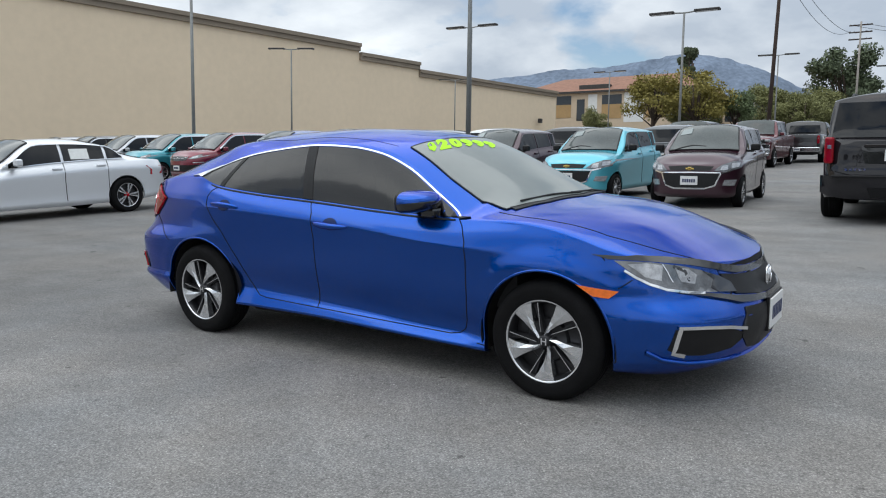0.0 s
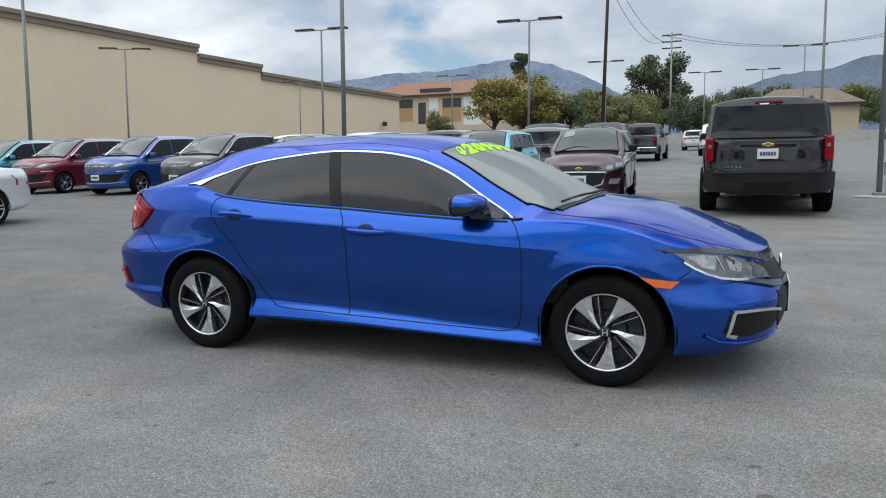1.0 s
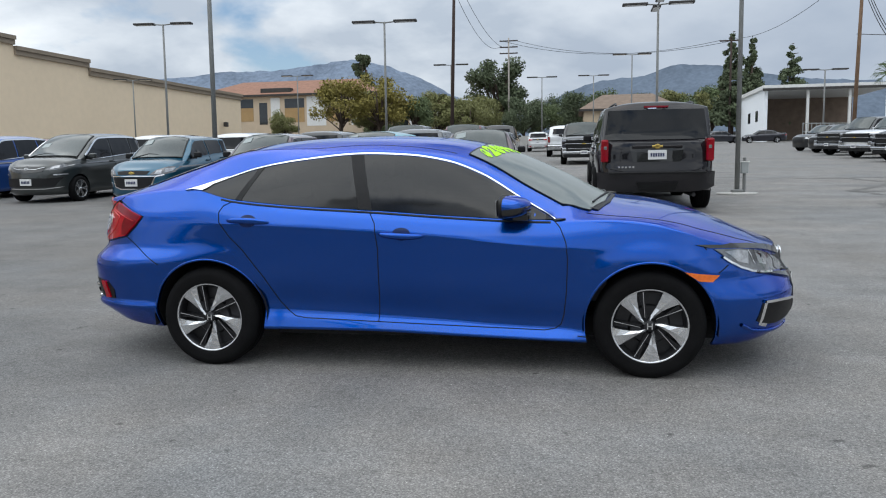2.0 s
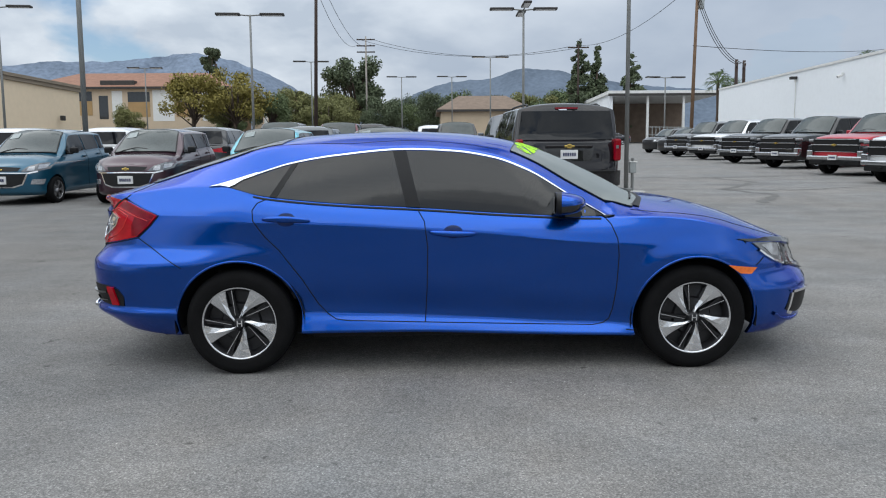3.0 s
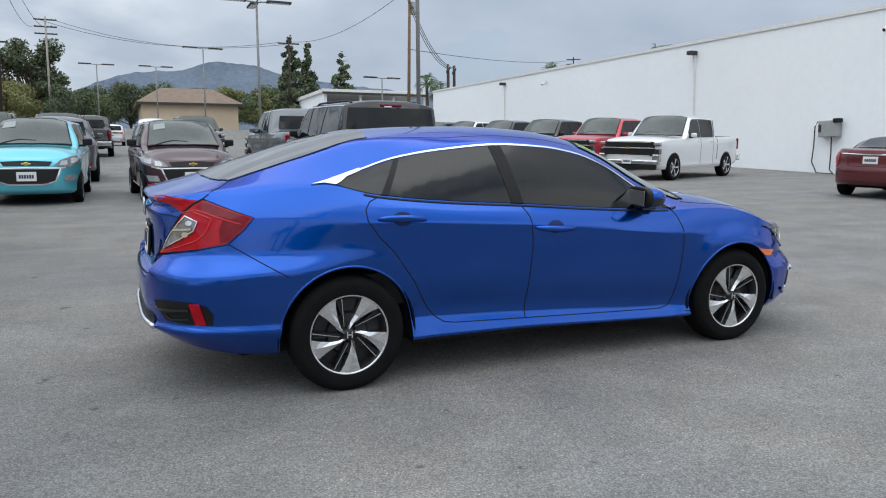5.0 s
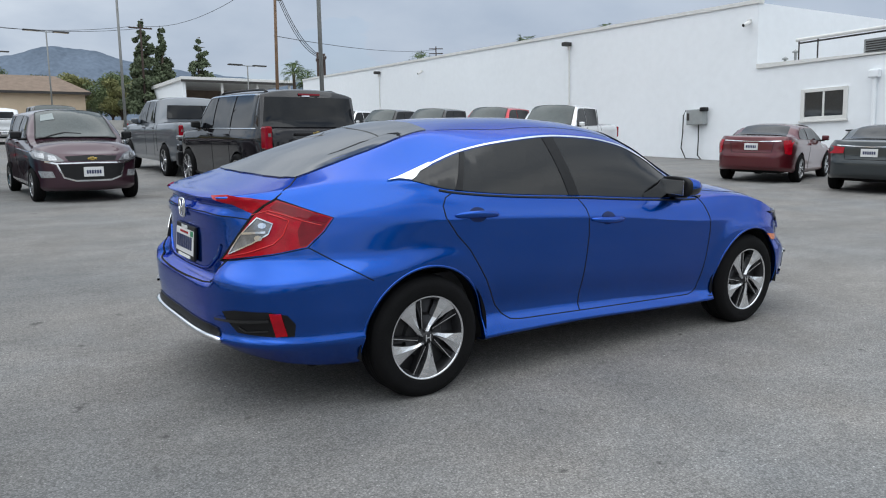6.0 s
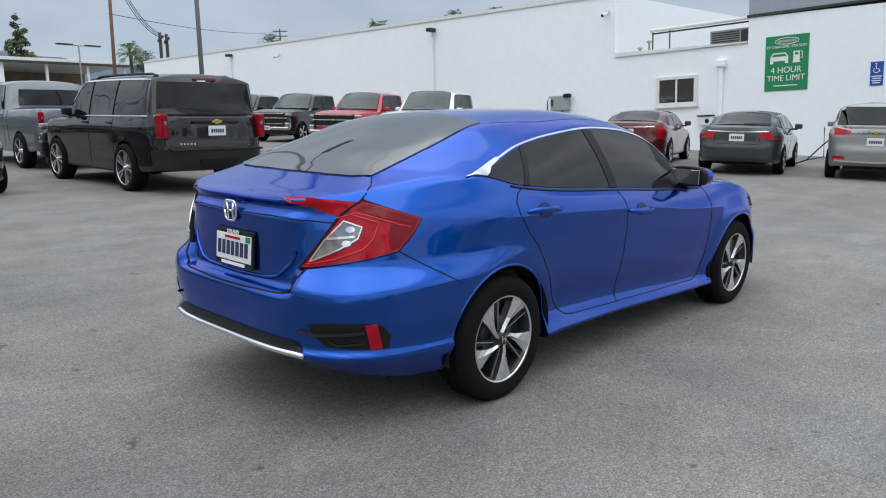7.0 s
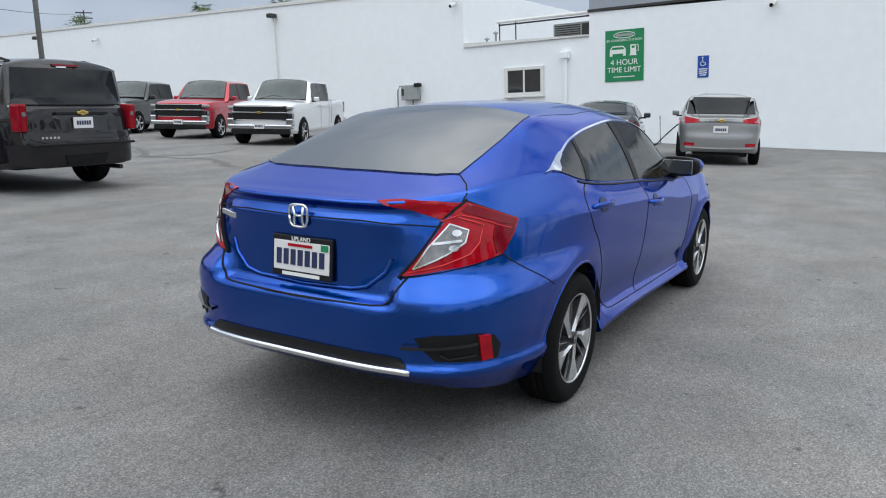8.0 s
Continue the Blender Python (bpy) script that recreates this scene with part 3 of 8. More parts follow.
    def body(self, parent, mat, color, holes=(), name="body"):
        """The painted skin, opened under the panes; holes are (outline, view)."""
        def inside(px, py, poly):
            c = False
            for (x1, y1), (x2, y2) in zip(poly, poly[1:] + poly[:1]):
                if (y1 > py) != (y2 > py) and px < (x2 - x1) * (py - y1) / (y2 - y1) + x1:
                    c = not c
            return c

        def edge_gap(px, py, poly):
            best = 9.0
            for (x1, y1), (x2, y2) in zip(poly, poly[1:] + poly[:1]):
                dx, dy = x2 - x1, y2 - y1
                t = min(1, max(0, ((px - x1) * dx + (py - y1) * dy) / (dx * dx + dy * dy + 1e-12)))
                best = min(best, math.hypot(px - x1 - t * dx, py - y1 - t * dy))
            return best

        v, faces = self.verts, self.faces
        if holes:
            keep = []
            for f in faces:
                c = v[list(f)].mean(axis=0)
                out = False
                for poly, view in holes:
                    a_, b_ = (c[0], c[2]) if view == "side" else (c[0], c[1])
                    if c[2] > (0.85 if view == "side" else 0.98) and inside(a_, b_, poly) and edge_gap(a_, b_, poly) > 0.03:
                        out = True
                if not out:
                    keep.append(f)
            faces = keep
        me = mesh_of(name, v, faces, mat, smooth=True)
        bm = bmesh.new()
        bm.from_mesh(me)
        bmesh.ops.delete(bm, geom=[x for x in bm.verts if not x.link_faces], context="VERTS")
        bmesh.ops.remove_doubles(bm, verts=bm.verts[:], dist=0.0005)
        bmesh.ops.recalc_face_normals(bm, faces=bm.faces[:])
        # folded-in edges give the skin its thickness at arches and sills
        rim = [e for e in bm.edges if len(e.link_faces) == 1]
        for e in rim:
            e.smooth = False
        r = bmesh.ops.extrude_edge_only(bm, edges=rim)
        for x in r["geom"]:
            if isinstance(x, bmesh.types.BMVert):
                x.co.y -= math.copysign(0.035, x.co.y) if abs(x.co.y) > 0.3 else 0
        bm.to_mesh(me)
        bm.free()
        me.polygons.foreach_set("use_smooth", [True] * len(me.polygons))
        return piece(name, me, parent, color=color)


def wheel_parts(R, W, rim_r, style, parent, m):
    """tyre, rim face and hub as children; the outer face looks to -y."""
    wheel = new("wheel")
    wheel.parent = parent
    wheel.matrix_basis = m
    h = W / 2
    prof = [(rim_r - 0.01, h * 0.7), (rim_r, h * 0.93), (rim_r + 0.02, h), (R - 0.045, h * 1.0), (R - 0.012, h * 0.82), (R - 0.003, h * 0.6)]
    for y in (0.45, 0.2, -0.2, -0.45):
        prof += [(R, h * (y + 0.07)), (R - 0.008, h * (y + 0.04)), (R - 0.008, h * (y - 0.04)), (R, h * (y - 0.07))]
    prof += [(R - 0.003, -h * 0.6), (R - 0.012, -h * 0.82), (R - 0.03, -h * 0.95), (R - 0.045, -h * 1.0), (R - 0.055, -h * 0.99), (rim_r + 0.03, -h * 0.995), (rim_r + 0.012, -h * 0.96), (rim_r - 0.002, -h * 0.9)]
    part("tyre", lathe(prof, 56), M["tyre"], wheel, smooth=True)
    part("rim", lathe([(rim_r, -h * 0.93), (rim_r - 0.007, -h * 0.93), (rim_r - 0.009, -h * 0.88)], 56),
         M["silver"], wheel, "machined alloy rim lip", smooth=True)
    part("rim_barrel", lathe([(rim_r - 0.0085, -h * 0.885), (rim_r - 0.02, -h * 0.75), (rim_r - 0.03, h * 0.6), (rim_r, h * 0.9)], 48), M["rim_dark"], wheel, "dark inner rim barrel", smooth=True)
    bm = lathe([(rim_r - 0.025, -h * 0.28), (rim_r * 0.55, -h * 0.3), (rim_r * 0.5, -h * 0.45), (0.001, -h * 0.45)], 40)
    part("brake_disc", bm, M["rim_dark"], wheel, "dark brake disc behind the spokes")
    n = 5
    dark = bmesh.new()
    face = bmesh.new()
    for k in range(n):
        a = 2 * math.pi * k / n + (1.90 if style == "turbine" else 0.0)

        def pt(r, ang, y):
            return (r * math.cos(a + ang), y, r * math.sin(a + ang))

        if style == "turbine":
            # a wide leaning blade with a ridge along it, beside a dark twin rib
            out = [(0.14, 0.72, 0.55), (0.30, 0.46, 0.36), (0.5, 0.28, 0.36), (0.75, 0.13, 0.46), (0.90, 0.06, 0.53), (0.985, 0.01, 0.57)]
            fl, fm, fr, bl, br = [], [], [], [], []
            for t, lead, wd in out:
                r = rim_r * t
                fl.append(face.verts.new(pt(r, lead, -h * (0.74 + 0.12 * t))))
                fm.append(face.verts.new(pt(r, lead + wd * 0.42, -h * (0.86 + 0.05 * t))))
                fr.append(face.verts.new(pt(r, lead + wd, -h * (0.70 + 0.18 * t))))
                bl.append(face.verts.new(pt(r, lead + 0.02, -h * 0.45)))
                br.append(face.verts.new(pt(r, lead + wd - 0.02, -h * 0.42)))
            for i in range(len(out) - 1):
                face.faces.new((fl[i], fm[i], fm[i + 1], fl[i + 1]))
                face.faces.new((fm[i], fr[i], fr[i + 1], fm[i + 1]))
                face.faces.new((fr[i], br[i], br[i + 1], fr[i + 1]))
                face.faces.new((bl[i], fl[i], fl[i + 1], bl[i + 1]))
            # thin machined edge of the rib
            q = []
            for t, lead in ((0.24, 0.20), (0.985, -0.135)):
                for s in (-1, 1):
                    q.append(face.verts.new(pt(rim_r * t, lead + s * 0.014 / (t + 0.3), -h * (0.70 + 0.12 * t))))
            face.faces.new((q[0], q[1], q[3], q[2]))
            for lo, hi, w0, w1 in ((-0.20, -0.14, 0.05, 0.035), (-0.08, -0.06, 0.04, 0.03)):
                q = []
                for t, lead in ((0.2, lo + 0.1), (0.985, hi + 0.05)):
                    wv = w0 if t < 0.5 else w1
                    for s in (-1, 1):
                        for y in (-h * 0.72, -h * 0.4):
                            q.append(dark.verts.new(pt(rim_r * t, lead + s * wv, y)))
                dark.faces.new((q[0], q[2], q[6], q[4]))
                dark.faces.new((q[0], q[4], q[5], q[1]))
                dark.faces.new((q[2], q[3], q[7], q[6]))
        else:
            for off in ((-0.17, 0.17) if style.startswith("twin") else (0.0,)):
                q = []
                for t, wd in ((0.14, 0.26 if not style.startswith("twin") else 0.2), (0.985, 0.13 if not style.startswith("twin") else 0.085)):
                    for s in (-1, 1):
                        for y in (-h * (0.82 if t < 0.5 else 0.86), -h * 0.5):
                            q.append(face.verts.new(pt(rim_r * t, off * (1 if t > 0.5 else 0.8) + s * wd, y)))
                face.faces.new((q[0], q[2], q[6], q[4]))
                face.faces.new((q[0], q[4], q[5], q[1]))
                face.faces.new((q[2], q[3], q[7], q[6]))
    bmesh.ops.recalc_face_normals(face, faces=face.faces[:])
    part("spokes", face, M["silver"], wheel, "machined silver spokes")
    if style == "turbine":
        part("dark_spokes", dark, M["rim_dark"], wheel, "dark painted twin ribs")
    else:
        dark.free()
    part("hub_cap", lathe([(0.001, -h * 0.9), (0.026, -h * 0.9), (0.032, -h * 0.85), (0.034, -h * 0.7), (rim_r * 0.2, -h * 0.62), (rim_r * 0.24, -h * 0.45)], 24),
         M["rim_dark"] if style == "turbine" else M["red_lens"] if style == "twin_red" else M["silver"], wheel, smooth=True)
    if style == "turbine":
        bm = box(-0.016, -h * 0.915, -0.018, -0.009, -h * 0.88, 0.018)
        add_box(bm, 0.009, -h * 0.915, -0.018, 0.016, -h * 0.88, 0.018)
        add_box(bm, -0.010, -h * 0.912, -0.003, 0.010, -h * 0.88, 0.004)
        part("badge", bm, M["chrome"], wheel, "small chrome centre badge")
    return wheel


def wheels(parent, fx, rx, track, R, W, rim_r, style):
    for x in (fx, rx):
        for sgn in (-1, 1):
            m = pose(x, sgn * track / 2, R - 0.008, 0, 0, 0 if sgn < 0 else 180)
            wheel_parts(R, W, rim_r, style, parent, m)


def mirror_poly(poly):
    return [(-a, b) for a, b in poly][::-1]


# ---------------------------------------------------------------- the blue saloon
BLUE = (0.0, 0.070, 0.40)
saloon_spec = {
    "xf": 2.25, "xr": -2.34, "x0f": 1.35, "x0r": -1.35, "nf": 2.6, "nr": 3.4, "step": 0.023, "half": 0.9,
    "w": curve_table([(-2.34, 0.865), (-1.9, 0.878), (-1.35, 0.897), (-0.8, 0.888), (0, 0.886), (0.8, 0.888), (1.35, 0.897), (1.8, 0.88), (2.25, 0.86)]),
    "zb": curve_table([(-2.34, 0.30), (-2.1, 0.25), (-1.8, 0.225), (-1.0, 0.235), (-0.4, 0.235), (0.3, 0.215), (0.9, 0.20), (1.7, 0.19), (2.0, 0.175), (2.25, 0.19)]),
    "zs": curve_table([(-2.34, 1.015), (-2.1, 1.055), (-1.9, 1.08), (-1.7, 1.096), (-1.49, 1.098), (-1.19, 1.036), (-0.76, 0.992), (-0.26, 0.961), (0.24, 0.925),
                       (0.7, 0.903), (0.83, 0.902), (0.95, 0.905), (1.08, 0.907), (1.2, 0.902), (1.35, 0.884), (1.5, 0.848), (1.66, 0.795), (1.85, 0.752), (2.05, 0.725), (2.25, 0.70)]),
    "zr": curve_table([(-1.60, 1.09), (-1.527, 1.100), (-1.28, 1.168), (-1.04, 1.241), (-0.77, 1.286), (-0.36, 1.319), (-0.09, 1.307), (0.15, 1.268), (0.356, 1.191), (0.6, 1.042), (0.83, 0.905), (0.9, 0.85)]),
    "yr": curve_table([(-1.53, 0.735), (-1.28, 0.70), (-1.04, 0.667), (-0.77, 0.654), (-0.36, 0.650), (0, 0.652), (0.36, 0.676), (0.6, 0.712), (0.83, 0.76)]),
    "ztop": curve_table([(-2.34, 1.03), (-2.22, 1.052), (-2.05, 1.085), (-1.88, 1.128), (-1.64, 1.212), (-1.4, 1.288), (-1.15, 1.36), (-0.94, 1.392), (-0.65, 1.41), (-0.36, 1.415), (-0.08, 1.402),
                         (0.174, 1.368), (0.355, 1.312), (0.574, 1.212), (0.8, 1.085), (0.95, 1.0), (1.02, 0.985), (1.3, 0.955), (1.6, 0.892), (1.8, 0.832), (1.95, 0.785), (2.1, 0.742), (2.25, 0.705)]),
    "bow": curve_table([(-2.34, 0.0), (-1.9, -0.07), (-1.5, -0.08), (-1.0, -0.05), (-0.4, 0.0), (0.1, 0.05), (0.5, 0.11), (0.95, 0.17), (1.3, 0.13), (1.8, 0.06), (2.25, 0.0)]),
    "p": curve_table([(-2.34, 4.0), (-1.9, 4.0), (-1.6, 3.2), (-1.2, 3.0), (-0.9, 3.2), (-0.3, 3.1), (0.4, 2.8), (0.9, 2.7), (1.4, 2.8), (2.25, 3.0)]),
    "pillar": curve_table([(-2.1, 0.0), (-1.85, 1.0), (-1.5, 1.0), (-1.2, 0.9), (-0.9, 0.3), (-0.6, 0.0), (0.5, 0.0)]), "ntop": 22,
    "dlo": (-1.54, 0.86),
    "arches": [(1.335, 0.31, 0.366), (-1.35, 0.31, 0.366)],
}
saloon_spec["pane"] = 0.54
saloon_spec["rows"] = sorted({round(k / 54, 4) for k in range(55)} | {0.008, 0.818, 0.823, 0.828, 0.96, 0.975, 0.99})
CREASE = curve_table([(-2.34, 0.86), (-1.6, 0.895), (-1.2, 0.893), (-0.9, 0.884), (-0.5, 0.863), (0.05, 0.828), (0.42, 0.787), (0.83, 0.752), (1.3, 0.735), (2.25, 0.62)])
LEDGE = curve_table([(-1.0, 0.365), (-0.74, 0.357), (0.0, 0.322), (0.65, 0.282), (1.0, 0.272)])
# how far the skin lies inside the widest line, by height: doors, front wings and bumper, rear wings and bumper
_door = lin_table([(0, 0.062), (0.05, 0.030), (0.11, 0.018), (0.55, 0.040), (0.95, 0.064), (1.0, 0.066), (1.06, 0.065)])
_panel = curve_table([(0, 0.0655), (0.05, 0.0650), (0.12, 0.0605), (0.24, 0.0455), (0.40, 0.0295), (0.58, 0.0180), (0.78, 0.0095), (0.92, 0.0050), (1.0, 0.003)])
_shoulder = lin_table([(0, 0.003), (0.03, 0.001), (0.07, 0.002), (0.2, 0.009), (0.45, 0.022), (0.7, 0.038), (1.0, 0.065)])
_front = lin_table([(0.17, 0.10), (0.20, 0.06), (0.25, 0.03), (0.32, 0.012), (0.42, 0.004), (0.55, 0.0), (0.62, 0.0), (0.70, 0.012), (0.78, 0.034), (0.84, 0.052), (0.90, 0.075)])
_rear = lin_table([(0.22, 0.10), (0.27, 0.06), (0.32, 0.028), (0.355, 0.006), (0.372, 0.002), (0.40, 0.018), (0.43, 0.016), (0.50, 0.006), (0.60, 0.0), (0.655, -0.002), (0.668, 0.0), (0.70, 0.018), (0.735, 0.042), (0.76, 0.054), (0.81, 0.064), (0.87, 0.076), (0.936, 0.092), (0.98, 0.112), (1.02, 0.135), (1.06, 0.165), (1.10, 0.18)])
_nose = lin_table([(0.17, -0.17), (0.20, -0.10), (0.25, -0.035), (0.30, -0.008), (0.36, 0.012), (0.46, 0.010), (0.54, -0.015), (0.62, -0.065), (0.66, -0.088), (0.72, -0.10)])
_tail_out = lin_table([(0.22, 0.20), (0.28, 0.12), (0.33, 0.04), (0.358, 0.0), (0.372, -0.004), (0.40, 0.016), (0.43, 0.013), (0.50, 0.0), (0.60, -0.008), (0.655, -0.010), (0.668, -0.006), (0.70, 0.018), (0.735, 0.048), (0.76, 0.056), (0.81, 0.060), (0.90, 0.074), (0.97, 0.090), (1.00, 0.084), (1.02, 0.062), (1.05, 0.066)])
_tail_mid = lin_table([(0.22, 0.20), (0.28, 0.12), (0.33, 0.05), (0.36, 0.012), (0.378, 0.004), (0.41, 0.008), (0.44, 0.004), (0.50, -0.004), (0.58, -0.008), (0.612, -0.004), (0.622, 0.004), (0.636, 0.052), (0.65, 0.062), (0.70, 0.064), (0.80, 0.068), (0.86, 0.066), (0.91, 0.056), (0.935, 0.050), (0.948, 0.054), (0.965, 0.072), (0.985, 0.080), (1.00, 0.070), (1.012, 0.048), (1.03, 0.042), (1.05, 0.055)])


def saloon_inset(f, x, z=None):
    """Depth of the skin inside the plan width; f runs from sill to belt."""
    zb, zs = saloon_spec["zb"](x), saloon_spec["zs"](x)
    if z is None:
        z = zb + (zs - zb) * f
    zl, zc = LEDGE(x), CREASE(x)
    if z < zl + 0.01:
        d = _door((z - zb) / max(zl - zb, 0.02))
    elif z < zc:
        d = _panel((z - zl - 0.01) / (zc - zl - 0.01))
    else:
        d = _shoulder((z - zc) / max(zs - zc, 0.02))
    a = smoothstep((x - 0.80) / 0.50)
    up = smoothstep((z - 0.64) / 0.14)
    b = smoothstep((-0.95 - x) / 0.95) * up + smoothstep((-1.15 - x) / 0.75) * (1 - up)
    return d * (1 - a - b) + _front(z) * a + _rear(z) * b


def saloon_lower(x, f, zb, zs):
    """One point of the lower body: bumpers and wings wrap round the ends of the plan."""
    z = zb + (zs - zb) * f
    s_, dx = 1.0, 0.0
    w = saloon_spec["w"](x)
    d = saloon_inset(f, x, z)
    if x > saloon_spec["x0f"]:
        u = min(1.0, (x - saloon_spec["x0f"]) / (saloon_spec["xf"] - saloon_spec["x0f"]))
        n = 2.75 - 0.55 * smoothstep((z - 0.45) / 0.13)
        s_ = max(0.0, 1 - u ** n) ** (1 / n)
        dx = _nose(z) * u * u
    elif x < saloon_spec["x0r"]:
        u = min(1.0, (x - saloon_spec["x0r"]) / (saloon_spec["xr"] - saloon_spec["x0r"]))
        n = 4.0 - 0.6 * smoothstep((z - 0.60) / 0.12)
        s_ = max(0.0, 1 - u ** n) ** (1 / n)
        k = smoothstep((s_ * (w - d) - 0.41) / 0.10)
        dx = (_tail_mid(z) * (1 - k) + _tail_out(z) * k) * u * u
    # flared wheel arches
    flare = 0.0
    for wx, wz, r in saloon_spec["arches"]:
        q = math.hypot(x - wx, z - wz) - r
        if -0.05 < q < 0.16:
            flare = max(flare, (0.009 if wx > 0 else 0.006) * (1 - smoothstep((q - 0.04) / 0.10)))
    return (x + dx, s_ * (w - d + min(flare, d * 0.8 + 0.004)), z)


def saloon_soften(g):
    """Where the rear pillars run into the wings the skin is one soft surface."""
    ramp = lambda v, a, b: np.clip((v - a) / (b - a), 0, 1)
    x, y, z = g[..., 0], g[..., 1], g[..., 2]
    return ramp(-x, 1.30, 1.75) * ramp(-x, 2.12, 1.98) * ramp(z, 0.97, 1.03) * ramp(y, 0.50, 0.60)


saloon_spec["inset"], saloon_spec["lower"], saloon_spec["soften"] = saloon_inset, saloon_lower, saloon_soften


def blue_saloon(m):
    car = thing("sedan", m, "glossy metallic blue four-door sedan with lime price digits on windscreen", "car")
    sh = Shell(saloon_spec)
    zs, zr = saloon_spec["zs"], saloon_spec["zr"]

    def lo(x):
        return zs(x) + 0.012

    def hi(x):
        return zr(x) - 0.020

    def band(pts_lo, pts_hi):
        return [(x, lo(x)) for x in pts_lo] + [(x, hi(x)) for x in pts_hi]

    lin = lambda a, b, n: [a + (b - a) * k / (n - 1) for k in range(n)]
    g_front = band(lin(-0.285, 0.745, 16), lin(0.745, -0.365, 16))
    g_rear = band(lin(-1.115, -0.365, 12), lin(-0.445, -1.005, 12))
    g_quart = band(lin(-1.395, -1.155, 6), lin(-1.04, -1.38, 8))
    ws = [(1.00, -0.655), (0.80, -0.635), (0.60, -0.605), (0.40, -0.565), (0.27, -0.535)]
    ws = ws + [(0.33, -0.3), (0.345, 0.0), (0.33, 0.3)] + [(a, -b) for a, b in ws[::-1]] + [(1.10, 0.4), (1.145, 0.0), (1.10, -0.4)]
    rg = [(-1.085, -0.25), (-1.13, -0.500), (-1.3, -0.515), (-1.5, -0.525), (-1.7, -0.53), (-1.90, -0.53), (-1.945, -0.45), (-1.97, -0.30)]
    rg = [(-1.07, 0.0)] + rg + [(-1.985, 0.0)] + [(p_, -q_) for p_, q_ in rg[::-1]]

    holes = [(p, "side") for p in (g_front, g_rear)] + [(p, "top") for p in (ws, rg)]
    body = sh.body(car, M["paint_blue"], BLUE, holes)
    # panes
    for view in ("right", "left"):
        for nm, poly in (("side_window", g_front), ("side_window", g_rear), ("quarter_window", g_quart)):
            p = part(nm, sh.patch(poly, view, 0.005, 0.004, 0.05), M["side_tint"], car, "dark tinted side glass", smooth=True)
        # black pillar covers and window surrounds
        part("pillar_cover", sh.patch(band(lin(-0.365, -0.285, 3), lin(-0.365, -0.445, 3)), view, 0.008, 0.006, 0.05), M["black"], car, "matt black door pillar cover")
        part("pillar_cover", sh.patch(band(lin(-1.155, -1.115, 3), lin(-1.005, -1.04, 3)), view, 0.008, 0.006, 0.05), M["black"], car, "matt black divider bar")
        part("pillar_cover", sh.patch(band(lin(0.745, 0.86, 4), [0.80, 0.745]), view, 0.008, 0.006, 0.05), M["black"], car, "black mirror corner panel")
        rail = [(x, zr(x) - 0.012) for x in lin(0.80, -1.36, 70)]
        part("window_trim", sh.ribbon(rail, view, 0.0105, 0.009, 0.03), M["chrome"], car, "bright chrome strip over the side windows")
        # the strip widens into a pointed tip behind the quarter window
        tip = [(x, zr(x) - 0.005) for x in (-1.24, -1.30, -1.36, -1.42, -1.47)] + [(-1.515, 1.098), (-1.45, zs(-1.45) + 0.008), (-1.39, zs(-1.39) + 0.012)] + [(x, zr(x) - d_) for x, d_ in ((-1.36, 0.034), (-1.32, 0.022), (-1.28, 0.020), (-1.24, 0.018))]
        part("window_trim", sh.patch(tip, view, 0.011, 0.006, 0.04, 0), M["chrome"], car, "chrome quarter window tip", smooth=True)
        belt = [(x, zs(x) - 0.002) for x in lin(-1.25, 0.775, 40)]
        part("belt_seal", sh.ribbon(belt, view, 0.009, 0.005), M["black"], car, "black rubber window seal")
        # gaps between panels
        gaps = [[(-1.17, zs(-1.17)), (-1.225, 1.01), (-1.252, 0.97), (-1.246, 0.912), (-1.18, 0.82), (-1.10, 0.74), (-0.978, 0.568), (-0.891, 0.412), (-0.84, 0.355), (-0.79, 0.322), (-0.72, 0.312), (-0.264, 0.297)],
                [(-0.30, zs(-0.3)), (-0.262, 0.90), (-0.244, 0.75), (-0.250, 0.5), (-0.262, 0.297)],
                [(-0.262, 0.297), (0.40, 0.275), (0.74, 0.265), (0.80, 0.275), (0.835, 0.30), (0.852, 0.36), (0.866, 0.5), (0.872, 0.69), (0.862, 0.79), (0.83, 0.87), (0.80, 0.905)],
                [(0.93, 0.24), (0.98, 0.235)], [(1.62, 0.765), (1.64, 0.745)], [(-1.945, 0.808), (-1.81, 0.725), (-1.668, 0.642)],
                [(-1.12, 0.34), (-0.90, 0.305), (-0.70, 0.30)]]
        for gp in gaps[:5]:
            part("panel_gap", sh.ribbon(gp, view, 0.0055), M["gap"], car)
        part("panel_gap", sh.ribbon(gaps[5], view, 0.005), M["gap"], car)
        for wx in (1.335, -1.35):
            arc = [(wx + 0.369 * math.cos(a), 0.31 + 0.369 * math.sin(a)) for a in np.linspace(-0.12, math.pi + 0.12, 40)]
            part("arch_lip", sh.ribbon(arc, view, 0.012, 0.002, 0.03), M["paint_blue"], car, color=BLUE, smooth=True)
        part("side_marker", sh.patch([(1.515, 0.626), (1.572, 0.618), (1.712, 0.600), (1.670, 0.564), (1.596, 0.572)], view, 0.006, 0.004, 0.04), M["amber"], car, "amber side marker lens", smooth=True)
        sgn = -1 if view == "right" else 1
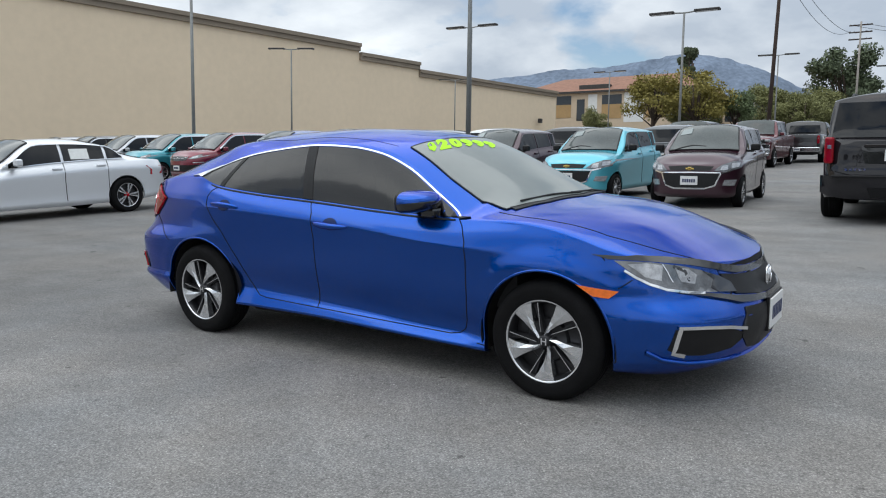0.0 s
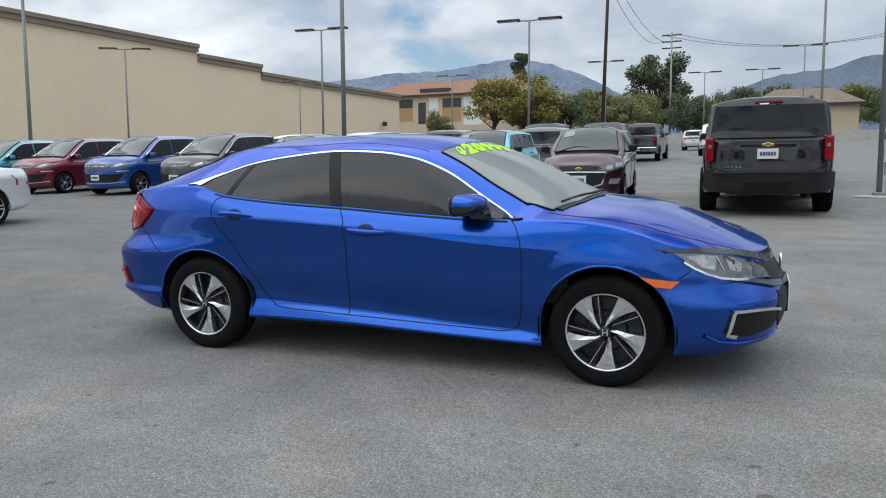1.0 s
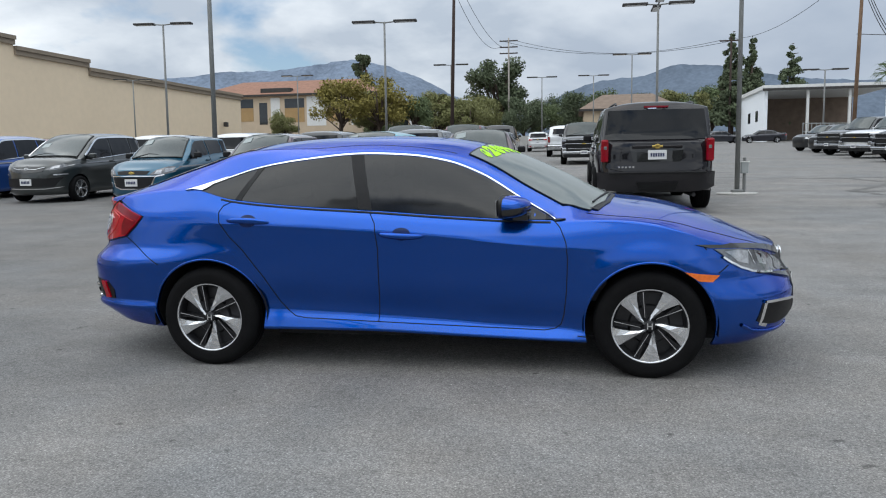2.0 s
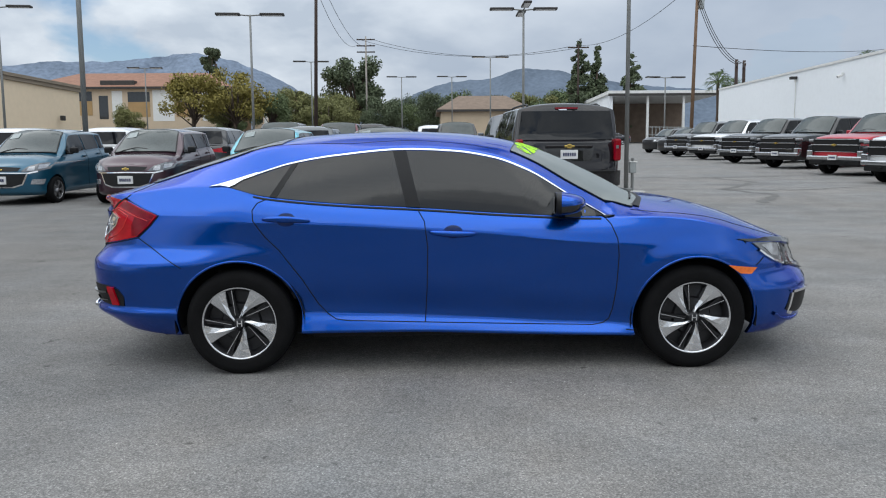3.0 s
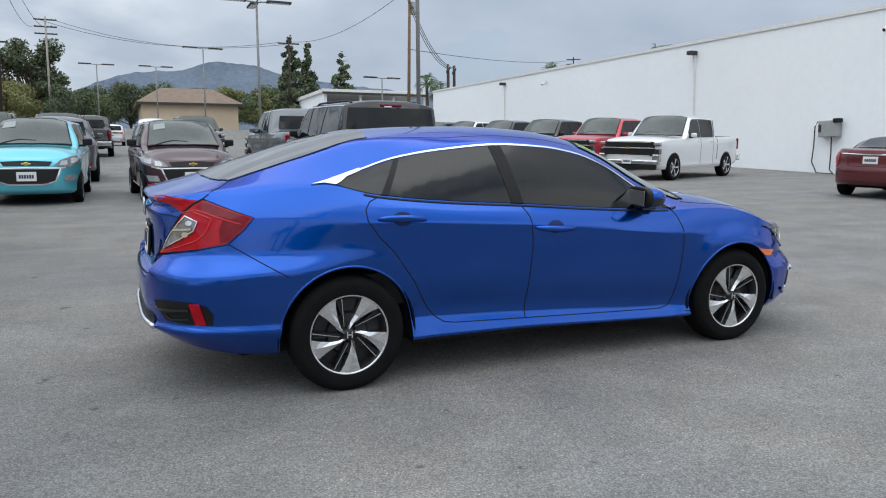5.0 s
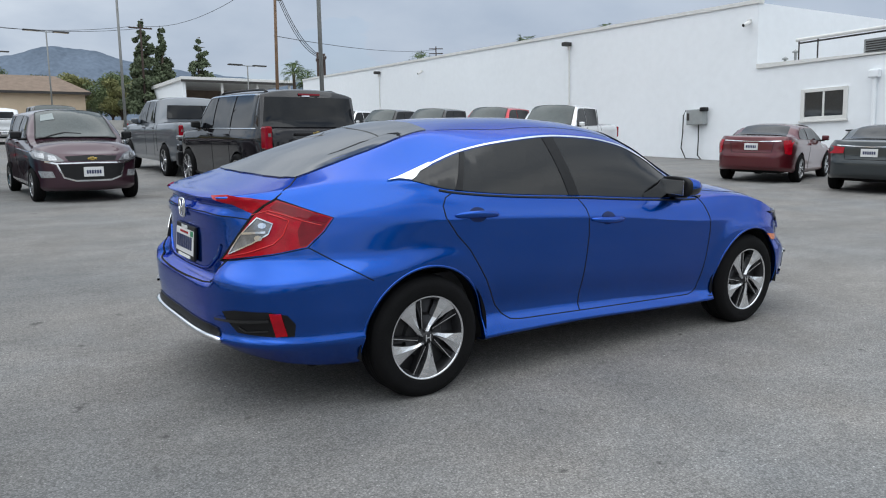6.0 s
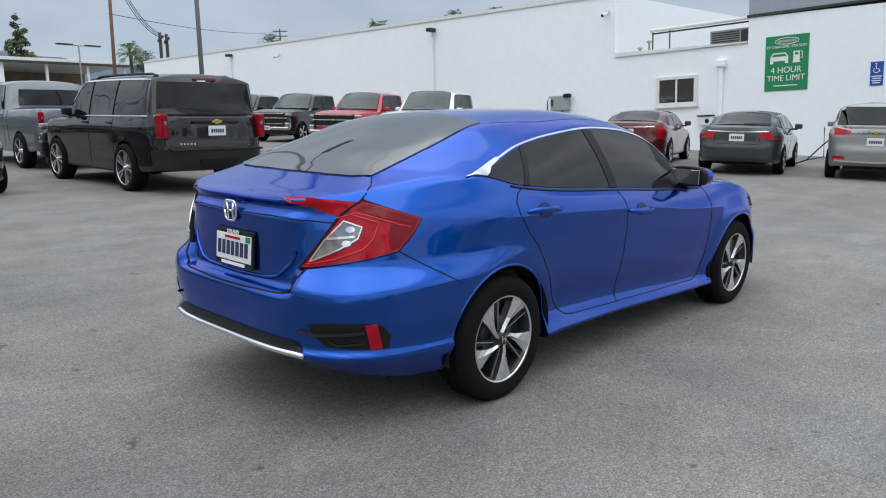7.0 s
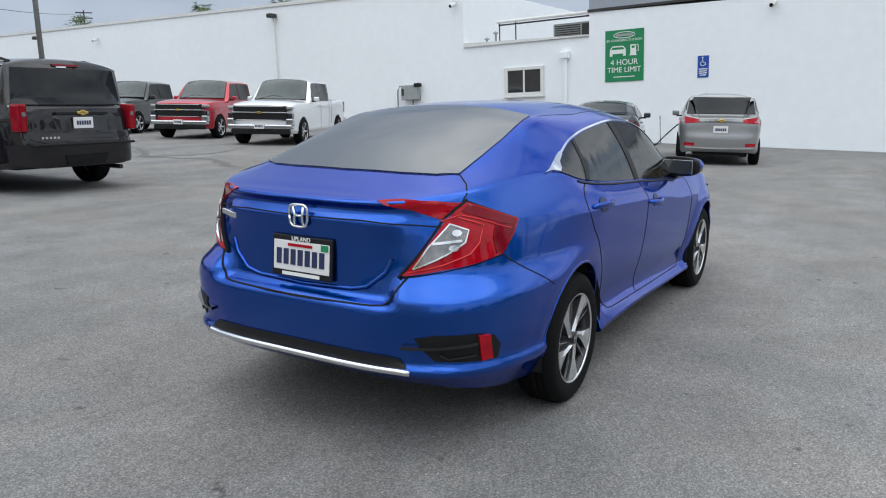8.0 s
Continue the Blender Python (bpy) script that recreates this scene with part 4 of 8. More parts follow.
        # door handles: the cup's shade painted as a dark patch, and a bar over it
        for hx, hz in ((-1.055, 0.917), (-0.097, 0.838)):
            cup = [(hx + 0.056 * math.cos(a), hz + 0.037 * math.sin(a)) for a in np.linspace(0, 2 * math.pi, 24)[:-1]]
            part("handle_cup", sh.patch(cup, view, 0.0035, 0.004, 0.02, 0), M["cup"], car, "dark patch painted as the shade of a handle recess", smooth=True)
            # a flat bar, pointed at both ends, bowed away from the door
            bm = bmesh.new()
            rows = []
            for k in range(17):
                t = k / 16
                q, nn = sh.hit(hx + 0.138 - 0.276 * t, hz - 0.009 + 0.012 * t, view)
                up = Vector((0.02, 0, 1))
                out_ = 0.004 + 0.030 * math.sin(math.pi * t) ** 0.55
                hh = 0.006 + 0.0125 * math.sin(math.pi * t) ** 0.5
                rows.append([bm.verts.new(q + nn * o_ + up * h_) for o_, h_ in ((out_ - 0.014, -hh), (out_ - 0.003, -hh * 1.05), (out_ + 0.003, -hh * 0.2), (out_ - 0.001, hh * 0.8), (out_ - 0.012, hh))])
            for A_, B_ in zip(rows, rows[1:]):
                for j_ in range(5):
                    bm.faces.new((A_[j_], A_[(j_ + 1) % 5], B_[(j_ + 1) % 5], B_[j_]))
            bm.faces.new(rows[0])
            bm.faces.new(rows[-1][::-1])
            bmesh.ops.recalc_face_normals(bm, faces=bm.faces[:])
            part("door_handle", bm, M["paint_blue"], car, "body-coloured door handle", smooth=True, color=BLUE)
        # mirror: shell, base and glass
        mir = new("mirror")
        mir.parent = car
        mir.matrix_basis = pose(0.555, sgn * 0.868, 0.995, 0, 0, sgn * 10)
        bm = bmesh.new()
        bmesh.ops.create_uvsphere(bm, u_segments=24, v_segments=14, radius=1)
        for v in bm.verts:
            x, y, z = v.co
            x = math.copysign(abs(x) ** 0.75, x)
            z = math.copysign(abs(z) ** 0.7, z)
            y = math.copysign(abs(y) ** 0.6, y)
            v.co = (max(x, -0.55) * 0.115 * (1 - 0.25 * abs(y)), y * 0.142, z * 0.062 * (1 - 0.2 * x))
        rearward, front_half = bm, bm.copy()
        bmesh.ops.bisect_plane(rearward, geom=rearward.verts[:] + rearward.edges[:] + rearward.faces[:], plane_co=(-0.022, 0, 0), plane_no=(1, 0, 0), clear_outer=True)
        bmesh.ops.bisect_plane(front_half, geom=front_half.verts[:] + front_half.edges[:] + front_half.faces[:], plane_co=(-0.022, 0, 0), plane_no=(1, 0, 0), clear_inner=True)
        top, low = front_half, front_half.copy()
        for b_, up in ((top, 1), (low, -1)):
            bmesh.ops.bisect_plane(b_, geom=b_.verts[:] + b_.edges[:] + b_.faces[:], plane_co=(0, 0, -0.004), plane_no=(-0.12, 0, 1), clear_inner=up > 0, clear_outer=up < 0)
        part("mirror_shell", top, M["paint_blue"], mir, "blue mirror shell", smooth=True, color=BLUE)
        part("mirror_base", low, M["gloss_black"], mir, "gloss black mirror underside", smooth=True)
        part("mirror_frame", rearward, M["black"], mir, "black mirror surround", smooth=True)
        part("mirror_glass", box(-0.003, -0.104, -0.046, 0.003, 0.104, 0.046, 0.003), M["mirror"], mir, "mirror glass", m=pose(-0.0640, 0, -0.002, 0, 0, 0))
        part("mirror_arm", box(-0.04, -0.07, -0.085, 0.06, 0.07, -0.035, 0.014, pose(0.035, -sgn * 0.09, 0.0)), M["gloss_black"], mir)
    part("windscreen", sh.patch(ws, "top", 0.005, 0.004, 0.05), M["windscreen"], car, "windscreen lightened by a pale film for the cloud reflection", smooth=True)
    part("rear_window", sh.patch(rg, "top", 0.006, 0.004, 0.05, 14), M["rear_glass"], car, "dark tinted rear window", smooth=True)
    for poly, wd in ((ws, 0.006),):
        part("glass_seal", sh.ribbon(poly + poly[:1], "top", wd, 0.007, 0.03), M["black"], car, "black glass seal")
    # bonnet and boot gaps, roof seams
    for s in (-1, 1):
        part("panel_gap", sh.ribbon([(0.98, s * 0.70), (1.15, s * 0.735), (1.35, s * 0.735), (1.6, s * 0.70), (1.85, s * 0.60), (2.03, s * 0.50), (2.08, s * 0.44)], "top", 0.0035), M["gap"], car)
        part("panel_gap", sh.ribbon([(-1.88, s * 0.515), (-1.918, s * 0.555), (-1.959, s * 0.60), (-2.02, s * 0.636), (-2.06, s * 0.636)], "top", 0.006), M["gap"], car)
        part("roof_gap", sh.ribbon([(0.2, s * 0.565), (-0.3, s * 0.545), (-0.7, s * 0.55), (-1.08, s * 0.52)], "top", 0.003, 0.001), M["gap"], car)
        ln = [(1.135, 0.03), (1.09, -0.26), (1.02, -0.53)] if s < 0 else [(1.09, 0.52), (1.115, 0.25), (1.12, -0.08)]
        pts = [sh.hit(px_, py_, "top")[0] + Vector((0, 0, 0.014)) for px_, py_ in ln]
        part("wiper", tube(pts, 0.006, 6), M["black"], car, "black wiper arm")
    part("panel_gap", sh.ribbon([(2.135, -0.44), (2.16, -0.25), (2.17, 0), (2.16, 0.25), (2.135, 0.44)], "top", 0.008), M["gap"], car)
    part("cowl", sh.patch([(1.0, -0.62), (1.05, -0.64), (1.13, -0.4), (1.18, 0), (1.13, 0.4), (1.05, 0.64), (1.02, 0.62), (1.105, 0.4), (1.155, 0), (1.105, -0.4)], "top", 0.006, 0.01, 0.15), M["black"], car, "black cowl panel")
    # front: grille, brow, lamps, intakes
    ctr = [(-0.44, 0.660), (-0.33, 0.645), (-0.18, 0.636), (0, 0.634), (0.18, 0.636), (0.33, 0.645), (0.44, 0.660)]
    part("grille", sh.patch(ctr + [(0.42, 0.60), (0.40, 0.560), (0.2, 0.535), (0, 0.530), (-0.2, 0.535), (-0.40, 0.560), (-0.42, 0.60)], "front", 0.006, 0.01, 0.06), M["black"], car, "black grille band", smooth=True)
    low_edge = [(-0.82, 0.752), (-0.732, 0.742), (-0.607, 0.720), (-0.50, 0.693), (-0.408, 0.669), (-0.327, 0.650), (-0.18, 0.640), (0, 0.637)]
    top_edge = [(0, 0.672), (-0.18, 0.675), (-0.30, 0.683), (-0.356, 0.694), (-0.45, 0.712), (-0.548, 0.731), (-0.657, 0.750), (-0.76, 0.764), (-0.838, 0.772)]
    for half in (low_edge + top_edge, mirror_poly(low_edge + top_edge)):
        part("brow", sh.patch(half, "front", 0.013, 0.01, 0.05), M["brow"], car, "gloss dark grey wing over the lamps", smooth=True)
    part("grille_slot", sh.patch([(-0.36, 0.697), (-0.2, 0.701), (0, 0.702), (0.2, 0.701), (0.36, 0.697), (0.30, 0.686), (0.18, 0.678), (0, 0.675), (-0.18, 0.678), (-0.30, 0.686)], "front", 0.004, 0.006, 0.06), M["gap"], car, "dark slot over the grille")
    bar_t = [(-0.668, 0.597), (-0.556, 0.578), (-0.419, 0.551), (-0.292, 0.539), (-0.15, 0.531), (0, 0.529)]
    bar_b = [(0, 0.500), (-0.15, 0.502), (-0.30, 0.509), (-0.415, 0.518), (-0.566, 0.562), (-0.67, 0.588)]
    for half in (bar_t + bar_b, mirror_poly(bar_t + bar_b)):
        part("grille_frame", sh.patch(half[::-1], "front", 0.014, 0.01, 0.06), M["brow"], car, "dark grey bar under the grille", smooth=True)
    for s in (-1, 1):
        f = (lambda poly: poly) if s < 0 else mirror_poly
        lens = [(-0.812, 0.746), (-0.799, 0.711), (-0.78, 0.671), (-0.75, 0.636), (-0.704, 0.610), (-0.637, 0.593), (-0.567, 0.584), (-0.50, 0.577), (-0.47, 0.64), (-0.545, 0.687), (-0.642, 0.718), (-0.733, 0.739)]
        part("headlight", sh.patch(f(lens), "front", 0.010, 0.01, 0.035), M["headlamp"], car, "clear headlight lens", smooth=True)
        for facet in ([(-0.790, 0.728), (-0.758, 0.668), (-0.715, 0.648), (-0.700, 0.722), (-0.745, 0.734)], [(-0.660, 0.708), (-0.650, 0.640), (-0.598, 0.625), (-0.575, 0.668), (-0.610, 0.700)]):
            part("reflector", sh.patch(f(facet), "front", 0.0125, 0.004, 0.03), M["clear_lens"], car, "bright headlight reflector", smooth=True)
        part("headlight_bezel", sh.patch(f([(-0.545, 0.685), (-0.46, 0.650), (-0.402, 0.615), (-0.396, 0.566), (-0.50, 0.577), (-0.53, 0.60), (-0.50, 0.64)]), "front", 0.013, 0.01, 0.05), M["lamp_dark"], car, "smoked inner lamp end")
        part("lamp_divider", sh.ribbon(f([(-0.700, 0.728), (-0.690, 0.690), (-0.680, 0.640)]), "front", 0.005, 0.014), M["chrome"], car, "thin bright rib in the lamp")
        part("lamp_divider", sh.ribbon(f([(-0.665, 0.715), (-0.625, 0.690), (-0.615, 0.640)]), "front", 0.016, 0.0125), M["lamp_dark"], car)
        part("lamp_rim", sh.ribbon(f([(-0.802, 0.700), (-0.782, 0.668), (-0.752, 0.634), (-0.706, 0.607), (-0.637, 0.590), (-0.567, 0.581)]), "front", 0.012, 0.014), M["chrome"], car, "bright lower rim of the lamp")
        part("fog_recess", sh.patch(f([(-0.745, 0.425), (-0.62, 0.424), (-0.50, 0.405), (-0.42, 0.372), (-0.50, 0.312), (-0.64, 0.292), (-0.715, 0.298), (-0.757, 0.325)]), "front", 0.005, 0.01, 0.05), M["black"], car, "black fog lamp recess", smooth=True)
        part("fog_trim", sh.ribbon(f([(-0.43, 0.402), (-0.54, 0.424), (-0.646, 0.434), (-0.739, 0.436)]), "front", 0.016, 0.018), M["chrome"], car, "chrome upper fog lamp trim")
        part("fog_trim", sh.ribbon(f([(-0.730, 0.440), (-0.738, 0.365), (-0.738, 0.306), (-0.700, 0.292)]), "front", 0.022, 0.006), M["chrome"], car, "chrome corner of the fog lamp trim")
        part("lip_line", sh.ribbon(f([(-0.800, 0.312), (-0.755, 0.272), (-0.68, 0.252), (-0.56, 0.246), (-0.44, 0.246)]), "front", 0.020, 0.012), M["paint_blue"], car, color=BLUE, smooth=True)
        part("panel_gap", sh.ribbon(f([(-0.826, 0.612), (-0.790, 0.655)]), "front", 0.005, 0.002), M["gap"], car)
    part("lower_intake", sh.patch([(-0.40, 0.498), (-0.2, 0.49), (0, 0.488), (0.2, 0.49), (0.40, 0.498), (0.44, 0.42), (0.45, 0.36), (0.36, 0.29), (0.2, 0.27), (-0.2, 0.27), (-0.36, 0.29), (-0.45, 0.36), (-0.44, 0.42)], "front", 0.006, 0.01, 0.05), M["black"], car, "black lower air intake", smooth=True)
    part("front_lip", sh.ribbon([(-0.46, 0.246), (-0.3, 0.244), (0, 0.244), (0.3, 0.244), (0.46, 0.246)], "front", 0.024, 0.012), M["paint_blue"], car, color=BLUE)
    part("front_plate", box(2.266, -0.155, 0.340, 2.276, 0.155, 0.500, 0.004), M["plate"], car, "white front number plate in a black frame")
    part("plate_frame", box(2.250, -0.165, 0.330, 2.268, 0.165, 0.510, 0.004), M["black"], car)
    for k in range(6):
        y = -0.115 + k * 0.043
        part("plate_bar", box(2.274, y, 0.385, 2.278, y + 0.028, 0.455), M["ink"], car)
    # rear: lamps, plate, emblem, bumper pieces
    for s in (-1, 1):
        f = (lambda poly: poly) if s < 0 else mirror_poly
        view = "right" if s < 0 else "left"
        corner = "corner_right" if s < 0 else "corner_left"
        part("tail_lamp", sh.patch([(-1.248, 0.736), (-1.117, 0.760), (-0.971, 0.784), (-0.844, 0.811), (-0.782, 0.878), (-0.747, 0.937), (-0.896, 0.988), (-0.990, 1.020), (-1.035, 0.994), (-1.084, 0.950), (-1.176, 0.828)], corner, 0.012, 0.012, 0.03), M["red_lens"], car, "red tail lamp lens wrapping the corner", smooth=True)
        # slim lamp on the lid: a wedge that narrows towards the middle
        wedge = f([(-0.372, 1.027), (-0.475, 1.000), (-0.592, 0.955), (-0.628, 0.998), (-0.640, 1.018), (-0.56, 1.030), (-0.46, 1.034)])
        part("lid_lamp", sh.patch(wedge, "rear", 0.007, 0.006, 0.02, 0), M["red_lens"], car, "slim red lamp on the boot lid", smooth=True)
        clear = [(-1.208, 0.768), (-1.087, 0.822), (-1.009, 0.868), (-0.993, 0.915), (-1.067, 0.939), (-1.147, 0.857)]
        part("reversing_lamp", sh.patch(clear, corner, 0.015, 0.004, 0.025), M["reverse"], car, "clear reversing lamp", smooth=True)
        part("lamp_band", sh.patch([(-0.985, 1.012), (-0.896, 0.983), (-0.757, 0.935), (-0.770, 0.914), (-0.905, 0.948), (-1.015, 0.985)], corner, 0.0145, 0.004, 0.03), M["dark_red_lens"], car, "dark red upper lamp section", smooth=True)
        part("lamp_band", sh.patch([(-0.872, 0.815), (-0.846, 0.818), (-0.788, 0.880), (-0.772, 0.910), (-0.868, 0.935), (-0.885, 0.880)], corner, 0.0145, 0.004, 0.03), M["dark_red_lens"], car, "dark red lamp section", smooth=True)
        part("lamp_rib", sh.ribbon([(-1.225, 0.752), (-1.10, 0.783), (-0.985, 0.823), (-0.945, 0.865), (-0.925, 0.930), (-1.03, 0.962)], corner, 0.006, 0.0145), M["red_glow"], car, "bright red light guide", smooth=True)
        part("lamp_rib", sh.ribbon([(-1.10, 0.950), (-1.02, 0.972), (-0.95, 0.953), (-0.79, 0.905)], corner, 0.004, 0.0148), M["red_glow"], car, "bright red light guide", smooth=True)
        part("lamp_divider", sh.ribbon([(-1.135, 0.866), (-1.022, 0.876)], corner, 0.010, 0.021), M["chrome"], car, "bright lamp divider")
        for y0, z0 in ((-1.055, 0.848), (-1.04, 0.905)):
            part("lamp_bulb", sh.patch([(y0 + 0.020 * math.cos(k * 0.785), z0 + 0.013 * math.sin(k * 0.785)) for k in range(8)], corner, 0.019, 0.004, 0.03), M["chrome"], car, "round lamp reflector", smooth=True)
        part("lamp_rim", sh.ribbon(clear + clear[:1], corner, 0.006, 0.020), M["chrome"], car, "bright rim round the reversing lamp")
        part("lamp_gap", sh.ribbon([(-1.262, 0.728), (-1.180, 0.832), (-1.090, 0.955), (-1.040, 0.998), (-0.988, 1.027)], corner, 0.009, 0.014), M["gap"], car)
        part("lamp_gap", sh.ribbon([(-1.258, 0.730), (-1.117, 0.754), (-0.971, 0.778), (-0.838, 0.806), (-0.775, 0.877), (-0.741, 0.938), (-0.895, 0.993), (-0.985, 1.025)], corner, 0.004, 0.004), M["gap"], car)
        vent = [(-1.222, 0.512), (-1.146, 0.526), (-0.976, 0.526), (-0.899, 0.509), (-0.868, 0.466), (-0.876, 0.406), (-0.968, 0.407), (-1.142, 0.418), (-1.185, 0.460)]
        part("vent", sh.patch(vent, corner, 0.004, 0.012, 0.03), M["black"], car, "black corner vent in the rear bumper", smooth=True)
        part("vent_bar", sh.ribbon([(-1.265, 0.474), (-1.146, 0.478), (-0.979, 0.490)], corner, 0.013, 0.018), M["gloss_black"], car)
        part("vent_bar", sh.ribbon([(-1.125, 0.450), (-1.09, 0.430), (-0.985, 0.440)], corner, 0.008, 0.014), M["gloss_black"], car)
        part("rear_reflector", sh.patch([(-0.975, 0.520), (-0.925, 0.518), (-0.905, 0.413), (-0.955, 0.410)], corner, 0.014, 0.006, 0.02), M["red_lens"], car, "red rear reflector")
    part("boot_gap", sh.ribbon([(-0.535, 0.80), (-0.505, 0.745), (-0.450, 0.645), (-0.425, 0.626), (-0.38, 0.622), (0, 0.616), (0.38, 0.622), (0.425, 0.626), (0.450, 0.645), (0.505, 0.745), (0.535, 0.80)], "rear", 0.010, 0.002), M["gap"], car)
    fold = [(-0.43, 0.80), (-0.405, 0.745), (-0.325, 0.680), (-0.25, 0.664), (0, 0.656), (0.25, 0.664), (0.325, 0.680), (0.405, 0.745), (0.43, 0.80)]
    part("boot_recess", sh.ribbon(fold, "rear", 0.016, 0.006), M["paint_blue"], car, "raised edge round the plate recess", color=BLUE, smooth=True)
    # shade along the lid's fold, drawn as a thin black strip
    part("crease_line", sh.ribbon([(-0.62, 0.930), (-0.3, 0.948), (0, 0.943), (0.3, 0.948), (0.62, 0.930)], "rear", 0.005, 0.003), M["gap"], car)
    part("valance", sh.patch([(-0.545, 0.372), (-0.50, 0.418), (-0.44, 0.428), (0, 0.430), (0.44, 0.428), (0.50, 0.418), (0.545, 0.372), (0.3, 0.362), (0, 0.360), (-0.3, 0.362)], "rear", 0.007, 0.012, 0.03), M["black"], car, "black lower bumper insert")
    strip = [sh.hit(y, 0.385, "rear")[0] + Vector((-0.012, 0, -0.012 - 0.06 * max(0, abs(y) - 0.50))) for y in lin(-0.55, 0.55, 40)]
    part("bumper_trim", tube(strip, 0.015, 8, 0.015), M["chrome"], car, "bright lower bumper strip", smooth=True)
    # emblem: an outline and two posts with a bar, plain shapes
    bm = bmesh.new()
    ex = min(sh.hit(0.0, z_, "rear")[0].x for z_ in (0.90, 0.92, 0.94, 0.96)) - 0.009
    add_tube(bm, [(ex, 0.052 * math.copysign(abs(math.cos(a)) ** 0.55, math.cos(a)) * (0.92 + 0.08 * math.sin(a)), 0.943 + 0.046 * math.copysign(abs(math.sin(a)) ** 0.5, math.sin(a))) for a in np.linspace(0, 2 * math.pi, 40)], 0.0065, 6)
    for s in (-1, 1):
        add_tube(bm, [(ex, s * 0.027, 0.980), (ex, s * 0.020, 0.943), (ex, s * 0.024, 0.905)], 0.007, 6)
    add_tube(bm, [(ex, -0.02, 0.943), (ex, 0.02, 0.943)], 0.006, 6)
    part("emblem", bm, M["chrome"], car, "chrome boot emblem", smooth=True)
    bm = bmesh.new()
    px = sh.hit(0.0, 0.59, "front")[0].x + 0.022
    add_tube(bm, [(px, 0.062 * math.cos(a), 0.60 + 0.05 * math.copysign(abs(math.sin(a)) ** 0.6, math.sin(a))) for a in np.linspace(0, 2 * math.pi, 28)], 0.006, 6)
    for s in (-1, 1):
        add_tube(bm, [(px, s * 0.032, 0.64), (px, s * 0.024, 0.60), (px, s * 0.03, 0.56)], 0.008, 6)
    add_tube(bm, [(px, -0.02, 0.60), (px, 0.02, 0.60)], 0.007, 6)
    part("emblem", bm, M["chrome"], car, "chrome grille emblem", smooth=True)
    for k in range(5):
        y = 0.545 - k * 0.034
        q = sh.hit(y, 0.905, "rear")[0]
        part("badge_bar", box(q.x - 0.006, y - 0.012, 0.893, q.x, y + 0.012, 0.917, 0.002), M["chrome"], car, "small chrome badge bar")
    # rear plate with its frame
    q = sh.hit(0.0, 0.775, "rear")[0]
    plate_x = q.x - 0.016
    plt = new("number_plate")
    plt.parent = car
    plt.matrix_basis = pose(plate_x, -0.005, 0.768, 0, 4, 0)
    part("plate_frame", box(-0.004, -0.162, -0.088, 0.012, 0.162, 0.088, 0.006), M["black"], plt, "black dealer frame")
    part("plate_face", box(-0.007, -0.150, -0.062, 0.0, 0.150, 0.064, 0.003), M["plate"], plt, "white plate with a green tag")
    for k in range(7):
        y = 0.118 - k * 0.0385
        part("plate_bar", box(-0.010, y - 0.013, -0.036, -0.006, y + 0.013, 0.030), M["ink"], plt)
    part("plate_tag", box(-0.010, -0.145, 0.036, -0.006, -0.108, 0.062), M["green_sign"], plt, "green registration tag")
    part("plate_script", box(-0.010, -0.06, 0.042, -0.006, 0.07, 0.054), M["red_lens"], plt, "red script bar")
    text_part("UPLAND", plt, pose(-0.0085, 0.0, 0.066, 90, 0, -90), 0.026, M["sign_white"])
    part("frame_bar", box(-0.0085, -0.10, -0.082, -0.003, 0.10, -0.068), M["sign_white"], plt, "pale lettering bar")
    # price on the windscreen
    glass_text("$", car, sh, 0.0, 0.10, 0.08, 0.80)
    for k, ch in enumerate("20999"):
        glass_text(ch, car, sh, 0.13 + 0.175 * k, 0.13 + 0.175 * k + 0.160, 0.0, 1.0)
    # antenna fin, underside, cabin
    bm = box(-1.9, -0.64, 0.18, 1.75, 0.64, 0.32, 0.03)
    add_box(bm, -0.95, -0.76, 0.19, 0.95, 0.775, 0.42, 0.02)
    part("underbody", bm, M["under"], car, "dark underbody")
    for x in (1.335, -1.35):
        for s in (-1, 1):
            bm = bmesh.new()
            R0 = 0.380
            arc = [(x + R0 * math.cos(a), 0.31 + R0 * math.sin(a)) for a in np.linspace(-0.16, math.pi + 0.16, 24)]
            a_ = [bm.verts.new((px_, s * 0.862, pz)) for px_, pz in arc]
            b_ = [bm.verts.new((px_, s * 0.56, pz)) for px_, pz in arc]
            for i in range(len(arc) - 1):
                bm.faces.new((a_[i], a_[i + 1], b_[i + 1], b_[i]))
            bm.faces.new(b_)
            part("arch_liner", bm, M["under"], car)
    part("cabin_floor", box(-1.5, -0.72, 0.42, 1.1, 0.72, 0.60), M["dash"], car)
    part("dashboard", box(0.62, -0.70, 0.55, 1.12, 0.70, 0.93, 0.08), M["dash"], car, "dark grey dashboard")
    part("parcel_shelf", box(-1.95, -0.58, 0.95, -1.15, 0.58, 1.06, 0.02), M["dash"], car)
    part("steering_wheel", tube([(0.50 + 0.07 * math.cos(a), 0.36 + 0.18 * math.sin(a), 0.90 + 0.17 * math.cos(a)) for a in np.linspace(0, 2 * math.pi, 24)], 0.014, 8), M["black"], car, smooth=True)
    for x, y in ((-0.12, -0.36), (-0.12, 0.36)):
        bm = box(-0.25, -0.25, 0, 0.28, 0.25, 0.16, 0.06)
        add_box(bm, -0.36, -0.24, 0.08, -0.20, 0.24, 0.66, 0.06)
        add_box(bm, -0.36, -0.13, 0.66, -0.26, 0.13, 0.83, 0.04)
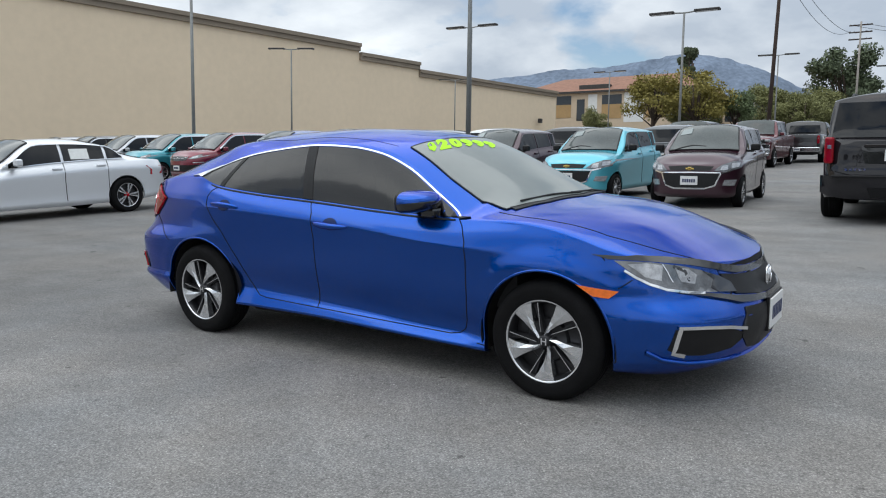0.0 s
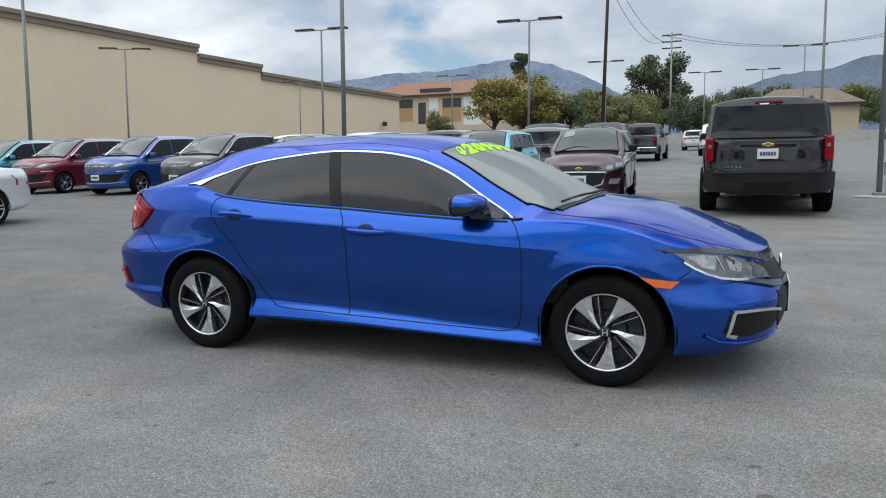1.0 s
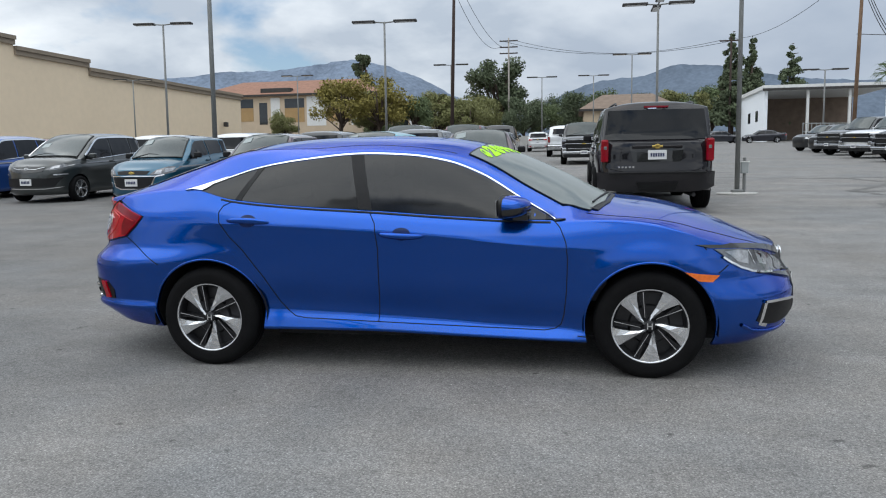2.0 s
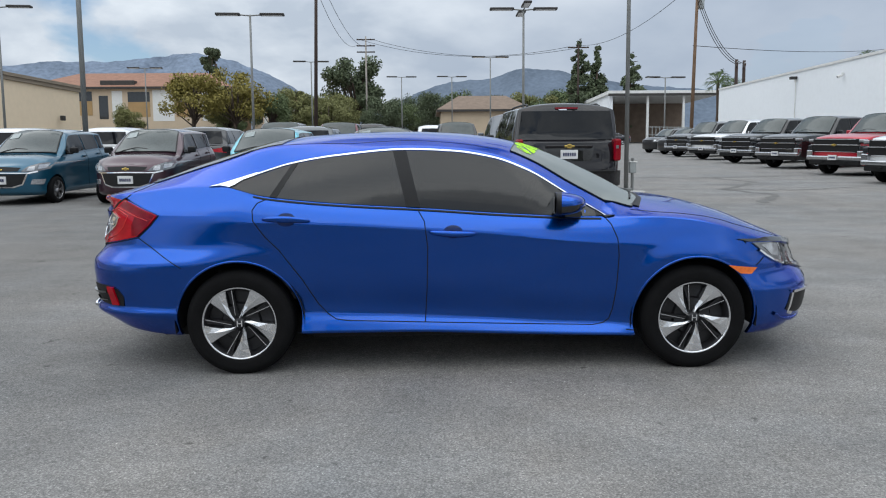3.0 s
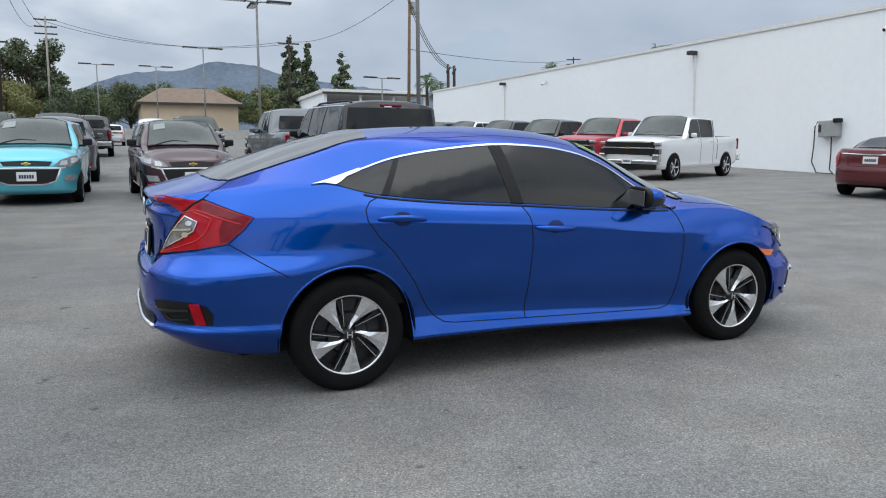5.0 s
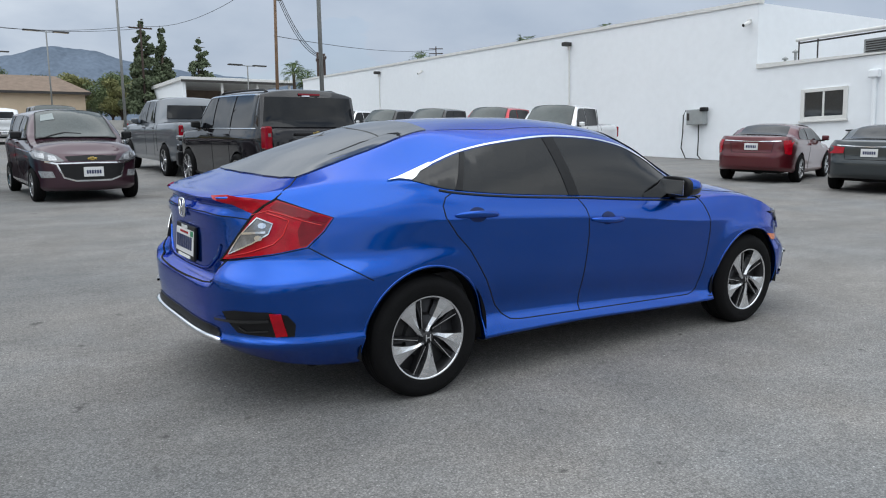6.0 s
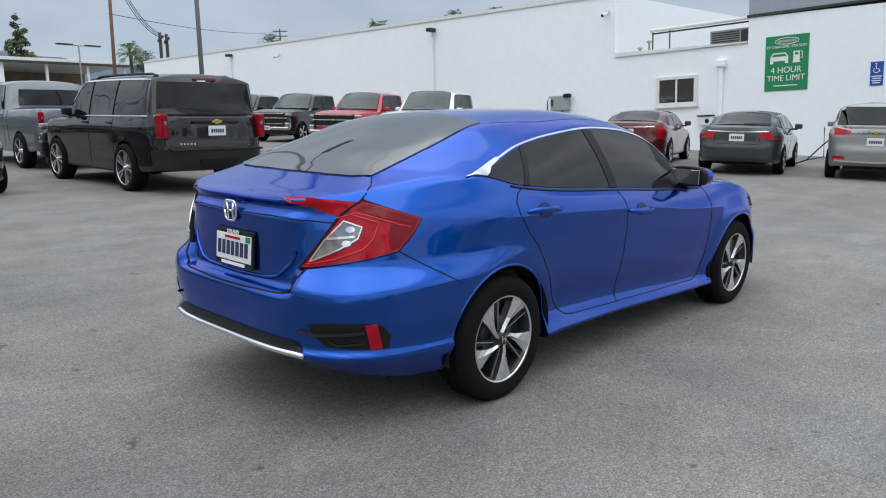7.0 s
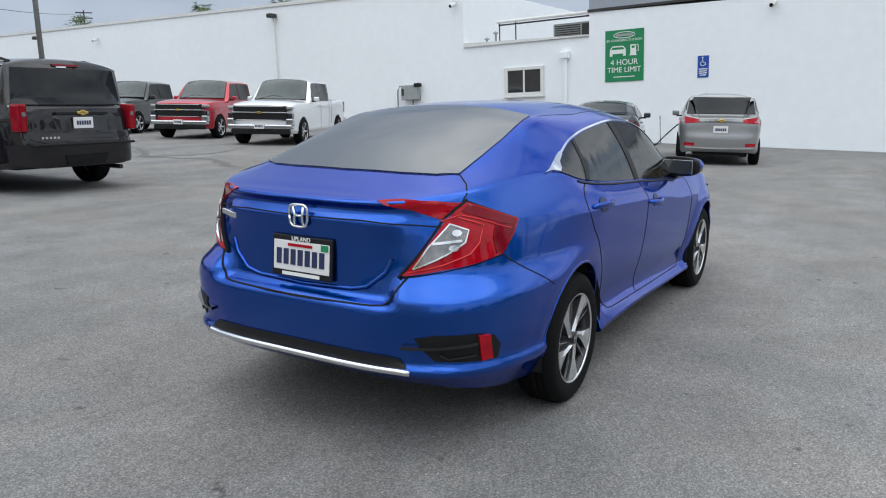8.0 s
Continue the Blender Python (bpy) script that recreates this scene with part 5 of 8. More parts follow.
        part("seat", bm, M["seat"], car, "black fabric seat", m=pose(x, y, 0.45))
    bm = box(-0.3, -0.66, 0, 0.22, 0.66, 0.16, 0.06)
    add_box(bm, -0.40, -0.64, 0.08, -0.24, 0.64, 0.62, 0.06)
    for y in (-0.4, 0.4):
        add_box(bm, -0.40, y - 0.13, 0.60, -0.32, y + 0.13, 0.74, 0.04)
    part("rear_seat", bm, M["seat"], car, "black rear bench", m=pose(-0.95, 0, 0.47))
    wheels(car, 1.335, -1.35, 1.552, 0.317, 0.212, 0.2165, "turbine")
    return car


def text_mesh(body, size, depth=0.0015, bold=0.0):
    c = bpy.data.curves.new("text", "FONT")
    c.body, c.size, c.align_x, c.extrude = body, size, "CENTER", depth
    c.offset = bold
    ob = bpy.data.objects.new("text", c)
    scene.collection.objects.link(ob)
    me = bpy.data.meshes.new_from_object(ob.evaluated_get(bpy.context.evaluated_depsgraph_get()))
    bpy.data.objects.remove(ob)
    bpy.data.curves.remove(c)
    return me


def text_part(body, parent, m, size, mat, depth=0.0015):
    me = text_mesh(body, size, depth)
    me.materials.clear()
    me.materials.append(mat)
    return piece("lettering", me, parent, m)


def glass_text(ch, car, sh, u0, u1, v0, v1):
    """One chalked digit on the windscreen, slanting along its upper edge."""
    me = text_mesh(ch, 1.0, 0.0, 0.075)
    bm = bmesh.new()
    bm.from_mesh(me)
    bmesh.ops.remove_doubles(bm, verts=bm.verts[:], dist=0.001)
    lo = [min(v.co[k] for v in bm.verts) for k in (0, 1)]
    hi = [max(v.co[k] for v in bm.verts) for k in (0, 1)]
    for v in bm.verts:
        u = u0 + (u1 - u0) * (v.co.x - lo[0]) / (hi[0] - lo[0])
        w = v0 + (v1 - v0) * (v.co.y - lo[1]) / (hi[1] - lo[1])
        p, n = sh.hit(0.405 + 0.165 * u - 0.115 * w, -0.515 + 0.53 * u + 0.10 * w, "top")
        v.co = p + n * 0.0075
    part("price_digit", bm, M["lime"], car, "lime green chalk digit")


# ---------------------------------------------------------------- other vehicles
def gen_spec(L, W, H, wb, fo, nose_z, hood_z, cowl_x, head_x, roof_x, belt_f, belt_r, deck_z, tail_x, R, side_end, clear=0.22, nf=2.6, nr=4.5, step=0.07, tumble=0.16, tail_top=None, flat=0.0):
    """A body from a dozen sizes. Origin between the axles on the ground."""
    xf, hw = wb / 2 + fo, W / 2
    xr = xf - L
    s = {"xf": xf, "xr": xr, "x0f": wb / 2 - 0.05, "x0r": -wb / 2 + 0.05, "nf": nf, "nr": nr, "step": step, "half": hw}
    s["w"] = curve_table([(xr, hw - 0.03), (-wb / 2, hw), (0, hw - 0.012), (wb / 2, hw), (xf, hw - 0.03)])
    s["zb"] = curve_table([(xr, clear + 0.10), (-wb / 2, clear + 0.02), (0, clear), (wb / 2, clear), (xf, clear)])
    fz = nose_z - 0.02
    s["zs"] = curve_table([(xr, deck_z - 0.03), (xr + 0.15, deck_z), (side_end, belt_r), (cowl_x - 0.25, belt_f), (cowl_x, hood_z - 0.05), ((cowl_x + xf) / 2, (hood_z + fz) / 2), (xf - 0.12, fz), (xf, fz - 0.02)])
    top_r = H - 0.12 if tail_top is None else tail_top
    s["zr"] = curve_table([(side_end - 0.12, belt_r - 0.04), (side_end, belt_r + 0.03), (min(roof_x, side_end + 0.35), top_r - 0.03 if roof_x > side_end + 0.3 else top_r), ((roof_x + head_x) / 2, H - 0.095), (head_x - 0.05, H - 0.11), (cowl_x - 0.22, hood_z - 0.04 + (H - 0.065 - hood_z) * 0.22 / (cowl_x - head_x)), (cowl_x - 0.03, belt_f + 0.02), (cowl_x + 0.06, belt_f - 0.1)])
    yb, yt = hw - 0.085, hw - tumble - 0.085
    s["yr"] = curve_table([(side_end - 0.1, yb - 0.02), (side_end + 0.35, yt + 0.02), ((roof_x + head_x) / 2, yt), (head_x, yt + 0.02), (cowl_x - 0.2, yb - 0.01), (cowl_x, yb)])
    s["ztop"] = curve_table([(xr, deck_z), (xr + 0.06, deck_z + 0.01), (tail_x, deck_z + 0.03), (roof_x - 0.02, H - 0.05), (roof_x + 0.3, H - 0.01), ((roof_x + head_x) / 2, H), (head_x, H - 0.035), (cowl_x, hood_z + 0.03), ((cowl_x * 0.4 + xf * 0.6), (hood_z * 0.6 + nose_z * 0.4) + 0.05), (xf - 0.15, nose_z + 0.03), (xf, nose_z - 0.01)])
    s["bow"] = curve_table([(xr, 0), (roof_x, -0.04), (roof_x + 0.4, 0), (head_x, 0.05), (cowl_x, 0.13), (xf, 0)])
    s["p"] = lin_table([(xr, 5 if flat else 3.4), (roof_x, 2.8), (cowl_x, 3.2), (xf, 4)])
    s["arches"] = [(wb / 2, R - 0.01, R + 0.045), (-wb / 2, R - 0.01, R + 0.045)]
    s["rows"] = [0, 0.04, 0.09, 0.14, 0.2, 0.28, 0.36, 0.44, 0.52, 0.6, 0.68, 0.75, 0.80, 0.84, 0.89, 0.94, 1.0]
    prof = curve_table([(0, 0.07), (0.09, 0.025), (0.2, 0.03), (0.5, 0.015), (0.78, 0.0), (0.83, 0.01), (0.92, 0.045), (1.0, 0.085)])
    s["inset"] = lambda f, x: prof(f) * (0.55 if flat else 1.0)
    s["dxf"] = curve_table([(0, -0.12), (0.1, -0.02), (0.3, 0.0), (0.7, -0.02), (0.9, -0.05), (1.0, -0.09)])
    s["dxr"] = curve_table([(0, -0.10), (0.1, -0.02), (0.45, 0.0), (0.55, -0.03), (0.9, -0.05), (1.0, -0.07)])
    s["pull"] = curve_table([(0, 0.03), (0.5, 0.05), (1.0, 0.08)])
    s["dlo"] = (side_end - 0.02, cowl_x - 0.05)
    s.update(R=R, cowl=cowl_x, head=head_x, roof=roof_x, tail=tail_x, side_end=side_end, H=H, wb=wb, hw=hw, nose_z=nose_z, deck_z=deck_z)
    return s


def vehicle(name, s, m, color, label, group, front="plain", rear="plain", doors=4, rim="five", tyre_w=0.2, rim_k=0.68, paint="paint", track_in=0.10, dividers=(), rear_glass=None, ws_k=0.86, trim=False, sheet=None):
    car = thing(name, m, label, "pickup truck" if name == "pickup_truck" else "car", group)
    sh = Shell(s)
    zs, zr, hw, xf, xr = s["zs"], s["zr"], s["hw"], s["xf"], s["xr"]
    mat = M[paint]
    sh.body(car, mat, color)
    lin = lambda a, b, n: [a + (b - a) * k / (n - 1) for k in range(n)]
    x_a, x_b = s["cowl"] - 0.20, s["side_end"] + 0.06
    edges = [x_a] + sorted(dividers, reverse=True) + [x_b]
    for view in ("right", "left"):
        for a, b in zip(edges, edges[1:]):
            a2, b2 = a - (0.03 if a != x_a else 0), b + (0.03 if b != x_b else 0)
            poly = [(x, zs(x) + 0.025) for x in lin(b2, a2, 7)] + [(x, max(zr(x) - 0.03, zs(x) + 0.03)) for x in lin(a2, b2, 7)]
            part("side_window", sh.patch(poly, view, 0.014, 0.02, 0.22), M["glass_far"], car, "dark side window", smooth=True)
        if trim:
            line = [(x, zr(x) - 0.02) for x in lin(x_a + 0.02, x_b, 24)]
            part("window_trim", sh.ribbon(line, view, 0.042 if front == "electric" else 0.022, 0.022, 0.1), M["chrome"], car, "bright window trim")
            line = [(x, zs(x) + 0.015) for x in lin(x_a, x_b, 12)]
            part("window_trim", sh.ribbon(line, view, 0.016, 0.02, 0.2), M["chrome"], car)
        for a in dividers[:2 if doors == 4 else 1]:
            part("panel_gap", sh.ribbon([(a, zs(a)), (a + 0.01, zs(a) - 0.3), (a - 0.01, s["zb"](a) + 0.1)], view, 0.012, 0.003, 0.06), M["gap"], car)
            hx = a + 0.14
            q, nn = sh.hit(hx, zs(hx) - 0.10, view)
            part("door_handle", box(-0.09, -0.02, -0.014, 0.09, 0.02, 0.014, 0.006, Matrix.Translation(q + nn * 0.014)), mat, car, color=color)
        sg = -1 if view == "right" else 1
        mx = s["cowl"] - 0.30
        mirror = part("mirror", box(-0.06, -0.085, -0.055, 0.055, 0.085, 0.075, 0.03), M["black"] if front in ("truck_dark", "small") else mat, car, color=color, m=pose(mx, sg * (hw + 0.07), zs(mx) + 0.09))
        part("mirror_foot", box(-0.03, -0.08, -0.02, 0.03, 0.08, 0.02, 0.01), M["black"], mirror, m=pose(0.02, -sg * 0.10, -0.06))
    # windscreen, laid on from above
    c, h = s["cowl"], s["head"]
    k = ws_k
    yt, yb = s["yr"](h) * k, (hw - 0.085) * k
    ws = [(c - 0.03, -yb), (h + 0.03, -yt), (h + 0.07, 0), (h + 0.03, yt), (c - 0.03, yb), (c + 0.06, yb * 0.5), (c + 0.09, 0), (c + 0.06, -yb * 0.5)]
    part("windscreen", sh.patch(ws, "top", 0.022, 0.012, 0.10, 4), M["screen_far"], car, "windscreen with pale sky reflection in its colour", smooth=True)
    part("glass_seal", sh.ribbon(ws + ws[:1], "top", 0.026, 0.0225, 0.08), M["black"], car, "black windscreen edge")
    wl_ = [(c + 0.02, -yb * 0.8), (c - 0.04, -yb * 0.3), (c + 0.0, yb * 0.1)]
    part("wiper", sh.ribbon(wl_, "top", 0.02, 0.034, 0.1), M["black"], car, "black wiper")
    if front in ("small", "electric"):
        part("price_sheet", sh.patch([(c - 0.46, -hw * 0.34), (c - 0.32, -hw * 0.34), (c - 0.34, -hw * 0.60), (c - 0.47, -hw * 0.56)], "top", 0.026, 0.002, 0.2), M["sheet"], car, "pale price sheet behind the windscreen")
    if sheet:
        view, x0, x1, z0, z1 = sheet
        part("price_sheet", sh.patch([(x0, z0), (x1, z0), (x1, z1), (x0, z1)], view, 0.018, 0.002, 0.2), M["paper"], car, "white price sheet in the rear side window")
    if rear_glass:
        zt0, zt1, kk = rear_glass
        part("rear_window", sh.patch([(-hw * kk, zt0), (hw * kk, zt0), (hw * kk * 0.92, zt1), (-hw * kk * 0.92, zt1)], "rear", 0.012, 0.006, 0.10), M["glass_far"], car, "dark rear window", smooth=True)
    elif rear_glass is None:
        t, r = s["tail"], s["roof"]
        part("rear_window", sh.patch([(t + 0.02, -hw * 0.66), (t + 0.02, hw * 0.66), (r - 0.05, hw * 0.56), (r - 0.05, -hw * 0.56)], "top", 0.012, 0.006, 0.10), M["glass_far"], car, "dark rear window", smooth=True)
    nz, W2 = s["nose_z"], hw

    def pf(nm, poly, mt, lab="", off=0.011, both=True, view="front", cut=0.1):
        part(nm, sh.patch(poly, view, off, 0.01, cut), M[mt], car, lab, smooth=True)
        if both:
            part(nm, sh.patch(mirror_poly(poly), view, off, 0.01, cut), M[mt], car, lab, smooth=True)

    def emblem(x, z, w, mt="gold"):
        bm = box(x - 0.01, -w, z - w * 0.22, x + 0.012, w, z + w * 0.22, 0.006)
        add_box(bm, x - 0.01, -w * 0.42, z - w * 0.42, x + 0.012, w * 0.42, z + w * 0.42, 0.006)
        part("emblem", bm, M[mt], car, "small gold emblem" if mt == "gold" else "small bright emblem")

    def plate(x, z, tilt=0):
        pl = part("number_plate", box(-0.012, -0.155, -0.08, 0.012, 0.155, 0.08, 0.004), M["plate"], car, "white number plate", m=pose(x, 0, z, 0, tilt, 0))
        fx = 0.0125 if x > 0 else -0.0165
        for k_ in range(6):
            part("plate_bar", box(fx, -0.115 + 0.04 * k_, -0.03, fx + 0.004, -0.087 + 0.04 * k_, 0.03), M["ink"], pl)

    if front == "small":
        pf("headlight", [(-W2 * 0.985, nz + 0.035), (-W2 * 0.96, nz - 0.09), (-W2 * 0.74, nz - 0.155), (-W2 * 0.49, nz - 0.135), (-W2 * 0.62, nz - 0.035), (-W2 * 0.82, nz + 0.03)], "headlamp", "swept headlight", cut=0.05)
        pf("reflector", [(-W2 * 0.94, nz + 0.005), (-W2 * 0.92, nz - 0.07), (-W2 * 0.80, nz - 0.10), (-W2 * 0.80, nz - 0.01)], "clear_lens", "bright headlight reflector", off=0.016, cut=0.05)
        pf("reflector", [(-W2 * 0.74, nz - 0.035), (-W2 * 0.74, nz - 0.125), (-W2 * 0.60, nz - 0.120), (-W2 * 0.64, nz - 0.05)], "clear_lens", "bright headlight reflector", off=0.016, cut=0.05)
        pf("grille", [(-W2 * 0.48, nz - 0.06), (0, nz - 0.04), (W2 * 0.48, nz - 0.06), (W2 * 0.42, nz - 0.13), (-W2 * 0.42, nz - 0.13)], "black", "slim black upper grille", both=False)
        pf("intake", [(-W2 * 0.62, nz - 0.19), (0, nz - 0.185), (W2 * 0.62, nz - 0.19), (W2 * 0.50, nz - 0.40), (W2 * 0.3, nz - 0.44), (-W2 * 0.3, nz - 0.44), (-W2 * 0.50, nz - 0.40)], "black", "black honeycomb lower grille", both=False)
        part("grille_trim", sh.ribbon([(-W2 * 0.80, nz - 0.14), (-W2 * 0.62, nz - 0.175), (-W2 * 0.52, nz - 0.40), (-W2 * 0.32, nz - 0.455), (W2 * 0.32, nz - 0.455), (W2 * 0.52, nz - 0.40), (W2 * 0.62, nz - 0.175), (W2 * 0.80, nz - 0.14)], "front", 0.028, 0.014, 0.06), M["chrome"], car, "bright grille outline")
        part("grille_trim", sh.ribbon([(-W2 * 0.62, nz - 0.17), (0, nz - 0.16), (W2 * 0.62, nz - 0.17)], "front", 0.02, 0.014, 0.06), M["chrome"], car)
        pf("fog_lamp", [(-W2 * 0.90, nz - 0.30), (-W2 * 0.70, nz - 0.30), (-W2 * 0.66, nz - 0.40), (-W2 * 0.86, nz - 0.41)], "clear_lens", "fog lamp")
        emblem(sh.hit(0, nz - 0.095, "front")[0].x + 0.01, nz - 0.095, 0.075)
        plate(xf + 0.005, nz - 0.31)
    elif front == "electric":
        pf("headlight", [(-W2 * 0.98, nz + 0.06), (-W2 * 0.95, nz - 0.03), (-W2 * 0.72, nz - 0.12), (-W2 * 0.52, nz - 0.11), (-W2 * 0.66, nz - 0.02), (-W2 * 0.82, nz + 0.03)], "headlamp", "swept dark headlight", cut=0.05)
        pf("reflector", [(-W2 * 0.80, nz + 0.0), (-W2 * 0.80, nz - 0.06), (-W2 * 0.62, nz - 0.10), (-W2 * 0.66, nz - 0.045)], "clear_lens", "bright headlight reflector", off=0.016, cut=0.05)
        pf("grille", [(-W2 * 0.52, nz - 0.04), (0, nz - 0.02), (W2 * 0.52, nz - 0.04), (W2 * 0.46, nz - 0.15), (0, nz - 0.18), (-W2 * 0.46, nz - 0.15)], "brow", "closed textured grille", both=False)
        part("grille_trim", sh.ribbon([(-W2 * 0.50, nz - 0.045), (-W2 * 0.3, nz - 0.09), (0, nz - 0.10), (W2 * 0.3, nz - 0.09), (W2 * 0.50, nz - 0.045)], "front", 0.010, 0.014, 0.06), M["satin"], car)
        pf("intake", [(-W2 * 0.86, nz - 0.29), (-W2 * 0.6, nz - 0.31), (0, nz - 0.30), (W2 * 0.6, nz - 0.31), (W2 * 0.86, nz - 0.29), (W2 * 0.70, nz - 0.52), (-W2 * 0.70, nz - 0.52)], "black", "black lower intake", both=False)
        part("bumper_trim", sh.ribbon([(-W2 * 0.85, nz - 0.53), (-W2 * 0.5, nz - 0.565), (W2 * 0.5, nz - 0.565), (W2 * 0.85, nz - 0.53)], "front", 0.022, 0.012, 0.06), M["chrome"], car)
        pf("day_lamp", [(-W2 * 0.92, nz - 0.20), (-W2 * 0.70, nz - 0.215), (-W2 * 0.70, nz - 0.24), (-W2 * 0.92, nz - 0.235)], "clear_lens", "day lamp")
        emblem(sh.hit(0, nz - 0.075, "front")[0].x + 0.01, nz - 0.075, 0.06, "chrome")
        plate(xf + 0.005, nz - 0.40)
    elif front in ("truck", "truck_dark"):
        g0 = xf - 0.10
        part("grille", box(g0, -W2 * 0.80, nz - 0.47, xf + 0.005, W2 * 0.80, nz - 0.04, 0.03), M["black"], car, "tall black grille")
        bright = M["satin"] if front == "truck" else M["rim_dark"]
        for z0, z1, wd, px_ in ((nz - 0.075, nz - 0.05, 0.72, 0.02), (nz - 0.255, nz - 0.222, 0.84, 0.035), (nz - 0.46, nz - 0.445, 0.70, 0.02)):
            bm = box(xf - 0.05, -W2 * wd, z0, xf + px_, W2 * wd, z1, 0.008)
            part("grille_bar", bm, bright, car, "chrome grille bar")
        for sg in (-1, 1):
            bm = box(xf - 0.20, sg * W2 * 0.72, nz - 0.135, xf - 0.012, sg * W2 * 0.975, nz - 0.055, 0.02)
            lamp = part("headlight", bm, M["clear_lens"], car, "clear headlight")
            part("headlight_bezel", box(xf - 0.18, sg * W2 * 0.74, nz - 0.165, xf - 0.006, sg * W2 * 0.95, nz - 0.138, 0.008), M["lamp_dark"], car)
            part("lamp_slot", box(xf - 0.20, sg * W2 * 0.80, nz - 0.40, xf - 0.004, sg * W2 * 0.965, nz - 0.25, 0.02), M["lamp_dark"], car, "lower lamp cluster")
            # bumper ends rise beside the grille
            part("bumper_end", box(xf - 0.16, sg * W2 * 0.78, nz - 0.62, xf + 0.035, sg * W2 * 0.985, nz - 0.41, 0.03), bright, car, "chrome bumper corner")
            part("tow_hook", box(xf + 0.02, sg * 0.42 - 0.05, nz - 0.79, xf + 0.07, sg * 0.42 + 0.05, nz - 0.75, 0.012), M["black"], car)
        bz = nz - 0.62
        part("bumper", box(xf - 0.14, -W2 * 0.97, bz - 0.10, xf + 0.07, W2 * 0.97, bz + 0.045, 0.045), bright, car, "chrome front bumper")
        part("intake", box(xf - 0.12, -W2 * 0.88, bz - 0.25, xf + 0.03, W2 * 0.88, bz - 0.10, 0.03), M["black"], car, "black lower intake")
        emblem(xf + 0.045, nz - 0.24, 0.085)
        plate(xf + 0.09, bz - 0.01)
    else:
        pf("headlight", [(-W2 * 0.96, nz + 0.0), (-W2 * 0.94, nz - 0.12), (-W2 * 0.62, nz - 0.13), (-W2 * 0.62, nz - 0.03)], "clear_lens", "headlight")
        pf("grille", [(-W2 * 0.55, nz - 0.03), (W2 * 0.55, nz - 0.03), (W2 * 0.5, nz - 0.38), (-W2 * 0.5, nz - 0.38)], "black", "black grille", both=False)
    dz = s["deck_z"]

    def corner_lamp(sg, y_in, z0, z1, wrap):
        """A tall lamp that wraps the rear corner of the body."""
        bm = box(xr + 0.042, sg * y_in, z0, xr + wrap, sg * W2 * 0.925, z1, 0.03)
        lamp = part("tail_lamp", bm, M["deep_red"], car, "tall red tail lamp wrapping the corner")
        zm = z0 + (z1 - z0) * 0.56
        part("lamp_band", box(xr + 0.036, sg * (y_in + 0.03), zm, xr + 0.045, sg * W2 * 0.88, zm + 0.055, 0.003), M["reverse"], lamp, "clear band in the lamp")

    if rear == "suv":
        part("tailgate_gap", sh.ribbon([(-W2 * 0.80, 1.30), (-W2 * 0.84, 0.80), (-W2 * 0.5, 0.72), (W2 * 0.5, 0.72), (W2 * 0.84, 0.80), (W2 * 0.80, 1.30)], "rear", 0.014, 0.003, 0.08), M["gap"], car)
        for sg in (-1, 1):
            corner_lamp(sg, W2 * 0.80, 0.90, 1.29, 0.27)
        q = sh.hit(0, 1.03, "rear")[0]
        part("plate_recess", sh.patch([(-0.46, 1.17), (0.46, 1.17), (0.40, 0.90), (-0.40, 0.90)], "rear", 0.004, 0.01, 0.2), M["gloss_black"], car, "dark plate recess")
        plate(q.x - 0.03, 1.02)
        emblem(q.x - 0.035, 1.165, 0.090)
        for k_ in range(5):
            part("badge_bar", box(q.x - 0.02, 0.62 - k_ * 0.06, 0.80, q.x - 0.005, 0.655 - k_ * 0.06, 0.83), M["chrome"], car)
        part("bumper", sh.patch([(-W2 * 0.94, 0.72), (W2 * 0.94, 0.72), (W2 * 0.93, 0.46), (W2 * 0.6, 0.42), (-W2 * 0.6, 0.42), (-W2 * 0.93, 0.46)], "rear", 0.05, 0.02, 0.15), mat, car, "rear bumper", smooth=True, color=color)
        part("bumper_step", box(xr - 0.065, -W2 * 0.80, 0.70, xr + 0.06, W2 * 0.80, 0.735, 0.012), M["black"], car, "black step pad on the bumper")
        part("gate_bar", box(q.x - 0.03, -0.42, 1.135, q.x + 0.01, 0.42, 1.185, 0.012), mat, car, "body-coloured tailgate bar", color=color)
        part("bumper_insert", sh.patch([(-0.35, 0.56), (0.35, 0.56), (0.30, 0.45), (-0.30, 0.45)], "rear", 0.058, 0.01, 0.2), M["black"], car)
        part("brake_light", sh.patch([(-0.21, 1.855), (0.21, 1.855), (0.20, 1.825), (-0.20, 1.825)], "rear", 0.012, 0.008, 0.05), M["dark_red_lens"], car, "slim high brake light")
        for sg in (-1, 1):
            top = [sh.hit(x, sg * (W2 - 0.36), "top")[0] for x in lin(0.25, -2.1, 14)]
            bm = tube([p + Vector((0, 0, 0.0 if k in (0, 13) else 0.035)) for k, p in enumerate(top)], 0.02, 8)
            part("roof_rail", bm, M["black"], car)
            part("running_board", box(-1.1, sg * (W2 - 0.10) - 0.08, 0.30, 1.1, sg * (W2 - 0.10) + 0.08, 0.36, 0.02), M["black"], car)
        part("exhaust", tube([(xr + 0.5, -0.55, 0.34), (xr + 0.05, -0.62, 0.33)], 0.035, 10), M["rim_dark"], car)
    elif rear == "electric":
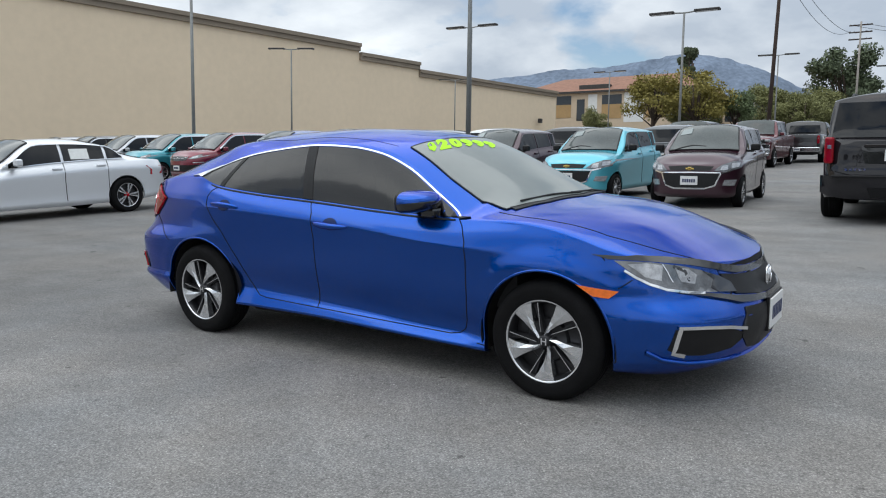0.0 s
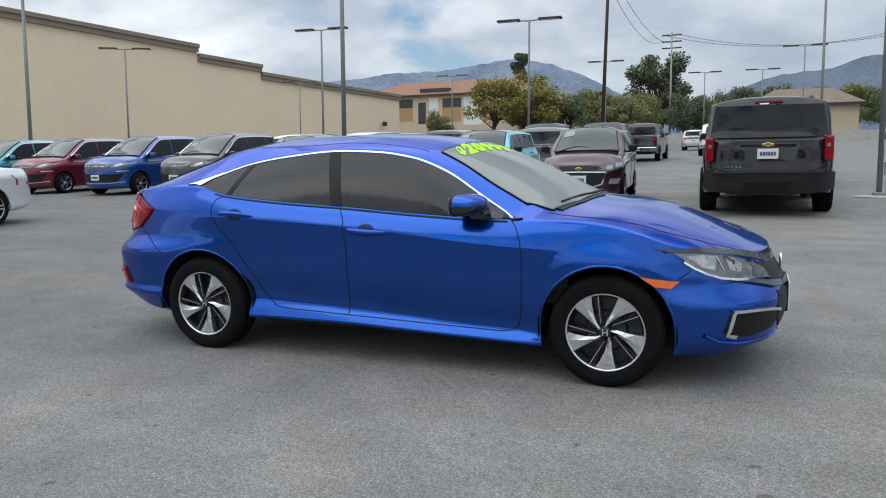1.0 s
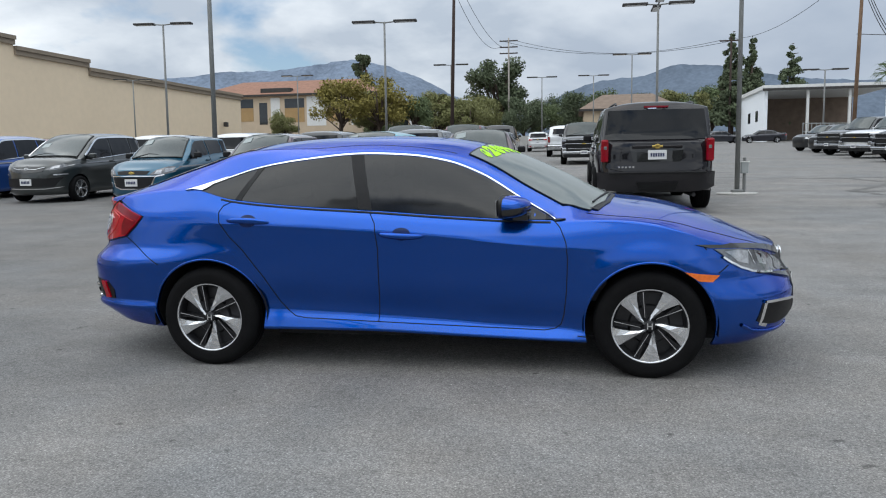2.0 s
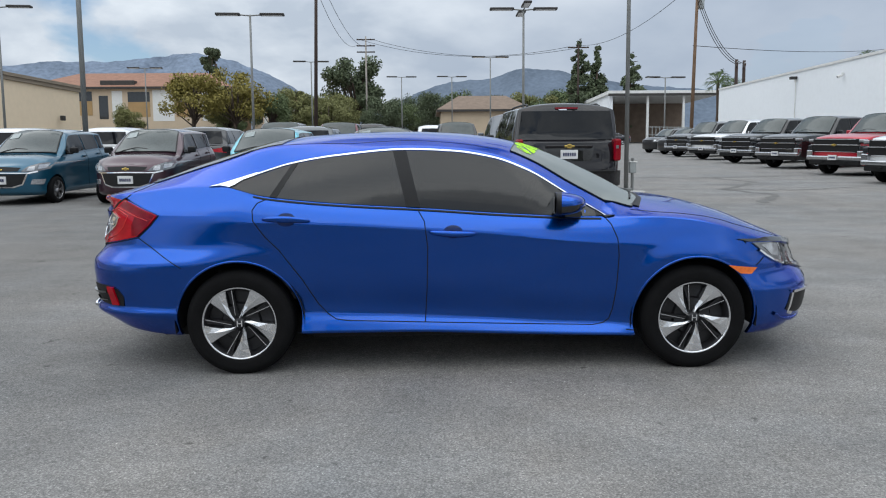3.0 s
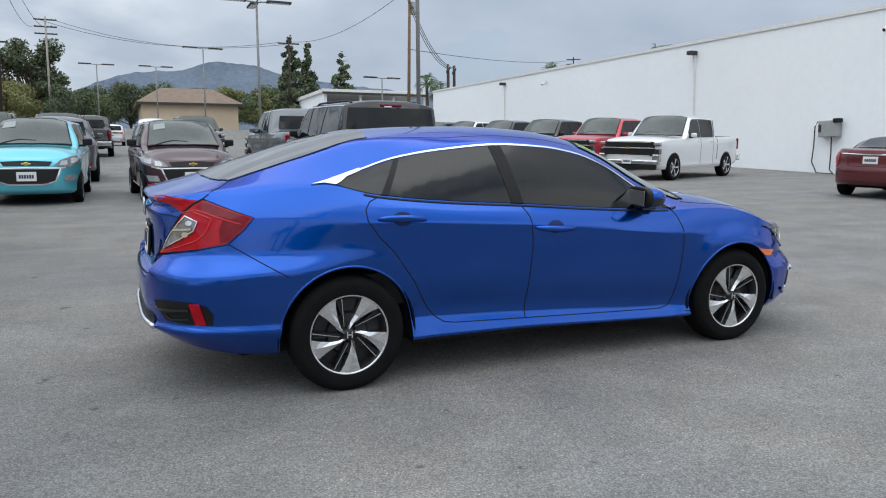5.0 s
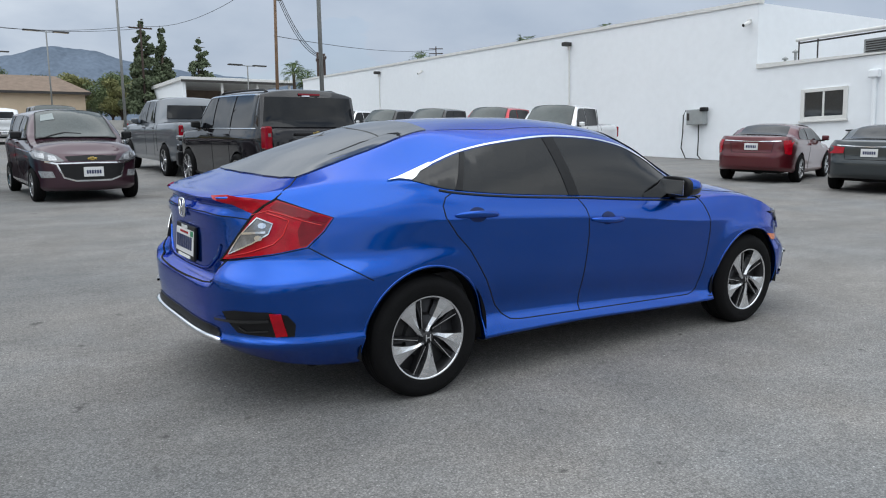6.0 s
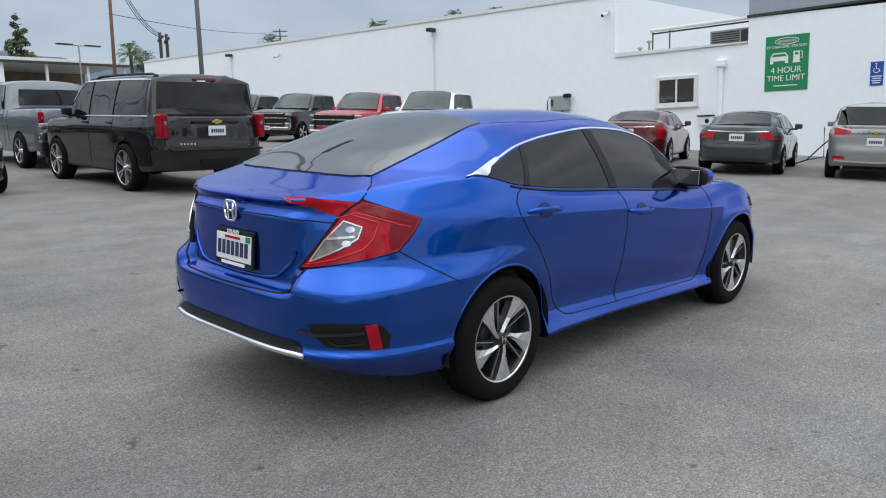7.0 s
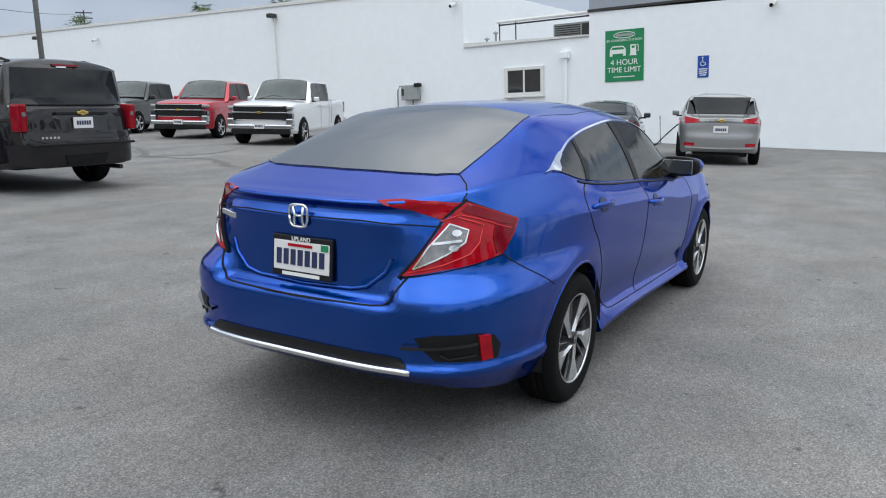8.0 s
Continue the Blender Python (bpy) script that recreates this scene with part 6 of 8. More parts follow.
        for sg in (-1, 1):
            poly = [(-W2 * 0.965, 1.11), (-W2 * 0.80, 1.07), (-W2 * 0.50, 1.02), (-W2 * 0.53, 0.95), (-W2 * 0.95, 0.92)]
            part("tail_lamp", sh.patch(poly if sg < 0 else mirror_poly(poly), "rear", 0.012, 0.01, 0.1), M["red_lens"], car, "red tail lamp", smooth=True)
            poly = [(-W2 * 0.84, 0.50), (-W2 * 0.60, 0.50), (-W2 * 0.60, 0.43), (-W2 * 0.84, 0.43)]
            part("reflector", sh.patch(poly if sg < 0 else mirror_poly(poly), "rear", 0.012, 0.01, 0.1), M["red_lens"], car)
        part("bumper_trim", sh.ribbon([(-W2 * 0.8, 0.40), (0, 0.385), (W2 * 0.8, 0.40)], "rear", 0.03, 0.016, 0.08), M["chrome"], car)
        part("valance", sh.patch([(-W2 * 0.95, 0.36), (W2 * 0.95, 0.36), (W2 * 0.90, 0.21), (-W2 * 0.90, 0.21)], "rear", 0.004, 0.01, 0.2), M["black"], car)
        part("gate_band", sh.patch([(-W2 * 0.52, 1.06), (W2 * 0.52, 1.06), (W2 * 0.52, 0.95), (-W2 * 0.52, 0.95)], "rear", 0.006, 0.01, 0.1), M["brow"], car, "dark band between the tail lamps", smooth=True)
        q = sh.hit(0, 0.80, "rear")[0]
        plate(q.x - 0.012, 0.80)
        emblem(sh.hit(0, 1.0, "rear")[0].x - 0.014, 1.0, 0.08)
    elif rear in ("sedan", "coupe"):
        if rear == "coupe":
            pf("tail_lamp", [(-W2 * 0.93, dz - 0.08), (-W2 * 0.74, dz - 0.09), (-W2 * 0.80, dz - 0.40), (-W2 * 0.91, dz - 0.42)], "red_lens", "tall red tail lamp", off=0.01, view="rear", cut=0.04)
        else:
            pf("tail_lamp", [(-W2 * 0.97, dz - 0.10), (-W2 * 0.52, dz - 0.14), (-W2 * 0.54, dz - 0.26), (-W2 * 0.96, dz - 0.28)], "red_lens", "red tail lamp", off=0.01, view="rear")
        q = sh.hit(0, dz - 0.24, "rear")[0]
        plate(q.x - 0.012, dz - 0.24)
        part("boot_gap", sh.ribbon([(-W2 * 0.55, dz - 0.08), (-W2 * 0.5, dz - 0.38), (W2 * 0.5, dz - 0.38), (W2 * 0.55, dz - 0.08)], "rear", 0.01, 0.003, 0.06), M["gap"], car)
        part("valance", sh.patch([(-W2 * 0.75, 0.38), (W2 * 0.75, 0.38), (W2 * 0.7, 0.26), (-W2 * 0.7, 0.26)], "rear", 0.006, 0.01, 0.2), M["black"], car)
        part("bumper_trim", sh.ribbon([(-W2 * 0.7, dz - 0.10), (0, dz - 0.12), (W2 * 0.7, dz - 0.10)], "rear", 0.02, 0.01, 0.08), M["chrome"], car)
    elif rear == "truck":
        for sg in (-1, 1):
            corner_lamp(sg, W2 * 0.82, 0.90, 1.27, 0.12)
        part("bumper", box(xr - 0.10, -W2 * 0.95, 0.52, xr + 0.1, W2 * 0.95, 0.74, 0.03), M["chrome"], car, "chrome rear bumper")
        plate(xr - 0.11, 0.64)
        part("bed_liner", sh.patch([(xr + 0.12, -W2 * 0.80), (s["tail"] - 0.10, -W2 * 0.80), (s["tail"] - 0.10, W2 * 0.80), (xr + 0.12, W2 * 0.80)], "top", 0.006, 0.01, 0.4), M["black"], car, "dark pickup bed")
        part("tailgate_gap", sh.ribbon([(-W2 * 0.84, 1.30), (-W2 * 0.84, 0.78), (W2 * 0.84, 0.78), (W2 * 0.84, 1.30)], "rear", 0.012, 0.003, 0.1), M["gap"], car)
        for view in ("right", "left"):
            t = s["tail"] - 0.04
            part("panel_gap", sh.ribbon([(t, s["zs"](t)), (t, 0.6)], view, 0.03, 0.003, 0.1), M["gap"], car, "gap between cab and bed")
    bm = box(-s["wb"] / 2 - 0.5, -hw * 0.62, s["zb"](0) + 0.02, s["wb"] / 2 + 0.5, hw * 0.62, s["R"] * 1.9)
    add_box(bm, -s["wb"] / 2 + s["R"] + 0.12, -hw * 0.9, s["zb"](0) + 0.03, s["wb"] / 2 - s["R"] - 0.12, hw * 0.9, s["R"] * 1.9)
    part("underbody", bm, M["under"], car)
    wheels(car, s["wb"] / 2, -s["wb"] / 2, 2 * hw - 2 * track_in, s["R"], tyre_w, s["R"] * rim_k, rim)
    return car


SMALL_HATCH = gen_spec(3.64, 1.70, 1.57, 2.385, 0.74, 0.83, 1.02, 0.86, 0.22, -1.18, 1.00, 1.11, 1.05, -1.42, 0.29, -1.25, 0.20, 2.5, 4.0)
ELECTRIC_HATCH = gen_spec(4.17, 1.80, 1.70, 2.60, 0.83, 0.92, 1.09, 1.15, 0.20, -1.35, 1.02, 1.14, 1.07, -1.72, 0.325, -1.55, 0.20, 2.5, 4.0)
BIG_SUV = gen_spec(5.18, 2.04, 1.95, 2.95, 0.98, 1.10, 1.22, 0.95, 0.35, -2.40, 1.20, 1.24, 1.25, -2.58, 0.40, -2.45, 0.30, 4.5, 7.0, 0.08, 0.15, None, 1.0)
TRUCK = gen_spec(5.88, 2.06, 1.99, 3.75, 0.95, 1.20, 1.30, 1.10, 0.52, -0.92, 1.26, 1.28, 1.32, -1.10, 0.40, -0.95, 0.34, 5.5, 9.0, 0.09, 0.15, None, 1.0)
LONG_SEDAN = gen_spec(4.92, 1.85, 1.46, 2.83, 0.95, 0.75, 0.94, 0.98, 0.28, -0.80, 0.93, 1.04, 1.00, -2.10, 0.345, -1.45, 0.20, 2.6, 4.0)
CROSS = gen_spec(4.50, 1.83, 1.66, 2.70, 0.90, 0.92, 1.08, 1.00, 0.35, -1.75, 1.06, 1.14, 1.12, -2.00, 0.35, -1.85, 0.24, 3.0, 5.0)


# ---------------------------------------------------------------- ground
bm = bmesh.new()
bmesh.ops.create_grid(bm, x_segments=24, y_segments=24, size=2500)
ground = part("ground", bm, M["asphalt"], m=G)
tagged(ground, "worn grey asphalt car lot with dark stains", "ground", kind="structure")


# ---------------------------------------------------------------- the blue saloon stands in the middle
blue_saloon(G)
purple, teal, dteal = (0.045, 0.014, 0.026), (0.10, 0.45, 0.56), (0.008, 0.085, 0.15)
row = "cars parked in the front row"


def recolor(ob, color, label):
    ob["label"] = label
    for o in ob.children_recursive:
        o.color = (*color, 1)
    return ob


def at_axle(spec, x, y, yaw):
    """The pose that sets the middle of the front axle at (x, y)."""
    d = radians(yaw)
    return on_ground(x - spec["wb"] / 2 * math.cos(d), y - spec["wb"] / 2 * math.sin(d), yaw)


small_hatch = vehicle("hatchback", SMALL_HATCH, at_axle(SMALL_HATCH, -1.08, 10.55, -87), purple, "dark plum small hatchback facing the lane with a gold emblem", row, "small", dividers=(-0.25, -0.95), rim="twin", tyre_w=0.185)
for x, y, yaw, col, lab in ((-3.75, 11.1, -92, teal, "bright turquoise small hatchback with black lower grille"), (-6.3, 11.0, -92, purple, "dark plum small hatchback between turquoise ones"),
                            (-8.95, 11.2, -92, dteal, "deep teal blue small hatchback beside a lamp post")):
    recolor(copy_thing(small_hatch, at_axle(SMALL_HATCH, x, y, yaw)), col, lab)
electric_hatch = vehicle("hatchback", ELECTRIC_HATCH, at_axle(ELECTRIC_HATCH, -12.2, 12.0, -92), (0.035, 0.04, 0.04), "dark grey electric hatchback facing the lane", row, "electric", dividers=(-0.15, -1.0), rim="twin", tyre_w=0.2, trim=True)
for x, y, col, lab in ((-15.2, 12.2, (0.012, 0.07, 0.30), "bright blue electric hatchback facing the lane"), (-18.4, 12.4, (0.16, 0.008, 0.025), "crimson electric hatchback facing the lane"),
                       (-21.5, 12.6, (0.03, 0.27, 0.33), "turquoise electric hatchback facing the lane"), (-24.6, 12.8, (0.50, 0.51, 0.53), "silver electric hatchback facing the lane"),
                       (-27.7, 13.0, (0.02, 0.02, 0.022), "black electric hatchback at the end of the row"), (-30.8, 13.2, (0.3, 0.31, 0.32), "grey electric hatchback at the end of the row")):
    recolor(copy_thing(electric_hatch, at_axle(ELECTRIC_HATCH, x, y, -92)), col, lab)
vehicle("sedan", LONG_SEDAN, on_ground(-11.5, 3.2, -91), (0.74, 0.76, 0.79), "silver white sedan with red-capped dark wheels, parked alone", "", "plain", "sedan", dividers=(-0.2, -1.05), rim="twin_red", tyre_w=0.22, trim=True, sheet=("left", -0.72, -0.36, 1.06, 1.25))
vehicle("suv", BIG_SUV, on_ground(2.30, 10.93, 90.5), (0.0115, 0.0108, 0.0135), "large charcoal SUV seen from its tailgate", "", "truck_dark", "suv", dividers=(-0.05, -1.05), rim="twin", tyre_w=0.27, rear_glass=(1.27, 1.79, 0.86), ws_k=0.88, trim=True, rim_k=0.72, paint="paint_dark")
silver_truck = vehicle("pickup_truck", TRUCK, on_ground(2.6, 17.4, 90), (0.12, 0.135, 0.155), "silver crew-cab pickup truck parked beyond the charcoal SUV", "pickup trucks", "truck", "truck", dividers=(0.05, -0.85), rim="five", tyre_w=0.27, rear_glass=(1.42, 1.76, 0.70), ws_k=0.88)
for x, y, col, lab in ((12.83, 14.4, (0.80, 0.81, 0.82), "white crew-cab pickup truck with chrome grille by the white wall"), (13.6, 18.8, (0.45, 0.010, 0.028), "red crew-cab pickup truck with chrome grille by the white wall"),
                       (14.0, 23.6, (0.005, 0.007, 0.009), "black crew-cab pickup truck with chrome grille by the white wall"), (14.4, 28.4, (0.005, 0.006, 0.008), "black crew-cab pickup truck with chrome grille by the white wall"),
                       (14.7, 33.2, (0.78, 0.79, 0.80), "white crew-cab pickup truck far along the white wall"), (15.0, 38.0, (0.02, 0.024, 0.028), "black crew-cab pickup truck far along the white wall")):
    recolor(copy_thing(silver_truck, at_axle(TRUCK, x, y, 202.5)), col, lab)

# ---------------------------------------------------------------- walls
def wall_block(name, x0, y0, x1, y1, zb, zt0, zt1, thick, mat, label, side):
    """A thick wall from (x0, y0) to (x1, y1), its top going from zt0 to zt1."""
    d = Vector((x1 - x0, y1 - y0, 0)).normalized()
    n = Vector((-d.y, d.x, 0)) * (thick * side)
    a, b = Vector((x0, y0, 0)), Vector((x1, y1, 0))
    v = []
    for p, zt in ((a, zt0), (b, zt1)):
        for q in (p, p + n):
            v += [(q.x, q.y, zb), (q.x, q.y, zt)]
    f = [(0, 4, 5, 1), (2, 3, 7, 6), (0, 1, 3, 2), (4, 6, 7, 5), (1, 5, 7, 3), (0, 2, 6, 4)]
    bm = bmesh.new()
    vs = [bm.verts.new(p) for p in v]
    for q in f:
        bm.faces.new([vs[i] for i in q])
    bmesh.ops.recalc_face_normals(bm, faces=bm.faces[:])
    return part(name, bm, mat, None, label)


def white_x(y):
    return 21.3 + 0.055 * y


wall_east = wall_block("wall_east", white_x(12.6), 12.6, white_x(58), 58, -1, 6.4, 7.8, 14.0, M["white_wall"], "", -1)
tagged(wall_east, "long white painted block wall of the dealership", "building wall", kind="structure")
wall_low = wall_block("wall_east_low", white_x(7.35), 7.35, white_x(12.6), 12.6, -1, 4.0, 4.15, 14.0, M["white_wall"], "", -1)
tagged(wall_low, "low white wall with a small sliding window", "building wall", kind="structure")
# unseen grey deck, added to cut bounce from the white roof onto the wall
deck = wall_block("roof_low", white_x(7.35) + 0.3, 7.36, white_x(12.6) + 0.3, 12.59, 4.0, 4.158, 4.16, 13.4, M["concrete"], "", -1)
tagged(deck, "unseen grey deck added on the low roof to cut its bounce", "roof", kind="structure")
wall_sign = wall_block("wall_east_front", white_x(-5.5) - 0.02, -5.5, white_x(7.35) - 0.02, 7.35, -3, 4.6, 4.86, 14.0, M["white_wall"], "", -1)
tagged(wall_sign, "white wall carrying the green charging sign", "building wall", kind="structure")
BEIGE = [(-62, -30, -52.4, 41, 14.4), (-52.4, 41, -50.2, 58, 14.4), (-50.2, 58, -49.0, 67.1, 13.5), (-49.0, 67.1, -45.3, 95.7, 12.7)]


# ---------------------------------------------------------------- details of the white wall
def on_wall(y, z, out=0.0):
    """A pose on the white wall: x to the right as one faces it, y into the wall, z up."""
    return pose(white_x(y) - 0.02 - out, y, z, 0, 0, -90 + math.degrees(math.atan(-0.055)))


cap = wall_block("trim_cap", white_x(-5.5) - 0.07, -5.5, white_x(7.40) - 0.07, 7.40, 4.86, 4.90, 4.95, 0.2, M["dark_metal"], "", -1)
tagged(cap, "dark metal cap strip along the white wall", "trim", kind="structure")
fascia = wall_block("wall_fascia", white_x(-5.5) - 0.03, -5.5, white_x(7.35) - 0.03, 7.35, 4.9, 7.6, 7.6, 13.5, material("grey_blue_panel", (0.33, 0.36, 0.41), 0.6, 0.2, 0, 0.5, 0.06), "", -1)
tagged(fascia, "grey blue metal fascia panels over the wall", "wall", kind="structure")
for y in (4.0, 0.0, -4.0):
    part("fascia_joint", box(-0.006, -0.01, 0, 0.0, 0.01, 2.6), M["gap"], fascia, m=pose(white_x(y) - 0.03, y, 4.96))
roof_cap = wall_block("trim_roof", white_x(12.6) - 0.06, 12.55, white_x(58) - 0.06, 58, 6.40, 6.52, 7.92, 0.3, M["white_trim"], "", -1)
# keep the cap a thin strip that follows the wall's top
for v in roof_cap.data.vertices:
    if v.co.z < 6.45:
        v.co.z = 6.38 if v.co.y < 30 else 7.78
tagged(roof_cap, "thin white parapet cap along the roof edge", "trim", kind="structure")

# the window: frame, two panes, sill
win = thing("window_1", on_wall(9.95, 2.63), "small white-framed sliding window with two dark panes", "window", kind="structure")
for a in (-1, 1):
    part("window_frame", box(a * 0.76 - 0.07, -0.05, -0.53, a * 0.76 + 0.07, 0.02, 0.53, 0.01), M["white_trim"], win)
    part("window_frame", box(-0.69, -0.05, a * 0.47 - 0.06, 0.69, 0.02, a * 0.47 + 0.06, 0.01), M["white_trim"], win)
    part("pane", box(a * 0.345 - 0.33, -0.022, -0.41, a * 0.345 + 0.33, -0.012, 0.41), M["window_dark"], win, "dark pane")
part("window_frame", box(-0.035, -0.04, -0.41, 0.035, 0.02, 0.41, 0.006), M["white_trim"], win)
part("window_sill", box(-0.86, -0.09, -0.60, 0.86, 0.02, -0.53, 0.012), M["white_trim"], win)

# green charging sign
sg = thing("wall_sign", on_wall(6.05, 3.28), "green charging station sign with white lettering and pictograms", "sign")
part("sign_board", box(-0.69, -0.03, -0.86, 0.69, 0.0, 0.88, 0.006), M["green_sign"], sg)


def sign_bm(boxes):
    bm = bmesh.new()
    for b_ in boxes:
        add_box(bm, b_[0], -0.036, b_[1], b_[2], -0.029, b_[3], 0.002)
    return bm


bm = bmesh.new()
add_tube(bm, [(0.42 * math.cos(a) * 0.9, -0.033, 0.70 + 0.10 * math.sin(a)) for a in np.linspace(0, 2 * math.pi, 30)], 0.012, 6)
part("sign_logo", bm, M["sign_white"], sg, "pale oval outline")
part("sign_logo", sign_bm([(-0.30, 0.66, 0.30, 0.74)]), M["box_grey"], sg, "grey bar in the oval")
text_part("EV CHARGING STATION", sg, pose(0, -0.032, 0.49, 90, 0, 0), 0.115, M["sign_white"], 0.003)
# pictogram of a car and of a pump
bm = sign_bm([(-0.52, 0.08, 0.06, 0.22), (-0.42, 0.30, -0.04, 0.34), (-0.52, 0.0, -0.42, 0.08), (-0.04, 0.0, 0.06, 0.08)])
for x0, x1 in ((-0.50, -0.42), (0.04, -0.04)):
    add_tube(bm, [(x0, -0.033, 0.22), (x1, -0.033, 0.32)], 0.018, 6)
part("pictogram", bm, M["sign_white"], sg, "white car pictogram")
bm = sign_bm([(0.22, 0.02, 0.42, 0.36), (0.19, 0.0, 0.45, 0.03)])
add_tube(bm, [(0.42, -0.033, 0.15), (0.50, -0.033, 0.13), (0.50, -0.033, 0.32), (0.45, -0.033, 0.36)], 0.013, 6)
part("pictogram", bm, M["sign_white"], sg, "white pump pictogram")
part("pictogram", sign_bm([(0.265, 0.24, 0.375, 0.32)]), M["green_sign"], sg).location.y = -0.004
text_part("4 HOUR", sg, pose(0, -0.032, -0.30, 90, 0, 0), 0.27, M["sign_white"], 0.003)
text_part("TIME LIMIT", sg, pose(0, -0.032, -0.55, 90, 0, 0), 0.255, M["sign_white"], 0.003)
part("sign_line", sign_bm([(-0.38, -0.72, 0.38, -0.69)]), M["sign_white"], sg)

acc = thing("parking_sign", on_wall(3.37, 2.745), "small blue disabled parking sign with a white symbol", "sign")
part("sign_board", box(-0.18, -0.02, -0.35, 0.18, 0.0, 0.35, 0.004), M["blue_sign"], acc)
bm = bmesh.new()
add_tube(bm, [(0.075 * math.cos(a) - 0.01, -0.023, 0.10 + 0.075 * math.sin(a)) for a in np.linspace(2.2, 6.6, 20)], 0.011, 6)
add_tube(bm, [(-0.02, -0.023, 0.25), (-0.01, -0.023, 0.14), (0.06, -0.023, 0.13), (0.09, -0.023, 0.05)], 0.013, 6)
bmesh.ops.create_uvsphere(bm, u_segments=10, v_segments=6, radius=0.024, matrix=Matrix.Translation((-0.02, -0.023, 0.285)))
part("symbol", bm, M["sign_white"], acc)
bm = bmesh.new()
for k, w in enumerate((0.14, 0.12, 0.13, 0.10)):
    add_box(bm, -w, -0.026, -0.09 - 0.065 * k, w, -0.02, -0.06 - 0.065 * k)
part("sign_line", bm, M["sign_white"], acc, "unreadable white lines")

# charger box with its cables, small fixtures, conduits
chg = thing("wall_charger", on_wall(15.15, 2.45), "grey wall-mounted car charger with hanging black cables", "charger")
part("housing", box(-0.40, -0.28, -0.30, 0.42, 0, 0.30, 0.03), M["box_grey"], chg)
part("housing_vent", box(-0.37, -0.286, -0.12, -0.24, -0.275, 0.16), M["dark_metal"], chg)
part("holster", box(0.30, -0.36, 0.20, 0.56, -0.10, 0.36, 0.04), M["black"], chg)
part("charge_cable", tube([(-0.40, -0.14, 0.24), (-0.55, -0.14, 0.28), (-0.66, -0.14, 0.1), (-0.68, -0.14, -0.6), (-0.75, -0.14, -1.2), (-0.5, -0.16, -1.62), (0.3, -0.2, -1.66)], 0.022, 8), M["cable"], chg)
part("charge_cable", tube([(0.10, -0.14, -0.30), (0.11, -0.14, -0.9), (0.08, -0.14, -1.5), (0.3, -0.2, -1.66)], 0.022, 8), M["cable"], chg)
fx = thing("wall_charger", on_wall(8.75, 1.52), "small white wall charger with a black plug", "charger")
part("housing", box(-0.25, -0.16, -0.16, 0.28, 0, 0.17, 0.03), M["white_trim"], fx)
part("top_cover", box(-0.30, -0.20, 0.16, 0.30, 0, 0.21, 0.015), M["black"], fx)
bm = lathe([(0.001, -0.19), (0.06, -0.19), (0.08, -0.16)], 16)
part("socket", bm, M["black"], fx, m=pose(0.08, 0, 0.0))
for y, z0, z1, nm in ((22.86, 2.4, 6.3, "conduit"), (43.1, 3.4, 7.0, "conduit")):
    cd = thing("wall_light", on_wall(y, z1), "small wall light over a thin white conduit", "lamp")
    part("conduit", tube([(0, -0.05, -0.15), (0, -0.05, z0 - z1)], 0.035, 8), M["white_trim"], cd)
    part("lamp_head", box(-0.14, -0.42, -0.12, 0.14, 0.0, 0.06, 0.03), M["dark_metal"], cd)
    part("lamp_neck", box(-0.05, -0.12, -0.3, 0.05, 0.0, -0.1, 0.02), M["white_trim"], cd)
dsp = thing("downspout", on_wall(8.24, 3.35), "white painted downspout with a funnel head", "pipe")
part("pipe", tube([(0, -0.07, 0), (0, -0.07, -3.0)], 0.07, 10), M["white_wall"], dsp)
part("funnel", box(-0.17, -0.20, -0.02, 0.17, 0.0, 0.24, 0.04), M["white_wall"], dsp)
for y, z in ((12.9, 5.75), (37.0, 6.42), (1.25, 4.55)):
    sc = thing("security_camera", on_wall(y, z), "small white security camera on a wall bracket", "camera", "wall cameras")
    part("bracket", box(-0.05, -0.14, -0.02, 0.05, 0, 0.10, 0.01), M["white_trim"], sc)
    part("housing", tube([(0.0, -0.10, -0.02), (-0.05, -0.34, -0.12)], 0.075, 12), M["white_trim"], sc)
    part("lens", tube([(-0.05, -0.34, -0.12), (-0.055, -0.36, -0.128)], 0.055, 12), M["black"], sc)
ac = thing("roof_unit", on_wall(8.15, 4.08, -0.5), "boxy roof air conditioner with dark louvres", "air conditioner")
part("cabinet", box(-0.80, 0, 0, 0.80, 1.2, 0.56, 0.02), M["box_grey"], ac)
for k in range(6):
    part("louvre", box(-0.72, -0.02, 0.07 + 0.075 * k, 0.28, 0.0, 0.11 + 0.075 * k), M["dark_metal"], ac)
part("louvre", box(0.34, -0.01, 0.06, 0.76, 0.0, 0.50), M["dark_metal"], ac)
rp = thing("roof_pipe", on_wall(9.2, 4.1, -0.25), "white pipe on posts along the low roof", "pipe")
part("pipe", tube([(-2.0, 0, 0.80), (1.82, 0, 0.80)], 0.06, 10), M["white_trim"], rp)
part("pipe", tube([(-2.0, 0.12, 0.70), (1.82, 0.12, 0.70)], 0.03, 8), M["dark_metal"], rp)
for x in (-1.9, -1.2):
    part("post", tube([(x, 0, 0), (x, 0, 0.8)], 0.025, 8), M["dark_metal"], rp)
